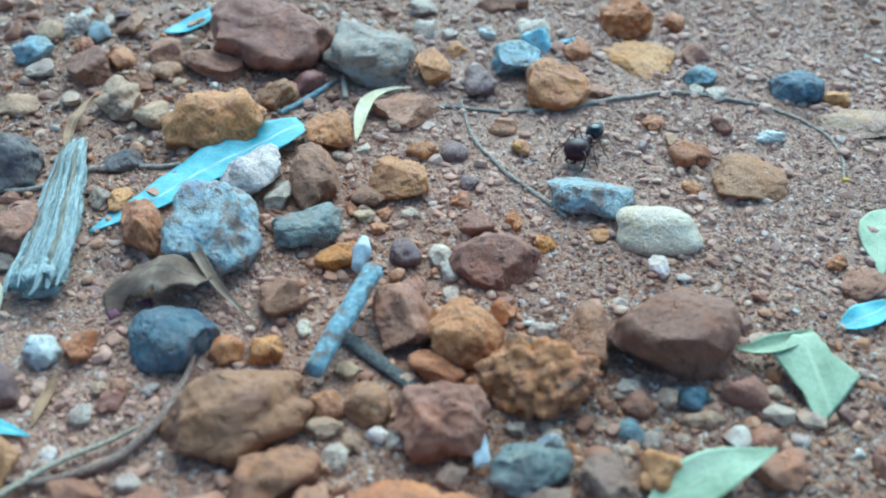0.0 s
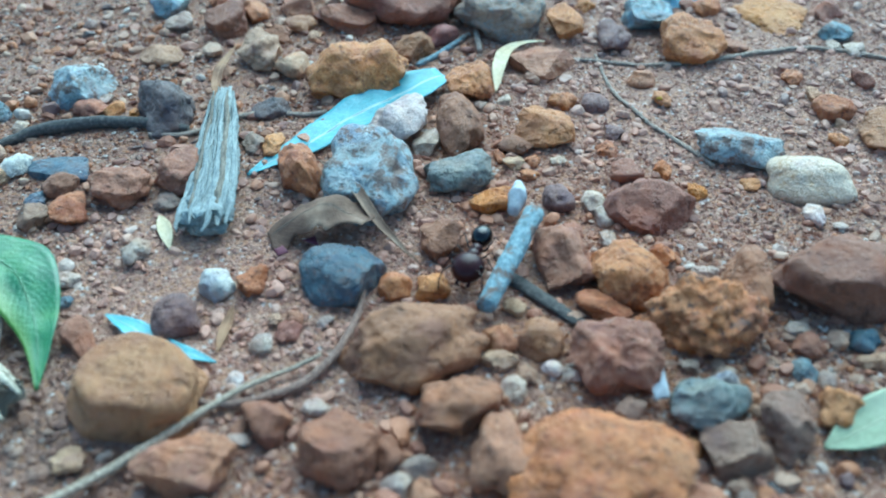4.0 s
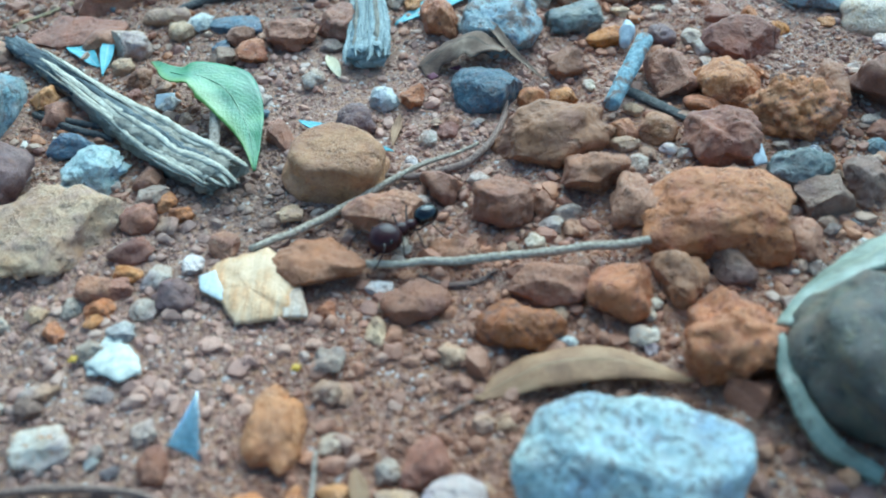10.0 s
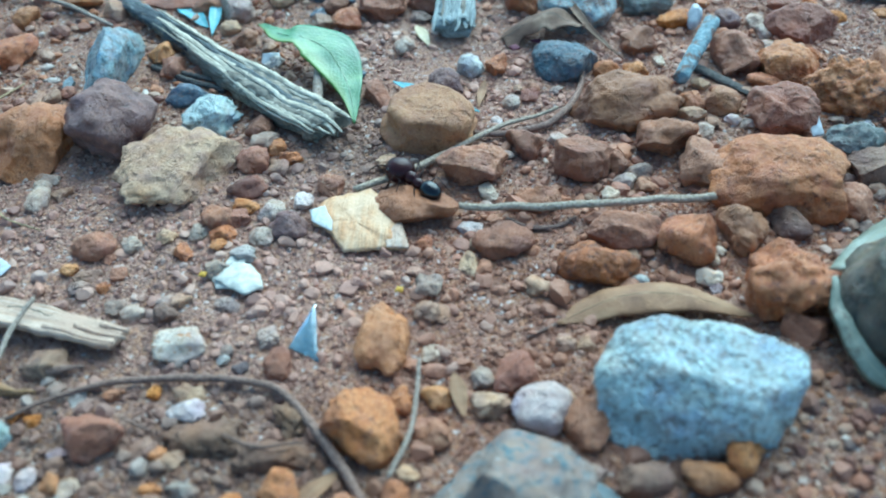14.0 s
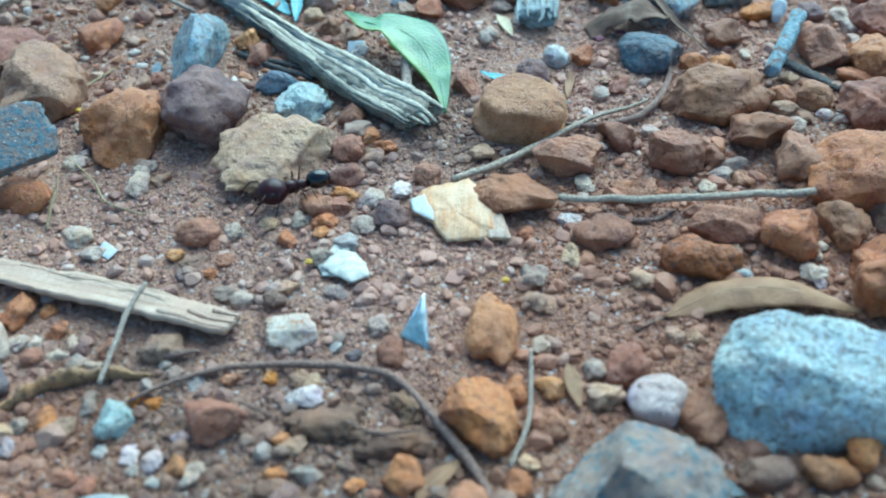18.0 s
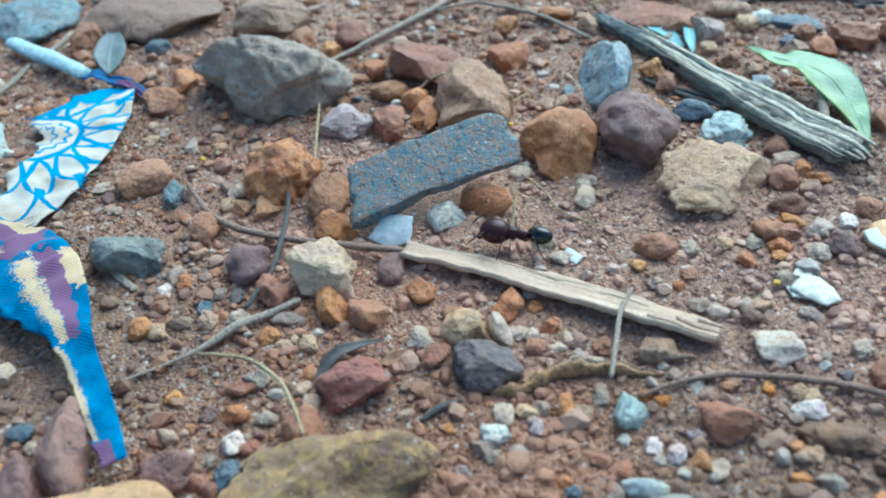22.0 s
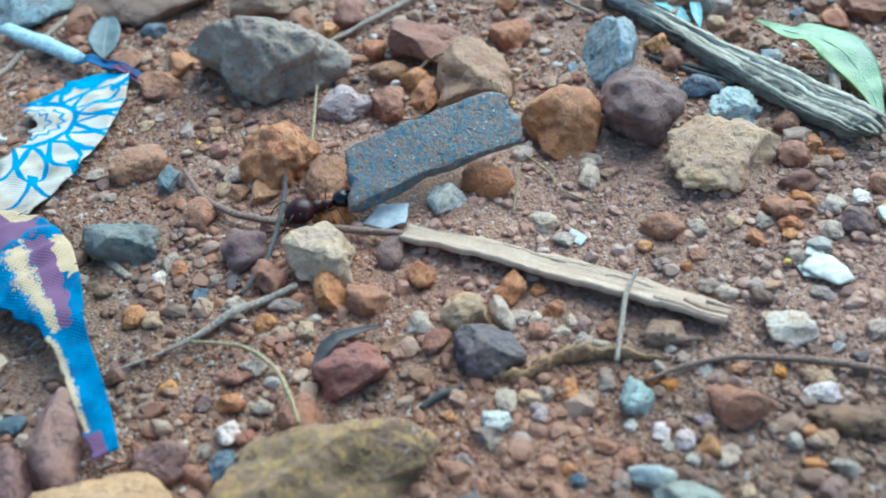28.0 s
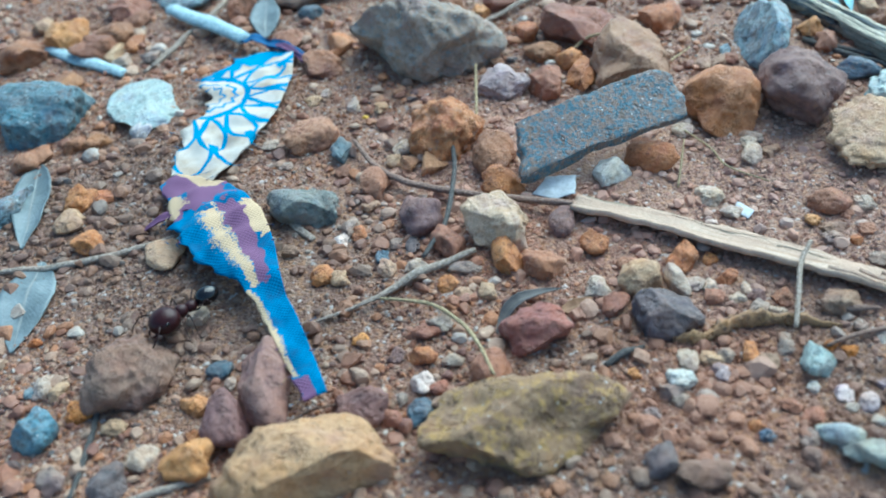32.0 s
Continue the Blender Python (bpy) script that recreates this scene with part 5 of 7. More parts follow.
stone(6.0, -3.0, 3.7, 5.1, 2.0, 4, "rust", 208)
stone(1.2, -17.0, 4.2, 3.7, 1.9, 5, "quartz", 209)
stone(-26.7, -25.4, 3.4, 4.2, 1.9, 5, "rust", 210)
stone(-8.2, -29.4, 6.4, 5.6, 3.0, 5, "greybrown", 211)
stone(-72.4, 30.7, 8.6, 11.2, 5.0, 4, "redbrown", 212)
stone(-76.6, 45.2, 8.6, 7.3, 3.3, 3, "brown", 213)
stone(-69.7, 43.1, 6.4, 7.9, 3.6, 3, "rust", 214)
stone(-105.0, 39.0, 33.0, 20.0, 15.5, -12, "greyrock", 215, boxy=0.86, cuts=11, taper=0.16, tilt=(5, -4), rough=0.2, form=5)
stone(-152.2, 73.7, 38.3, 24.2, 5.7, 17, "greybrown", 216)
stone(-119.0, 79.4, 20.7, 18.6, 6.9, 6, "greybrown", 217)
stone(-187.2, 67.7, 26.3, 26.7, 4.5, 17, "granite", 218)
stone(-166.4, 8.4, 17.5, 21.0, 3.6, 69, "glassy", 219, cuts=8)
stone(-54.7, 41.0, 18.0, 23.6, 10.0, 7, "yellowbrown", 220)
stone(-88.9, 7.3, 15.2, 17.0, 8.0, 8, "nodule", 221, cuts=1, form=19)
stone(-76.2, 1.4, 8.8, 13.0, 4.8, 9, "brown", 222)
stone(-118.6, 2.0, 11.3, 11.2, 4.9, 8, "tanrust", 223)
stone(-110.1, -1.9, 5.1, 6.5, 2.8, 9, "slateblue", 224)
stone(-71.9, -7.0, 9.1, 9.1, 4.2, 9, "rust", 225)
stone(-81.5, 29.0, 11.9, 10.5, 4.4, 8, "pinkgrey", 226)
stone(-65.1, 36.3, 6.4, 13.0, 3.5, 7, "rust", 227)
stone(-84.7, -21.4, 9.3, 10.9, 5.0, 10, "maroon", 228)
stone(-109.0, -22.1, 16.2, 12.0, 6.2, -4, "greenslate", 229)
stone(-69.6, -21.3, 12.0, 14.1, 6.7, 33, "tanquartz", 230)
stone(-76.9, -27.7, 6.4, 8.2, 3.5, 10, "redbrown", 231)
stone(-65.7, -28.6, 11.1, 5.2, 3.7, -63, "rust", 232)
stone(-58.6, -29.7, 7.5, 6.9, 3.5, 10, "redbrown", 233)
stone(-57.9, -17.0, 4.8, 7.5, 2.6, 10, "maroon", 234)
stone(-18.2, 34.1, 17.3, 23.4, 10.4, 8, "maroon", 235)
stone(-26.0, 57.6, 29.4, 12.3, 9.8, -80, "granite", 236)
stone(-55.4, -47.0, 11.8, 9.2, 4.9, 24, "redmaroon", 237)
stone(-35.5, -38.6, 12.0, 9.4, 5.1, 4, "darkslate", 238)
stone(-60.4, -56.7, 6.7, 8.5, 3.7, 11, "redbrown", 239)
stone(-71.1, -61.0, 4.4, 4.8, 2.4, 11, "pinkquartz", 240)
stone(-72.4, -47.6, 4.4, 4.4, 2.3, 11, "greypebble", 241)
stone(-47.8, -33.5, 4.4, 4.9, 2.4, 10, "quartz", 242)
stone(-27.5, -7.1, 4.3, 4.2, 2.1, 9, "quartz", 243)
stone(-128.1, 32.9, 11.3, 10.9, 4.4, 7, "redbrown", 244)
stone(-7.9, -57.6, 7.1, 4.1, 2.5, 5, "palegreen", 245)
stone(-69.4, -66.7, 4.3, 5.0, 2.4, 11, "slate", 246)
stone(-191.9, 46.6, 6.5, 8.4, 3.3, 7, "brown", 247)
stone(-44.0, -37.5, 4.3, 5.3, 2.3, 10, "redbrown", 248)
stone(-86.4, -35.9, 3.5, 4.7, 1.9, 10, "tan", 249)
stone(-81.1, -34.3, 4.1, 3.9, 2.0, 10, "quartz", 250)
stone(-94.3, -40.2, 3.5, 3.6, 1.9, 10, "tan", 251)
stone(-30.7, -47.3, 3.5, 5.0, 1.9, 11, "quartz", 252)
stone(-31.7, -28.9, 3.2, 4.0, 1.8, 10, "quartz", 253)
stone(-88.2, -2.9, 5.4, 7.7, 2.9, 9, "tanrust", 254)
stone(-98.0, -12.2, 6.0, 7.6, 3.2, 9, "redbrown", 255)
stone(-98.2, -25.5, 3.7, 6.3, 2.0, 10, "greypebble", 256)
stone(-66.6, -38.1, 3.5, 4.0, 1.9, 10, "tan", 257)
stone(-74.0, -50.0, 4.7, 3.6, 2.0, 11, "redbrown", 258)
stone(-72.8, -55.4, 4.6, 3.9, 2.2, 11, "rust", 259)
stone(-116.3, -54.8, 3.6, 4.4, 2.0, 11, "quartz", 260)
stone(-126.7, -2.2, 3.8, 3.7, 1.6, 9, "quartz", 261)
stone(-97.0, 1.9, 4.3, 5.3, 2.3, 9, "quartz", 262)
stone(-32.2, -54.4, 4.2, 3.9, 2.3, 11, "greypebble", 263)
stone(-16.3, -40.2, 2.6, 4.6, 1.5, 11, "greypebble", 264)
stone(-21.2, -43.6, 3.1, 5.1, 1.8, 11, "rust", 265)
stone(-4.1, 0.1, 4.0, 4.2, 2.1, 9, "quartz", 266)
stone(9.8, 6.1, 6.0, 5.7, 2.9, 9, "redbrown", 267)
stone(13.0, -6.9, 4.7, 4.6, 2.5, 10, "greypebble", 268)
stone(7.0, -17.3, 4.0, 4.1, 2.3, 10, "greybrown", 269)
stone(-82.7, 54.8, 6.2, 9.7, 3.4, 7, "rust", 270)
stone(-164.2, 60.0, 8.1, 15.2, 4.4, 6, "brown", 271)
stone(-67.8, -54.9, 3.6, 3.2, 1.8, 11, "greypebble", 272)
stone(-52.8, -66.9, 30.9, 17.1, 8.8, 28, "yellowrock", 273)
stone(-95.9, -67.9, 19.9, 9.4, 6.7, -57, "maroonbrown", 274)
stone(-99.0, -76.6, 12.0, 7.5, 5.3, -55, "maroonbrown", 275)
stone(-78.8, -68.2, 8.7, 7.2, 4.0, 13, "maroonbrown", 276)
stone(-83.0, -82.0, 27.0, 14.8, 8.2, 23, "tanrock2", 277, cuts=6)
stone(-119.6, -71.7, 14.0, 15.6, 7.8, 13, "greybrown", 278)
stone(-188.8, -2.1, 21.4, 22.1, 9.0, 9, "bluerock", 279, boxy=0.8, cuts=4)
stone(-129.1, -85.4, 7.9, 8.1, 4.5, 13, "bluerock", 280)
stone(-101.5, -85.1, 8.6, 7.4, 4.4, 13, "ochre", 281)
stone(-106.6, -73.8, 4.8, 4.5, 2.5, 13, "ochre", 282)
stone(-109.2, -85.4, 4.6, 4.8, 2.5, 13, "quartz", 283)
stone(-111.6, -91.1, 5.4, 7.3, 3.0, 14, "darkslate", 284)
stone(-159.5, -28.3, 6.4, 7.4, 3.3, 10, "rust", 285)
stone(-156.6, -35.6, 6.5, 8.2, 3.5, 11, "tan", 286)
stone(-148.8, -40.8, 6.0, 5.9, 2.8, 11, "rust", 287)
stone(-195.4, 31.0, 10.9, 11.1, 4.3, 7, "brown", 288)
stone(-213.4, 25.5, 12.1, 17.0, 6.6, 7, "brown", 289)
stone(-32.0, -68.1, 4.8, 6.7, 2.8, 13, "darkslate", 290)
stone(-25.6, -69.4, 7.8, 5.3, 3.3, 14, "greybrown", 291)
stone(-174.4, -34.6, 8.0, 16.4, 4.4, 10, "granite", 292)
stone(-169.1, -7.6, 6.2, 6.4, 2.7, 9, "brown", 293)
stone(-173.7, -10.0, 5.6, 6.4, 2.7, 9, "brown", 294)
stone(-124.4, -80.0, 5.1, 4.1, 2.3, 13, "orange", 295)
stone(-134.7, -75.9, 3.7, 5.8, 2.0, 13, "quartz", 296)
stone(-131.5, -76.5, 3.6, 4.2, 2.0, 13, "tan", 297)
stone(-120.7, -93.0, 4.6, 5.2, 2.6, 14, "greypebble", 298)
stone(-180.0, -17.3, 8.4, 8.4, 3.6, 10, "redbrown", 299)
stone(-207.1, 36.5, 10.2, 14.6, 5.6, 7, "ochre", 300)
stone(-194.3, 39.0, 11.1, 11.5, 4.3, 7, "brown", 302)
stone(-192.6, 12.7, 9.4, 10.1, 4.0, 8, "brown", 303)
stone(-184.7, 27.7, 4.8, 6.4, 2.5, 8, "quartz", 304)
stone(-131.0, -41.6, 8.1, 8.5, 2.0, 11, "tan", 305)
stone(-154.4, -26.7, 3.8, 4.8, 2.1, 10, "rust", 306)
stone(-123.0, 20.4, 2.7, 4.5, 1.4, 8, "quartz", 307)
stone(-124.8, 16.7, 4.0, 3.7, 1.6, 8, "tan", 308)
stone(-126.1, 62.3, 3.4, 5.5, 1.8, 6, "tan", 309)
stone(-144.3, 59.1, 6.6, 7.0, 2.6, 6, "slate", 310)
stone(-114.2, 16.7, 3.1, 5.7, 1.7, 8, "quartz", 311)
stone(-107.4, 16.0, 3.4, 4.4, 1.8, 8, "tan", 312)
stone(-94.0, -2.9, 4.3, 5.1, 2.3, 9, "tanrust", 313)
stone(-97.6, -2.4, 3.1, 4.3, 1.7, 9, "tan", 314)
stone(-120.2, -8.9, 3.4, 3.1, 1.4, 9, "quartz", 315)
stone(-107.0, -7.3, 4.1, 4.1, 1.8, 9, "darkbrown", 316)
stone(-106.6, 68.0, 7.0, 9.9, 3.8, 6, "brown", 317)
stone(-93.8, 70.3, 9.0, 10.8, 4.1, 6, "redbrown", 318)
stone(-97.5, 63.5, 5.3, 7.5, 2.9, 6, "rust", 319)
stone(-177.8, 30.6, 4.9, 6.0, 2.4, 7, "greypebble", 320)
stone(-128.2, 41.7, 7.2, 9.6, 3.8, 7, "ochre", 321)
stone(-144.2, 43.6, 9.0, 9.0, 3.5, 7, "redbrown", 322)
stone(-55.2, 83.5, 6.1, 10.2, 3.5, 6, "ochre", 323)
stone(-43.4, 90.5, 8.8, 8.3, 3.2, 6, "ochre", 324)
stone(-34.0, 85.7, 5.9, 9.1, 3.5, 6, "tan", 325)
stone(-10.6, 87.9, 9.6, 8.6, 3.6, 6, "redbrown", 326)
stone(-16.3, 63.6, 5.9, 8.1, 3.5, 7, "ochre", 327)
stone(-12.2, 57.9, 5.8, 7.4, 3.2, 7, "redbrown", 328)
stone(-38.9, 45.4, 3.8, 4.9, 2.0, 7, "tan", 329)
stone(-34.4, 52.2, 2.6, 5.7, 1.5, 7, "slateblue", 330)
stone(-32.8, 49.3, 3.3, 5.2, 1.9, 7, "redbrown", 331)
stone(-26.1, 15.7, 3.6, 4.0, 1.8, 9, "quartz", 332)
stone(18.0, 21.9, 4.2, 5.3, 2.6, 9, "tan", 333)
stone(-88.7, -32.8, 2.5, 4.1, 1.3, 10, "slate", 334)
stone(-95.8, -26.8, 3.3, 3.8, 1.7, 10, "rust", 335)
stone(-98.6, -29.4, 2.8, 4.2, 1.5, 10, "pinkquartz", 336)
stone(-87.7, -28.7, 3.0, 3.4, 1.6, 10, "greypebble", 337)
stone(-84.0, -28.6, 3.2, 4.3, 1.7, 10, "darkslate", 338)
stone(-72.1, -33.1, 5.9, 3.1, 1.6, 10, "greypebble", 339)
stone(-74.1, -37.5, 3.6, 4.1, 1.9, 10, "rust", 340)
stone(-70.7, -39.4, 3.1, 2.7, 1.4, 10, "tan", 341)
stone(-77.5, -56.0, 2.8, 3.4, 1.5, 11, "maroon", 342)
stone(-73.5, -64.4, 1.9, 2.7, 1.1, 11, "greypebble", 343)
stone(-85.2, -53.2, 2.9, 2.3, 1.2, 11, "ochre", 344)
stone(-106.9, -34.6, 3.7, 3.4, 1.7, 10, "greybrown", 345)
stone(-98.0, -40.0, 4.7, 4.7, 2.4, 10, "rust", 346)
stone(-68.4, -61.3, 3.5, 3.0, 1.7, 11, "redbrown", 347)
stone(-73.9, -69.1, 4.3, 3.4, 2.1, 11, "redbrown", 348)
stone(-30.0, -21.0, 2.7, 2.8, 1.4, 10, "rust", 349)
stone(-43.9, -26.3, 3.9, 4.3, 2.1, 10, "tanrust", 350)
stone(-28.3, -31.5, 3.3, 4.4, 1.9, 10, "redbrown", 351)
stone(-24.6, -31.4, 2.9, 2.3, 1.2, 10, "quartz", 352)
stone(-21.6, -29.6, 3.7, 3.0, 1.6, 10, "maroon", 353)
stone(-17.3, -29.0, 3.3, 4.1, 1.9, 10, "redbrown", 354)
stone(-17.9, -33.1, 3.6, 3.2, 1.7, 10, "quartz", 355)
stone(-27.3, -45.6, 3.8, 2.9, 1.6, 11, "tan", 356)
stone(-9.3, -39.1, 2.4, 2.1, 1.2, 11, "orange", 357)
stone(-38.5, -51.5, 2.1, 2.3, 1.1, 11, "rust", 358)
stone(-34.6, -59.6, 2.5, 2.4, 1.4, 11, "greypebble", 359)
stone(-26.9, -54.6, 3.3, 2.9, 1.7, 11, "greypebble", 360)
stone(-14.9, -53.3, 3.2, 2.8, 1.7, 11, "redbrown", 361)
stone(-7.3, -48.5, 2.8, 3.6, 1.6, 11, "pinkquartz", 362)
stone(-6.1, -51.3, 2.1, 1.9, 1.1, 11, "quartz", 363)
stone(-0.3, -50.3, 2.7, 3.7, 1.6, 11, "ochre", 364)
stone(13.3, -44.8, 2.4, 2.5, 1.5, 11, "ochre", 365)
stone(14.1, -33.7, 2.8, 3.2, 1.8, 11, "tan", 366)
stone(-5.1, -33.9, 2.6, 2.9, 1.5, 11, "greypebble", 367)
stone(3.7, -34.4, 3.4, 2.5, 1.5, 11, "redbrown", 368)
stone(-1.7, -16.2, 3.7, 3.0, 1.6, 10, "greypebble", 369)
stone(6.0, -14.8, 3.7, 2.7, 1.5, 10, "quartz", 370)
stone(-9.5, -11.6, 3.9, 3.4, 1.8, 10, "greypebble", 371)
stone(-5.6, -11.2, 2.3, 2.6, 1.4, 10, "rust", 372)
stone(-9.6, -8.6, 4.9, 4.0, 2.0, 10, "greybrown", 373)
stone(-13.1, -6.3, 3.0, 3.3, 1.7, 9, "ochre", 374)
stone(-186.1, 36.6, 3.9, 7.9, 2.1, 7, "ochre", 375)
stone(-189.4, 32.0, 4.2, 9.9, 2.3, 7, "tan", 376)
stone(-160.4, -1.8, 5.0, 7.0, 2.7, 9, "crumb", 377)
stone(-96.6, -18.4, 3.5, 3.3, 1.5, 10, "tan", 378)
stone(-219.0, 41.9, 6.4, 8.0, 3.0, 7, "tan", 379)
stone(-197.5, 51.7, 12.3, 13.4, 5.0, 6, "redbrown", 380)
stone(-136.1, -78.1, 2.0, 2.5, 1.1, 13, "slateblue", 381)
stone(-142.2, -67.6, 2.8, 2.4, 1.3, 12, "orange", 382)
stone(-103.5, -79.6, 2.2, 2.6, 1.2, 13, "ochre", 383)
stone(-110.7, -73.3, 2.3, 2.1, 1.1, 13, "tan", 384)
stone(-106.1, -65.6, 4.6, 3.8, 2.0, 12, "slate", 385)
stone(-120.9, -50.2, 2.8, 2.5, 1.3, 12, "tan", 386)
stone(-103.0, -67.6, 2.1, 2.9, 1.2, 13, "quartz", 387)
stone(-117.1, -81.0, 4.2, 3.3, 1.9, 13, "tan", 388)
stone(-77.2, -64.3, 2.0, 2.2, 1.1, 13, "quartz", 389)
stone(39.9, 181.6, 2.9, 6.6, 1.7, -3, "quartz", 390)
stone(42.7, 185.2, 4.4, 6.4, 2.5, -3, "maroon", 391)
stone(38.7, 174.6, 5.6, 8.6, 3.3, -3, "slateblue", 392)
stone(26.7, 174.6, 7.0, 9.9, 4.0, -3, "tan", 393)
stone(36.9, 167.8, 5.5, 6.3, 2.5, -3, "rust", 394)
stone(47.0, 159.7, 5.9, 9.0, 3.4, -3, "ochre", 395)
stone(53.3, 149.2, 6.5, 7.4, 3.1, -3, "brown", 396)
stone(55.9, 114.4, 8.0, 7.0, 3.1, -3, "darkslate", 397)
stone(61.9, 148.7, 3.4, 4.4, 1.8, -3, "tan", 398)
stone(54.1, 100.7, 4.7, 5.7, 2.7, -3, "greypebble", 399)
stone(99.2, 115.2, 2.6, 3.2, 1.4, -3, "quartz", 400)
stone(104.3, 117.7, 3.1, 3.7, 1.5, -3, "quartz", 401)
stone(111.3, 126.4, 3.7, 4.7, 1.9, -3, "tan", 402)
stone(104.5, 94.0, 4.1, 4.0, 1.8, -3, "tan", 403)
stone(108.2, 94.5, 2.8, 4.3, 1.5, -3, "rust", 404)
stone(112.9, 94.2, 3.0, 3.8, 1.6, -3, "quartz", 405)
stone(107.3, 89.8, 3.8, 3.3, 1.5, -3, "rust", 406)
stone(102.0, 96.9, 2.4, 4.5, 1.3, -3, "rust", 407)
stone(127.4, 161.4, 5.0, 5.9, 2.2, -3, "ochre", 408)
stone(152.3, 161.3, 4.2, 5.9, 2.2, -3, "redbrown", 409)
stone(181.4, 138.8, 3.7, 4.9, 1.9, -3, "quartz", 410)
stone(190.5, 116.6, 6.3, 4.3, 1.8, -3, "crumb", 411)
stone(169.9, 117.0, 3.4, 5.2, 1.9, -3, "tan", 412)
stone(171.8, 106.0, 2.8, 3.5, 1.5, -3, "tan", 413)
stone(169.3, 99.9, 3.8, 4.1, 1.8, -3, "rust", 414)
stone(181.8, 122.2, 4.9, 6.0, 2.5, -3, "redbrown", 415)
stone(137.1, 114.9, 3.8, 5.2, 2.0, -3, "ochre", 416)
stone(158.7, 138.7, 5.2, 5.7, 2.2, -3, "redbrown", 417)
stone(167.2, 124.8, 4.5, 5.6, 2.3, -3, "rust", 418)
stone(134.7, 124.5, 6.1, 7.0, 2.9, -3, "redbrown", 419)
stone(63.6, 52.1, 2.4, 2.6, 1.4, -3, "tan", 420)
stone(66.6, 51.8, 3.3, 3.2, 1.8, -3, "redbrown", 421)
stone(71.5, 51.1, 2.7, 2.7, 1.5, -3, "quartz", 422)
stone(88.5, 59.0, 5.9, 6.4, 3.3, -3, "rust", 423)
stone(102.2, 39.0, 2.9, 4.7, 1.6, -4, "tan", 424)
stone(106.1, 39.4, 3.3, 3.3, 1.8, -4, "pinkquartz", 425)
stone(108.5, 37.6, 3.2, 2.4, 1.4, -4, "quartz", 426)
stone(144.7, 46.9, 3.5, 3.9, 1.9, -3, "quartz", 427)
stone(145.3, 43.4, 5.1, 5.2, 2.8, -4, "redbrown", 428)
stone(161.9, 35.0, 4.1, 5.8, 2.4, -4, "redbrown", 429)
stone(126.1, 39.8, 3.3, 2.9, 1.6, -4, "greypebble", 430)
stone(131.2, 37.9, 3.0, 4.5, 1.6, -4, "quartz", 431)
stone(143.2, 37.7, 4.1, 4.6, 2.3, -4, "slateblue", 432)
stone(145.5, 35.6, 3.3, 4.4, 1.8, -4, "greypebble", 433)
stone(-25.4, 18.2, 3.5, 3.4, 1.5, -0, "quartz", 434)
stone(-22.0, 14.2, 3.9, 4.0, 1.8, -0, "tan", 435)
stone(-4.0, -8.0, 2.9, 3.0, 1.4, 1, "redbrown", 436)
stone(-7.2, -3.2, 2.5, 3.3, 1.3, 1, "redbrown", 437)
stone(7.4, 2.3, 3.2, 4.6, 1.7, 0, "greypebble", 438)
stone(2.0, 1.2, 4.2, 3.5, 1.6, 0, "tan", 439)
stone(8.6, -14.5, 3.5, 3.3, 1.6, 1, "tan", 440)
stone(18.3, -26.8, 2.2, 2.6, 1.2, 2, "palepebble", 441)
stone(21.4, -28.9, 2.7, 2.4, 1.3, 2, "darkslate", 442)
stone(27.1, -28.3, 4.4, 5.8, 2.4, 2, "brown", 443)
stone(18.6, -25.2, 2.4, 2.6, 1.3, 2, "greypebble", 444)
stone(24.5, 11.6, 3.6, 4.3, 1.9, -0, "pinkquartz", 445)
stone(11.7, -1.0, 3.1, 3.1, 1.4, 0, "rust", 446)
stone(-20.9, -33.4, 3.4, 4.6, 1.8, 2, "greypebble", 447)
stone(-23.3, -27.9, 1.9, 2.8, 1.1, 2, "quartz", 448)
stone(-18.4, -44.6, 3.0, 3.9, 1.7, 2, "greybrown", 449)
stone(-6.7, -39.7, 2.7, 1.9, 1.0, 2, "orange", 450)
stone(-1.5, -35.3, 2.5, 3.7, 1.4, 2, "palepebble", 451)
stone(9.6, -33.6, 2.1, 2.4, 1.1, 2, "orange", 452)
stone(16.1, -34.7, 2.6, 3.3, 1.4, 2, "tan", 453)
stone(14.0, -50.8, 2.6, 2.4, 1.4, 3, "rust", 454)
stone(-3.9, -49.7, 3.0, 3.6, 1.7, 3, "pinkquartz", 455)
stone(-2.6, -53.0, 2.1, 2.0, 1.2, 3, "palepebble", 456)
stone(-1.0, -45.3, 3.1, 2.4, 1.3, 2, "pinkgrey", 457)
stone(-11.8, -48.5, 2.1, 2.5, 1.1, 2, "palepebble", 458)
stone(-11.7, -54.6, 3.3, 3.6, 1.8, 3, "redbrown", 459)
stone(-0.3, -60.7, 3.9, 2.9, 1.8, 3, "tanquartz", 460)
stone(-11.9, -59.7, 2.7, 3.7, 1.5, 3, "greypebble", 461)
stone(-17.9, -60.0, 2.4, 2.3, 1.4, 3, "slate", 462)
stone(-19.4, -58.4, 2.5, 2.1, 1.3, 3, "rust", 463)
stone(-25.2, -44.8, 2.7, 3.0, 1.5, 2, "greypebble", 464)
stone(-25.2, -48.8, 2.4, 2.9, 1.4, 2, "pinkgrey", 465)
stone(25.1, -52.1, 2.8, 2.7, 1.5, 3, "rust", 466)
stone(27.8, -53.5, 2.8, 2.4, 1.4, 3, "redbrown", 467)
stone(26.7, -57.4, 3.8, 3.0, 1.8, 3, "greybrown", 468)
stone(30.3, -56.2, 2.3, 2.2, 1.2, 3, "maroon", 469)
stone(23.2, -58.0, 3.8, 3.3, 2.0, 3, "greybrown", 470)
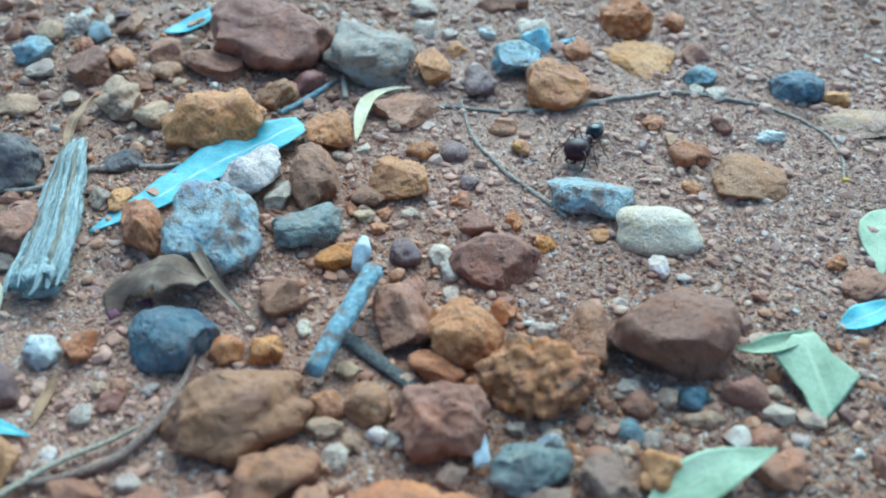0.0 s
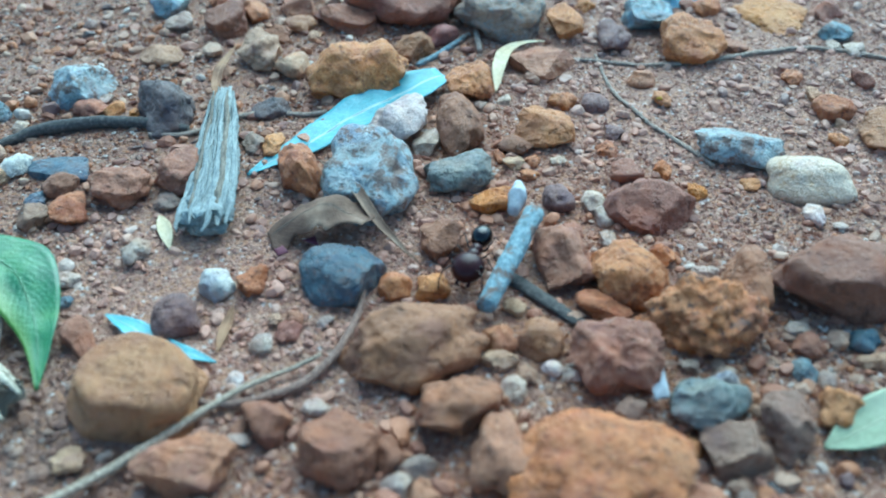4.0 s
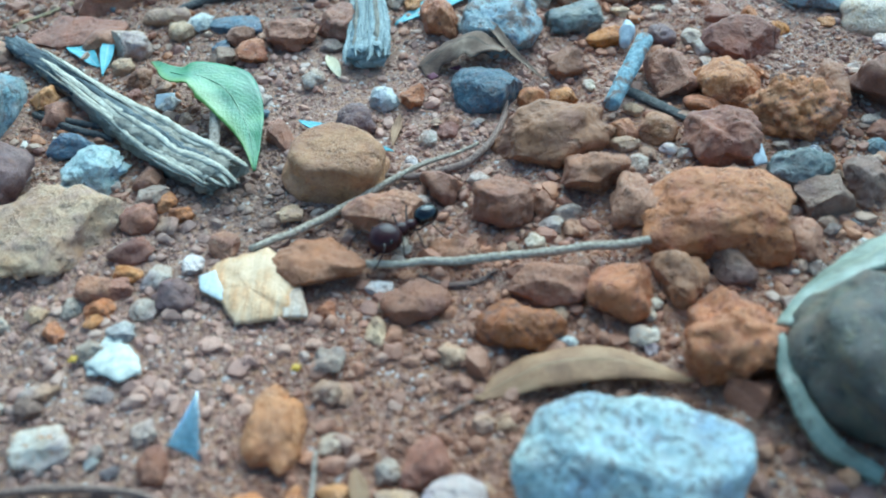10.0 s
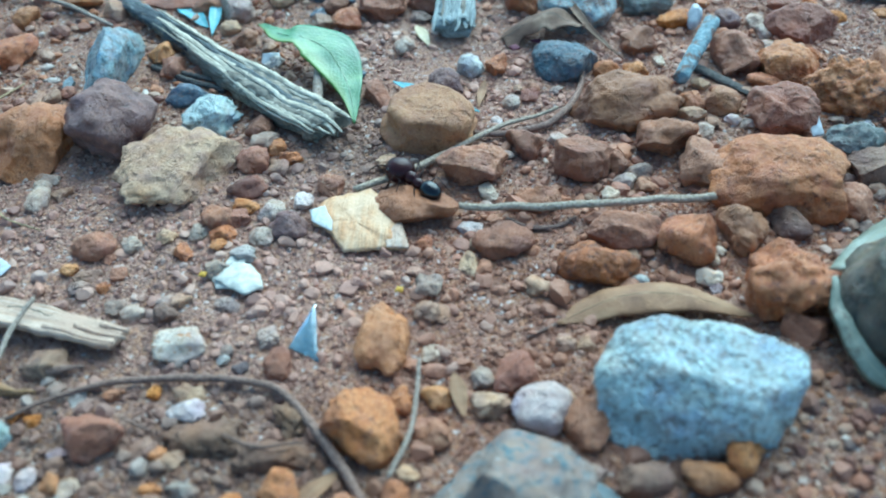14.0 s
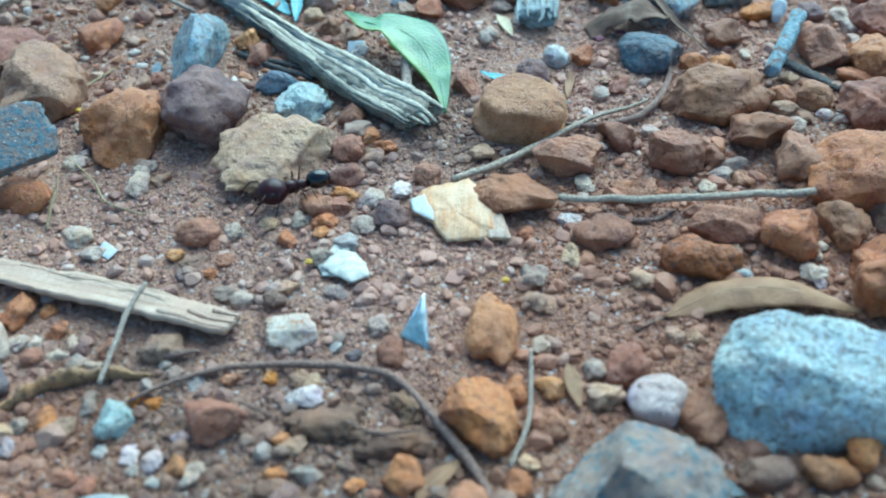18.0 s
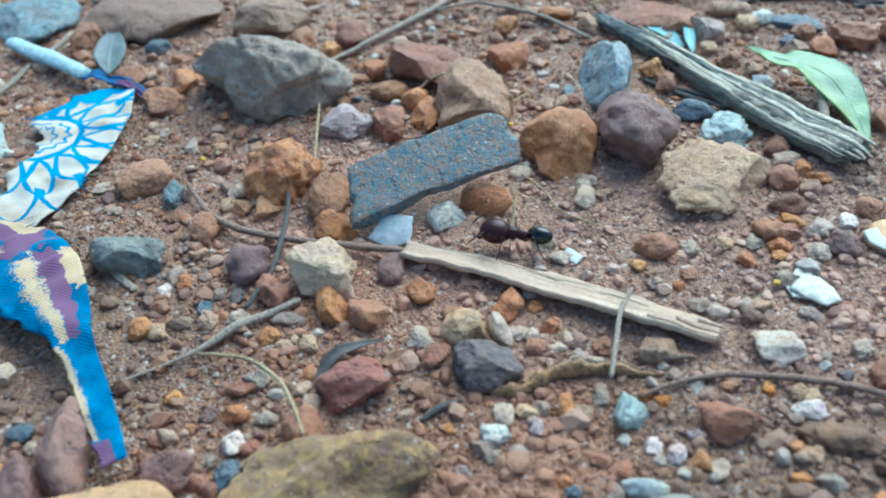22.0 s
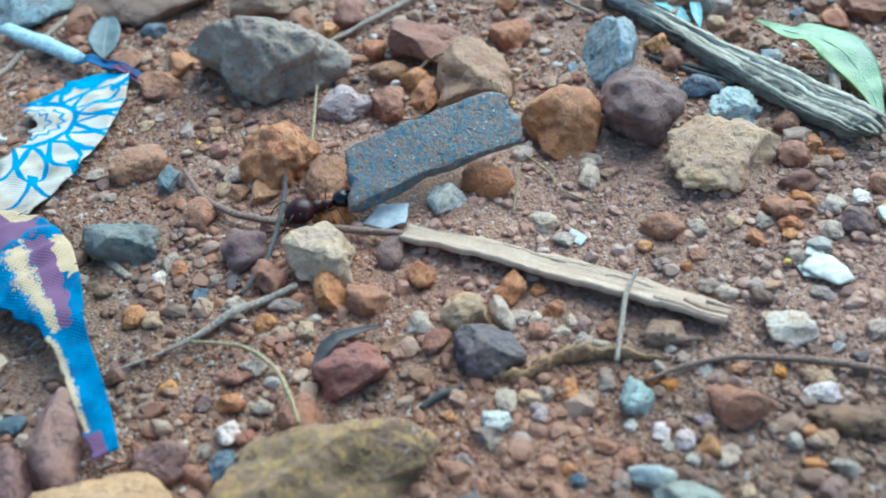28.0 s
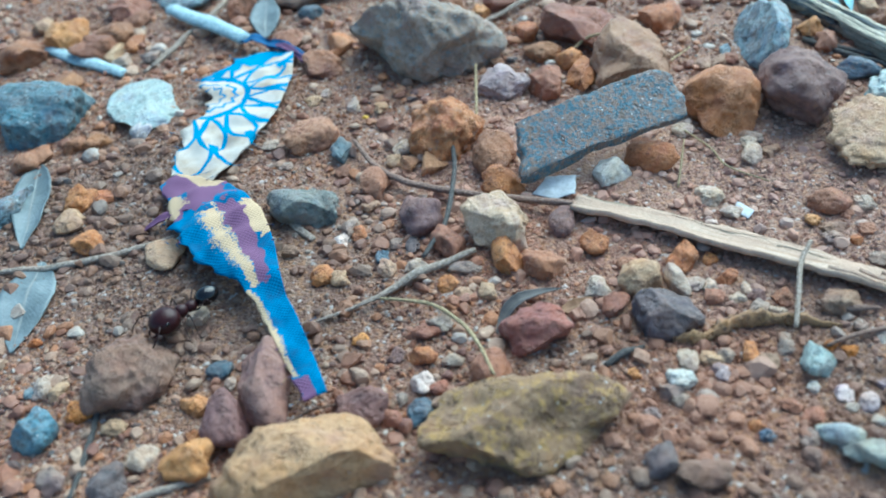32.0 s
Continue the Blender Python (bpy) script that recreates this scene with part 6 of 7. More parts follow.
stone(17.8, -59.6, 2.3, 2.2, 1.2, 3, "tan", 471)
stone(24.7, -60.7, 2.2, 2.1, 1.2, 3, "tan", 472)
stone(5.0, -57.4, 2.1, 2.3, 1.1, 3, "tan", 473)
stone(56.2, 2.1, 2.5, 3.4, 1.4, 0, "tan", 474)
stone(51.2, -15.9, 2.5, 3.8, 1.4, 1, "tan", 475)
stone(82.7, -1.9, 2.2, 3.6, 1.3, 1, "tan", 476)
stone(50.1, -24.9, 3.5, 3.6, 1.8, 2, "tanquartz", 477)
stone(70.6, -21.9, 3.4, 3.3, 1.7, 1, "tanrock", 478)
stone(73.5, -22.1, 2.9, 2.9, 1.5, 1, "tan", 479)
stone(58.0, -29.2, 3.2, 4.4, 1.7, 2, "greypebble", 480)
stone(59.6, -34.6, 6.2, 4.6, 2.5, 2, "tan", 481)
stone(70.8, -32.9, 2.2, 2.9, 1.3, 2, "tan", 482)
stone(96.1, -2.2, 2.0, 2.6, 1.2, 1, "quartz", 483)
stone(-31.8, 128.9, 5.2, 5.6, 2.2, -5, "tan", 484)
stone(18.3, 116.0, 6.8, 6.6, 2.6, -5, "redbrown", 485)
stone(23.3, 115.8, 4.1, 6.3, 2.3, -5, "rust", 486)
stone(20.3, 120.3, 2.8, 3.9, 1.5, -5, "quartz", 487)
stone(27.4, 115.0, 2.4, 3.9, 1.3, -5, "orange", 488)
stone(4.8, 110.8, 3.2, 4.6, 1.8, -5, "quartz", 489)
stone(0.4, 100.0, 11.7, 7.7, 3.2, -5, "tan", 490)
stone(5.6, 92.1, 5.6, 6.9, 2.9, -4, "tanrock", 491)
stone(9.1, 95.4, 5.1, 6.2, 2.6, -4, "crumb", 492)
stone(19.4, 89.4, 6.2, 6.8, 2.8, -4, "darkbrown", 493)
stone(41.6, 91.2, 9.4, 11.7, 4.7, -4, "redbrown", 494)
stone(57.8, 99.4, 4.6, 8.9, 2.5, -5, "rust", 495)
stone(-3.3, 76.3, 4.8, 6.3, 2.7, -4, "tan", 496)
stone(1.5, 70.1, 5.1, 6.4, 2.8, -4, "brown", 497)
stone(9.8, 60.4, 4.0, 4.9, 2.2, -4, "palepebble", 498)
stone(7.5, 66.7, 3.4, 4.1, 1.8, -4, "tan", 499)
stone(2.0, 64.6, 3.0, 4.3, 1.7, -4, "redbrown", 500)
stone(14.2, 55.4, 2.6, 4.1, 1.4, -4, "tan", 501)
stone(29.6, 56.4, 2.4, 3.3, 1.3, -4, "slate", 502)
stone(24.2, 52.2, 3.2, 5.0, 1.8, -4, "redbrown", 503)
stone(65.7, 49.4, 4.1, 5.2, 2.2, -4, "redbrown", 504)
stone(59.1, 38.7, 2.6, 3.8, 1.4, -3, "pinkquartz", 505)
stone(119.2, 70.3, 3.3, 4.7, 1.9, -4, "quartz", 506)
stone(94.3, 64.0, 2.6, 4.8, 1.4, -4, "quartz", 507)
stone(125.3, 103.5, 3.7, 4.8, 1.9, -5, "maroon", 508)
stone(122.9, 98.1, 4.4, 5.1, 2.0, -5, "rust", 509)
stone(16.5, 28.2, 3.8, 4.7, 2.1, -3, "rust", 510)
stone(13.1, 6.3, 5.2, 4.2, 2.4, -3, "redbrown", 511)
stone(16.4, -3.3, 4.1, 3.4, 2.0, -2, "palepebble", 512)
stone(80.4, 15.0, 3.8, 3.4, 1.7, -3, "quartz", 513)
stone(76.5, 14.6, 2.3, 3.1, 1.2, -3, "tan", 514)
stone(86.8, 17.9, 4.4, 4.7, 2.3, -3, "tanrust", 515)
stone(98.6, 15.7, 5.7, 4.1, 2.1, -3, "redbrown", 516)
stone(97.2, -0.3, 2.1, 2.4, 1.2, -2, "quartz", 517)
stone(94.2, -7.0, 4.6, 3.7, 2.1, -2, "quartzmix", 518)
stone(95.1, -9.4, 2.3, 2.8, 1.3, -2, "pinkgrey", 519)
stone(83.3, -7.0, 3.1, 2.6, 1.4, -2, "crumb", 520)
stone(123.4, 7.1, 3.3, 3.0, 1.6, -3, "greypebble", 521)
stone(128.2, 16.2, 2.6, 2.8, 1.5, -3, "greypebble", 522)
stone(107.0, -19.9, 7.7, 5.6, 3.5, -2, "redbrown", 523)
stone(-35.7, 45.7, 4.3, 5.5, 2.4, 4, "tan", 524)
stone(-43.2, 30.1, 2.4, 3.3, 1.3, 4, "quartz", 525)
stone(-27.5, 18.9, 2.5, 3.0, 1.4, 4, "tan", 526)
stone(-29.4, -28.8, 2.8, 3.6, 1.6, 5, "quartz", 527)
stone(-26.2, -47.3, 2.2, 2.7, 1.3, 5, "pinkgrey", 528)
stone(-30.7, -56.0, 2.5, 2.8, 1.4, 5, "greypebble", 529)
stone(-31.2, -51.6, 5.0, 3.8, 2.3, 5, "crumb", 530)
stone(19.9, -42.3, 10.9, 5.4, 2.0, 2, "clod", 531)
stone(29.2, -45.2, 9.6, 5.8, 2.3, -8, "clod", 532)
stone(31.0, -38.4, 5.5, 5.1, 2.4, 2, "clod", 533)
stone(-56.1, 5.9, 35.2, 12.8, 3.8, 37, "slab", 900, lift=6.0, tilt=(28, -4), boxy=True, cuts=3, sink=0.0, rough=0.13)

# ---- twigs, leaves and scraps ----
stick("twig", [(117.9, 135.7), (130.4, 132.5), (146.8, 131.6), (163, 135.9), (176.6, 137.8), (188.7, 134), (199, 125.9), (203.8, 118.4), (203.2, 108.4), (200.1, 99.6)], [0.85, 1.17, 0.95, 0.53], GREYTWIG, "long thin curved grey twig lying on bare soil", "twig", 1)
stick("twig", [(126.4, 137.3), (127.5, 122.6), (131.5, 109.2), (137.2, 100.8), (142.4, 91.4)], [0.63, 0.9, 0.9], GREYTWIG, "thin bent grey twig on red soil", "twig", 2)
stick("wooden_stick", [(106, 71.3), (100.3, 57.9), (96.5, 49.5)], [3.55, 3.37, 3.19], STICK, "short grey cut stick with mottled bark", "stick", 3, flat=0.9, ends=(5.0, 3.0))
stick("dead_bud", [(104.4, 83.2), (104.1, 80.4), (103, 76.9)], [1.56, 3.51, 1.95], PALE, "pale blue-white dead bud leaning on the soil", "bud", 4, ends=(3.0, 1.0))
stick("splinter", [(100.8, 60.9), (105.5, 55.4), (111.4, 48.6)], [2.92, 2.75, 2.23], DARKTWIG, "dark broken splinter of wood among stones", "splinter", 5, flat=0.5)
splintered("weathered_wood", [(45.1, 121.4), (47.5, 98.7), (48.8, 83.2), (48.6, 70.4)], [4.36, 7.19, 9.15, 10.46], GREYWOOD, (GREYWOOD, GREYWOOD, GREYWOOD, LOGCORE, GREYWOOD, GREYWOOD) * 2, "weathered grey splinter of wood with fibrous end", "wood", 6, lift=1.0, flat=0.45)
stick("twig", [(98.2, 148.1), (91.9, 139.6), (86, 133.2)], [1.22, 1.43, 1.22], STICK, "short blue-grey twig on red gravel", "twig", 7)
stick("twig", [(99.9, 149.4), (100.2, 144.5), (100.5, 139.2)], [1.24, 1.45, 1.35], GREYTWIG, "tiny tan twig stub on gravel", "twig", 8)
leaf("dry_leaf", [(102.8, 120.4), (104.1, 129.2), (106.4, 136.1), (110.5, 140.1), (115.4, 141.6)], 3.2, DRYLEAF, "narrow pale straw-coloured dry leaf", 9, lifts=(0.5, 3.0, 2.0), curl=0.3)
leaf("leaf", [(54, 90.9), (63.1, 98.9), (71.4, 109), (80.9, 116.8), (91.7, 124.6)], 12.0, BLUELEAF, "long pale blue-green leaf partly under stones", 10, lifts=(0.6, 1.2, 3.0), curl=0.1, shape=(0.2, 1.4, 2.4, 3.1, 3.7, 4.0, 3.6, 1.8))
leaf("leaf", [(44.9, 115.1), (43.2, 123.9), (43.7, 131.5), (45.4, 139.3)], 2.2, DEADLEAF, "narrow tan curled dry leaf", 11, lifts=(2.0, 3.0, 3.0), curl=0.3)
leaf("leaf", [(54.3, 176), (61, 179.8), (68.8, 188.3)], 6.5, BLUELEAF, "small blue-green leaf scrap on gravel", 12, lifts=(0.6, 2.0))
leaf("dead_leaf", [(60.2, 72.4), (65.4, 74), (71.3, 73.8), (77.7, 71.0)], 9.0, BARKLEAF, "curled grey-brown dead leaf bent over a stone", 13, lifts=(0.8, 6.0, 5.5), curl=-0.3, wave=1.6, ragged=0.6, shape=(2.2, 3.3, 2.9, 3.9, 3.3, 3.7, 2.5, 1.9))
leaf("dead_leaf", [(67.9, 89.4), (74.3, 80.2), (79.8, 71.6), (86.6, 64.6)], 2.2, BARKLEAF, "narrow curled dark brown dead leaf", 14, lifts=(5.0, 6.0, 4.0, 0.5), curl=0.5)
stick("twig", [(77.4, 58.5), (76.3, 50.6), (73.5, 43.1), (67.8, 36.8), (59.6, 33.8), (53.7, 34.8)], [0.92, 1.46, 1.53, 1.07], TWIG, "curved reddish-brown twig lying among stones", "twig", 15, lift=0.6)
stick("twig", [(71.5, 43.2), (62.4, 37.5), (55.4, 31.9), (44.5, 21.9), (33.6, 13.8)], [0.6, 1.06, 1.44, 1.28], STALK, "long straight pale grey stalk among stones", "twig", 16, lift=1.2)
leaf("leaf", [(162.4, 52.4), (165.7, 51.1), (171.3, 52.6), (176.5, 55.6)], 3.7, PALEGREEN, "rolled edge of a pale green leaf", 17, lifts=(2.5, 3.0, 2.5), curl=0.6)
leaf("leaf", [(182.5, 58.4), (187.4, 60.1), (194.8, 63.7)], 5.2, BLUELEAF, "small blue-green leaf scrap on bare soil", 18, lifts=(0.5, 1.5))
leaf("leaf", [(206, 91.1), (199.4, 82.5), (195.5, 71.1)], 6.9, PALEGREEN, "pale green leaf on bare soil", 19)
leaf("leaf", [(141.1, 23.7), (146.5, 25.3), (153.4, 27.9), (160.9, 29.7)], 7.4, PALEGREEN, "pale green leaf with a blue sheen", 20, lifts=(1.0, 4.0, 5.0))
leaf("green_leaf", [(4.5, 71.8), (11.4, 62.5), (17.3, 61.1), (22.6, 57.8), (27.1, 50.2), (29.2, 44.1), (30.5, 37.5)], 13.4, GREEN, "fresh green leaf leaning on a weathered log", 21, lifts=(4.0, 6.0, 7.0, 6.0, 4.0, 2.0, 0.5), curl=0.1, wave=0.4, shape=(0.2, 0.8, 2.3, 3.9, 2.8, 1.2, 0.1))
splintered("weathered_log", [(-32.1, 88.6), (-15.9, 72.7), (-0.9, 57.3), (13.8, 42.5), (23.8, 34.5), (29.1, 30.3)], [4.22, 5.11, 6.22, 7.99, 10.66, 9.99], LOGCORE, (PALEWOOD,) * 5 + (LOGWOOD,) + (PALEWOOD,) * 5, "weathered charred log with splintered pale end", "log", 22, lift=0.8, flat=0.52, first=0.12, charred=True)
stick("twig", [(22.4, 39.7), (21.7, 47), (21, 54.8)], [2.19, 2.19, 2.02], GREYTWIG, "short grey twig stub under a green leaf", "twig", 23, ends=(0.0, 3.0))
stick("twig", [(-37.5, 118.4), (-26.4, 113.7), (-13.1, 104.8)], [1.38, 1.73, 1.38], STICK, "short blue-grey twig on gravel", "twig", 24)
stick("twig", [(-35.8, 98.9), (-30, 104.5), (-24.6, 110.1)], [0.79, 0.9, 0.68], STRAW, "thin straw stalk on gravel", "stalk", 25)
stick("twig", [(1.5, 101.2), (8.5, 107.4), (18.6, 109.9), (32, 108.8), (40, 107.1)], [1.72, 2.8, 2.58, 1.94], DARKTWIG, "dark grey weathered twig on red soil", "twig", 26)
stick("twig", [(32.4, 105.5), (40.1, 106), (50.1, 112.5), (67.3, 113.9)], [1.06, 1.27, 1.06], GREYTWIG, "thin grey twig under a wood splinter", "twig", 27)
stick("twig", [(-17.1, 60.3), (-8, 55.9), (1.6, 52.8)], [1.09, 1.27, 0.91], DARKTWIG, "thin dark twig under a log", "twig", 28)
stick("reed_stalk", [(52.9, 9.6), (63.1, 9.1), (78.3, 9.2), (91.2, 10.7), (101.5, 12.4)], [1.22, 1.42, 1.35, 1.49], STALK, "smooth straight grey stalk resting on stones", "stalk", 29, lift=2.2)
leaf("leaf", [(36.9, 52.8), (41.4, 50), (45.8, 46.5), (55.7, 42.8)], 4.4, BLUELEAF, "narrow blue-green leaf on the soil", 30, lifts=(1.5, 0.8, 0.8))
leaf("dry_leaf", [(56.4, 55.6), (55.8, 50.5), (55.3, 45)], 1.9, DEADLEAF, "small tan-brown leaf scrap", 31)
leaf("dead_leaf", [(39.6, 79.9), (41.7, 74.9), (43.5, 69.8)], 2.6, DRYLEAF, "small tan leaf scrap on red soil", 32)
leaf("leaf_scrap", [(-20.3, 91.4), (-15.4, 85.1), (-9.2, 77.8)], 4.7, BLUELEAF, "blue-white leaf scrap on the soil", 33)
leaf("leaf_scrap", [(-9.4, 89.9), (-8.5, 82.8), (-7, 72.7)], 2.9, BLUELEAF, "narrow blue-green leaf scrap", 35, lifts=(2.5, 1.0))
leaf("dead_leaf", [(69.4, -17.7), (75.4, -14.6), (82.9, -13.1), (91, -13.7), (99.9, -16.1)], 7.4, DEADLEAF, "large brown dead leaf arched over the soil", 36, lifts=(0.5, 2.5, 3.0, 1.0), curl=-0.2, wave=0.6)
stick("leaf_stalk", [(64.7, -20.3), (68, -18.4), (70.5, -16.9)], [0.47, 0.53, 0.59], TWIG, "thin brown leaf stalk on red soil", "stalk", 37)
stick("twig", [(61.3, 8.7), (64.7, 6.2), (69.8, 6), (73.6, 8.7)], [0.66, 1.05, 0.92, 0.53], TWIG, "short curved brown twig under a stalk", "twig", 38)
wood_strip("wood_strip", [(-56.7, -12.3), (-42.7, -13.7), (-29, -16.2), (-15.2, -19.4), (-4.9, -22.9), (1.5, -24.2)], 6.9, BARK, "long tan strip of dry split wood on red soil", 39, lifts=(2.2, 2.2), curl=0.12, wave=0.6, ragged=0.25, thick=1.3, roll=0.3, shape=(2.6, 3.3, 3.7, 3.9, 3.6, 3.2))
stick("twig", [(-10.2, -40.1), (-2.2, -34.7), (7.8, -31.7), (21.3, -31.9), (29.5, -34.4), (37.5, -44.2), (43.1, -52.9), (48, -63.2)], [0.6, 1.0, 1.2, 1.07, 1.6, 1.34, 1.2], TWIG, "long curved grey-brown twig on the soil", "twig", 40, lift=0.8)
stick("root", [(-33.7, -42.9), (-28.5, -41.4), (-23.7, -36.7), (-15.8, -34.6), (-7.9, -34.6)], [1.25, 2.32, 1.78, 2.94, 2.41, 3.12, 2.14, 2.49, 1.34, 0.71], ROOT, "knobbly yellow-brown root on the soil", "root", 41, ridge=0.3, knob=0.45)
stick("stalk", [(-15, -37.9), (-15, -30.6), (-15, -23.2), (-13.7, -17.9)], [0.79, 0.87, 0.94, 0.79], GREYTWIG, "thin grey stalk lying over a wood strip", "stalk", 42, lift=2.0, ends=(0.0, 2.0))
stick("twig", [(48.4, -26.4), (48.5, -34.2), (48.1, -40.8), (45.8, -48.6)], [0.57, 0.7, 0.76, 0.7], GREYTWIG, "thin bent grey twig between stones", "twig", 43, lift=1.0)
leaf("dead_leaf", [(33.3, -54.6), (35.9, -51.2), (39.5, -46.7)], 2.7, DEADLEAF, "narrow grey-brown dead leaf scrap", 44)
stick("twig", [(33.2, -54.6), (35, -58.2), (37.9, -63.2)], [0.83, 1.07, 0.95], GREYTWIG, "short grey twig on gravel", "twig", 45)
leaf("leaf_scrap", [(53.8, -29.7), (54.7, -33.3), (55.6, -37.3)], 2.5, DEADLEAF, "small brown translucent dry leaf scrap", 46, lifts=(2.0, 1.0))
leaf("leaf", [(70.3, -48.6), (73.6, -49.4), (77.1, -50.1)], 3.1, GREYLEAF, "grey leaf scrap between stones", 47)
stick("twig", [(-107.9, 1.1), (-97.7, -8.3), (-86.5, -12.4), (-70, -13.2), (-56.6, -12.7)], [0.88, 1.41, 1.41, 1.41], TWIG, "purple-brown curved twig on gravel", "twig", 48, lift=1.5)
stick("twig", [(-87.3, 6.1), (-82.8, -5.4), (-79.2, -22.3), (-80, -33.7)], [0.92, 1.01, 1.01, 0.84], DARKTWIG, "thin dark bent twig over gravel", "twig", 49, lift=2.2)
stick("stalk", [(-96.4, -54), (-85.9, -44.7), (-79.5, -36.9), (-71.5, -28.8)], [0.47, 0.79, 1.73, 1.1], GREYTWIG, "pale split grey stalk on gravel", "stalk", 50, lift=0.8)
stick("grass_stem", [(-84.4, -44.8), (-75.2, -45), (-67.7, -49), (-62.8, -54.6), (-59.1, -60)], [0.63, 0.72, 0.72, 0.54], STRAW, "curled straw-coloured grass stem", "stem", 51, lift=1.5, ends=(0.0, 2.0))
leaf("dead_leaf", [(-62.3, -47.9), (-61.1, -42.5), (-57, -37.8), (-53.7, -35.4)], 2.5, BLACKLEAF, "narrow curled blackish dead leaf", 52, lifts=(0.6, 2.5, 1.5), curl=0.5)
leaf("dead_leaf", [(-53.1, -40.2), (-50.1, -38.6), (-48.1, -36.7)], 3.2, DEADLEAF, "crumpled brown dead leaf scrap", 53, wave=1.0)
stick("twig", [(-95.8, 55.9), (-86.4, 70.8), (-76.7, 87.2), (-71.6, 100)], [1.11, 1.6, 1.6], GREYTWIG, "straight thin grey twig beside a grey rock", "twig", 54, lift=1.0)
stick("twig", [(-75, 86.6), (-65.3, 92.4), (-54.3, 90.7), (-32.3, 77.5)], [0.86, 1.11, 0.99], GREYTWIG, "thin arched grey stalk on gravel", "twig", 55, lift=1.5)
stick("stalk", [(-89.6, 33.7), (-86.1, 22.1), (-82.9, 11.5)], [0.5, 0.6, 0.5], STRAW, "fine dry grass stem standing among stones", "stem", 56, lift=3.0)
stick("black_scrap", [(-43.2, -51), (-41.2, -48.6), (-38, -45.3)], [1.03, 1.46, 0.69], DARKTWIG, "small black charred scrap of wood", "charcoal", 57)
stick("stick", [(-183.7, 52.6), (-170, 46.3), (-153.8, 39.4)], [4.2, 5.2, 4.4], BLEACHED, "pale blue-grey split stick on gravel", "stick", 58, flat=0.5, lift=2.0)
stick("twig", [(-209.5, 30.2), (-195.4, 26), (-180.4, 22.2)], [3.6, 4.2, 3.4], BLEACHED, "pale blue-white stick on gravel", "stick", 59, flat=0.5)
leaf("leaf", [(-150.8, 44.5), (-154.8, 53.1), (-159.5, 64.7)], 8.3, GREYLEAF, "dark grey-green leaf standing on gravel", 60, lifts=(0.5, 3.0))
stick("twig", [(-176, 24.3), (-174.5, 36.1), (-172.3, 47.6)], [0.98, 1.22, 1.22], GREYTWIG, "thin grey-brown twig on gravel", "twig", 61)
stick("twig", [(-175.4, 26.9), (-173.3, 41.6), (-172.2, 63.2)], [1.25, 1.63, 1.5], GREYTWIG, "thin grey-brown twig on gravel", "twig", 62)
stick("twig", [(-164.3, -53.3), (-151.8, -48.2), (-142.2, -42.9), (-131.9, -34.4)], [1.1, 1.38, 1.38, 1.01], GREYTWIG, "long straight grey-brown twig on soil", "twig", 63)
leaf("leaf", [(-155.8, -47.3), (-151.9, -57.3), (-146, -70.2)], 10.7, GREYLEAF, "blue-grey dry leaf flat on the soil", 64, curl=0.05)
leaf("dead_leaf", [(-177.9, -17.5), (-171.3, -28.7), (-162.3, -45.1)], 8.2, GREYLEAF, "grey-brown curled dead leaf", 65, curl=0.3)
stick("twig", [(-116.2, -95.3), (-119.4, -85.2), (-123.8, -74)], [0.91, 1.07, 0.91], DARKTWIG, "thin dark twig on the soil", "twig", 66)
stick("twig", [(-97.1, -85.6), (-102, -89.6), (-107.3, -93.1)], [1.07, 1.21, 0.99], GREYTWIG, "thin grey twig behind a large stone", "twig", 67)
stick("twig", [(-17.5, 59.5), (-9.7, 54.5), (1.3, 49.3)], [1.27, 1.49, 1.27], DARKTWIG, "thin dark twig beside a purple stone", "twig", 68)
stick("twig", [(-112.8, -24.8), (-108.2, -28.1), (-104.1, -30.3)], [1.59, 1.94, 1.41], GREYTWIG, "short brown wood splinter on soil", "splinter", 69, flat=0.5)
stick("grass_stem", [(-48.8, 35), (-46.2, 42.1), (-42.3, 49.6)], [0.5, 0.62, 0.37], STRAW, "short dry straw on gravel", "stem", 70, lift=2.0)
stick("grass_stem", [(-38.2, -1.3), (-38.4, 4.4), (-38.6, 9)], [0.43, 0.53, 0.32], STRAW, "short dry straw on gravel", "stem", 71, ends=(0.3, 4.0))
stick("rootlet", [(-89.4, -74.6), (-86.6, -70.4), (-81.3, -67.8)], [0.44, 0.52, 0.26], TWIG, "fine brown rootlet on the soil", "rootlet", 72, lift=0.8)
stick("rootlet", [(-12, -30), (-7.7, -30.9), (-2.2, -29.6)], [1.08, 1.53, 0.63], TWIG, "flat brown rootlet on the soil", "rootlet", 73, lift=0.6)
stick("rootlet", [(6.4, -39.2), (9.2, -40.4), (12.5, -41.7)], [0.44, 0.52, 0.26], TWIG, "fine brown rootlet on the soil", "rootlet", 74, lift=0.8)
stick("grass_stem", [(-69.2, 45.8), (-66.3, 48.5), (-61.1, 49.3)], [0.7, 0.7, 0.42], STRAW, "short dry straw leaning on a stone", "stem", 75, ends=(2.0, 6.0))
stick("grass_stem", [(-40.6, 18.2), (-33.7, 11.4), (-29.3, 5.9), (-21.5, 2.8)], [0.43, 0.43, 0.33], STRAW, "fine bent straw on the soil", "stem", 76, lift=1.0)
stick("rootlet", [(22.5, -43.1), (27.3, -44.9), (33.6, -44)], [0.39, 0.55, 0.31], TWIG, "fine brown rootlet on a clod", "rootlet", 77, lift=2.5)
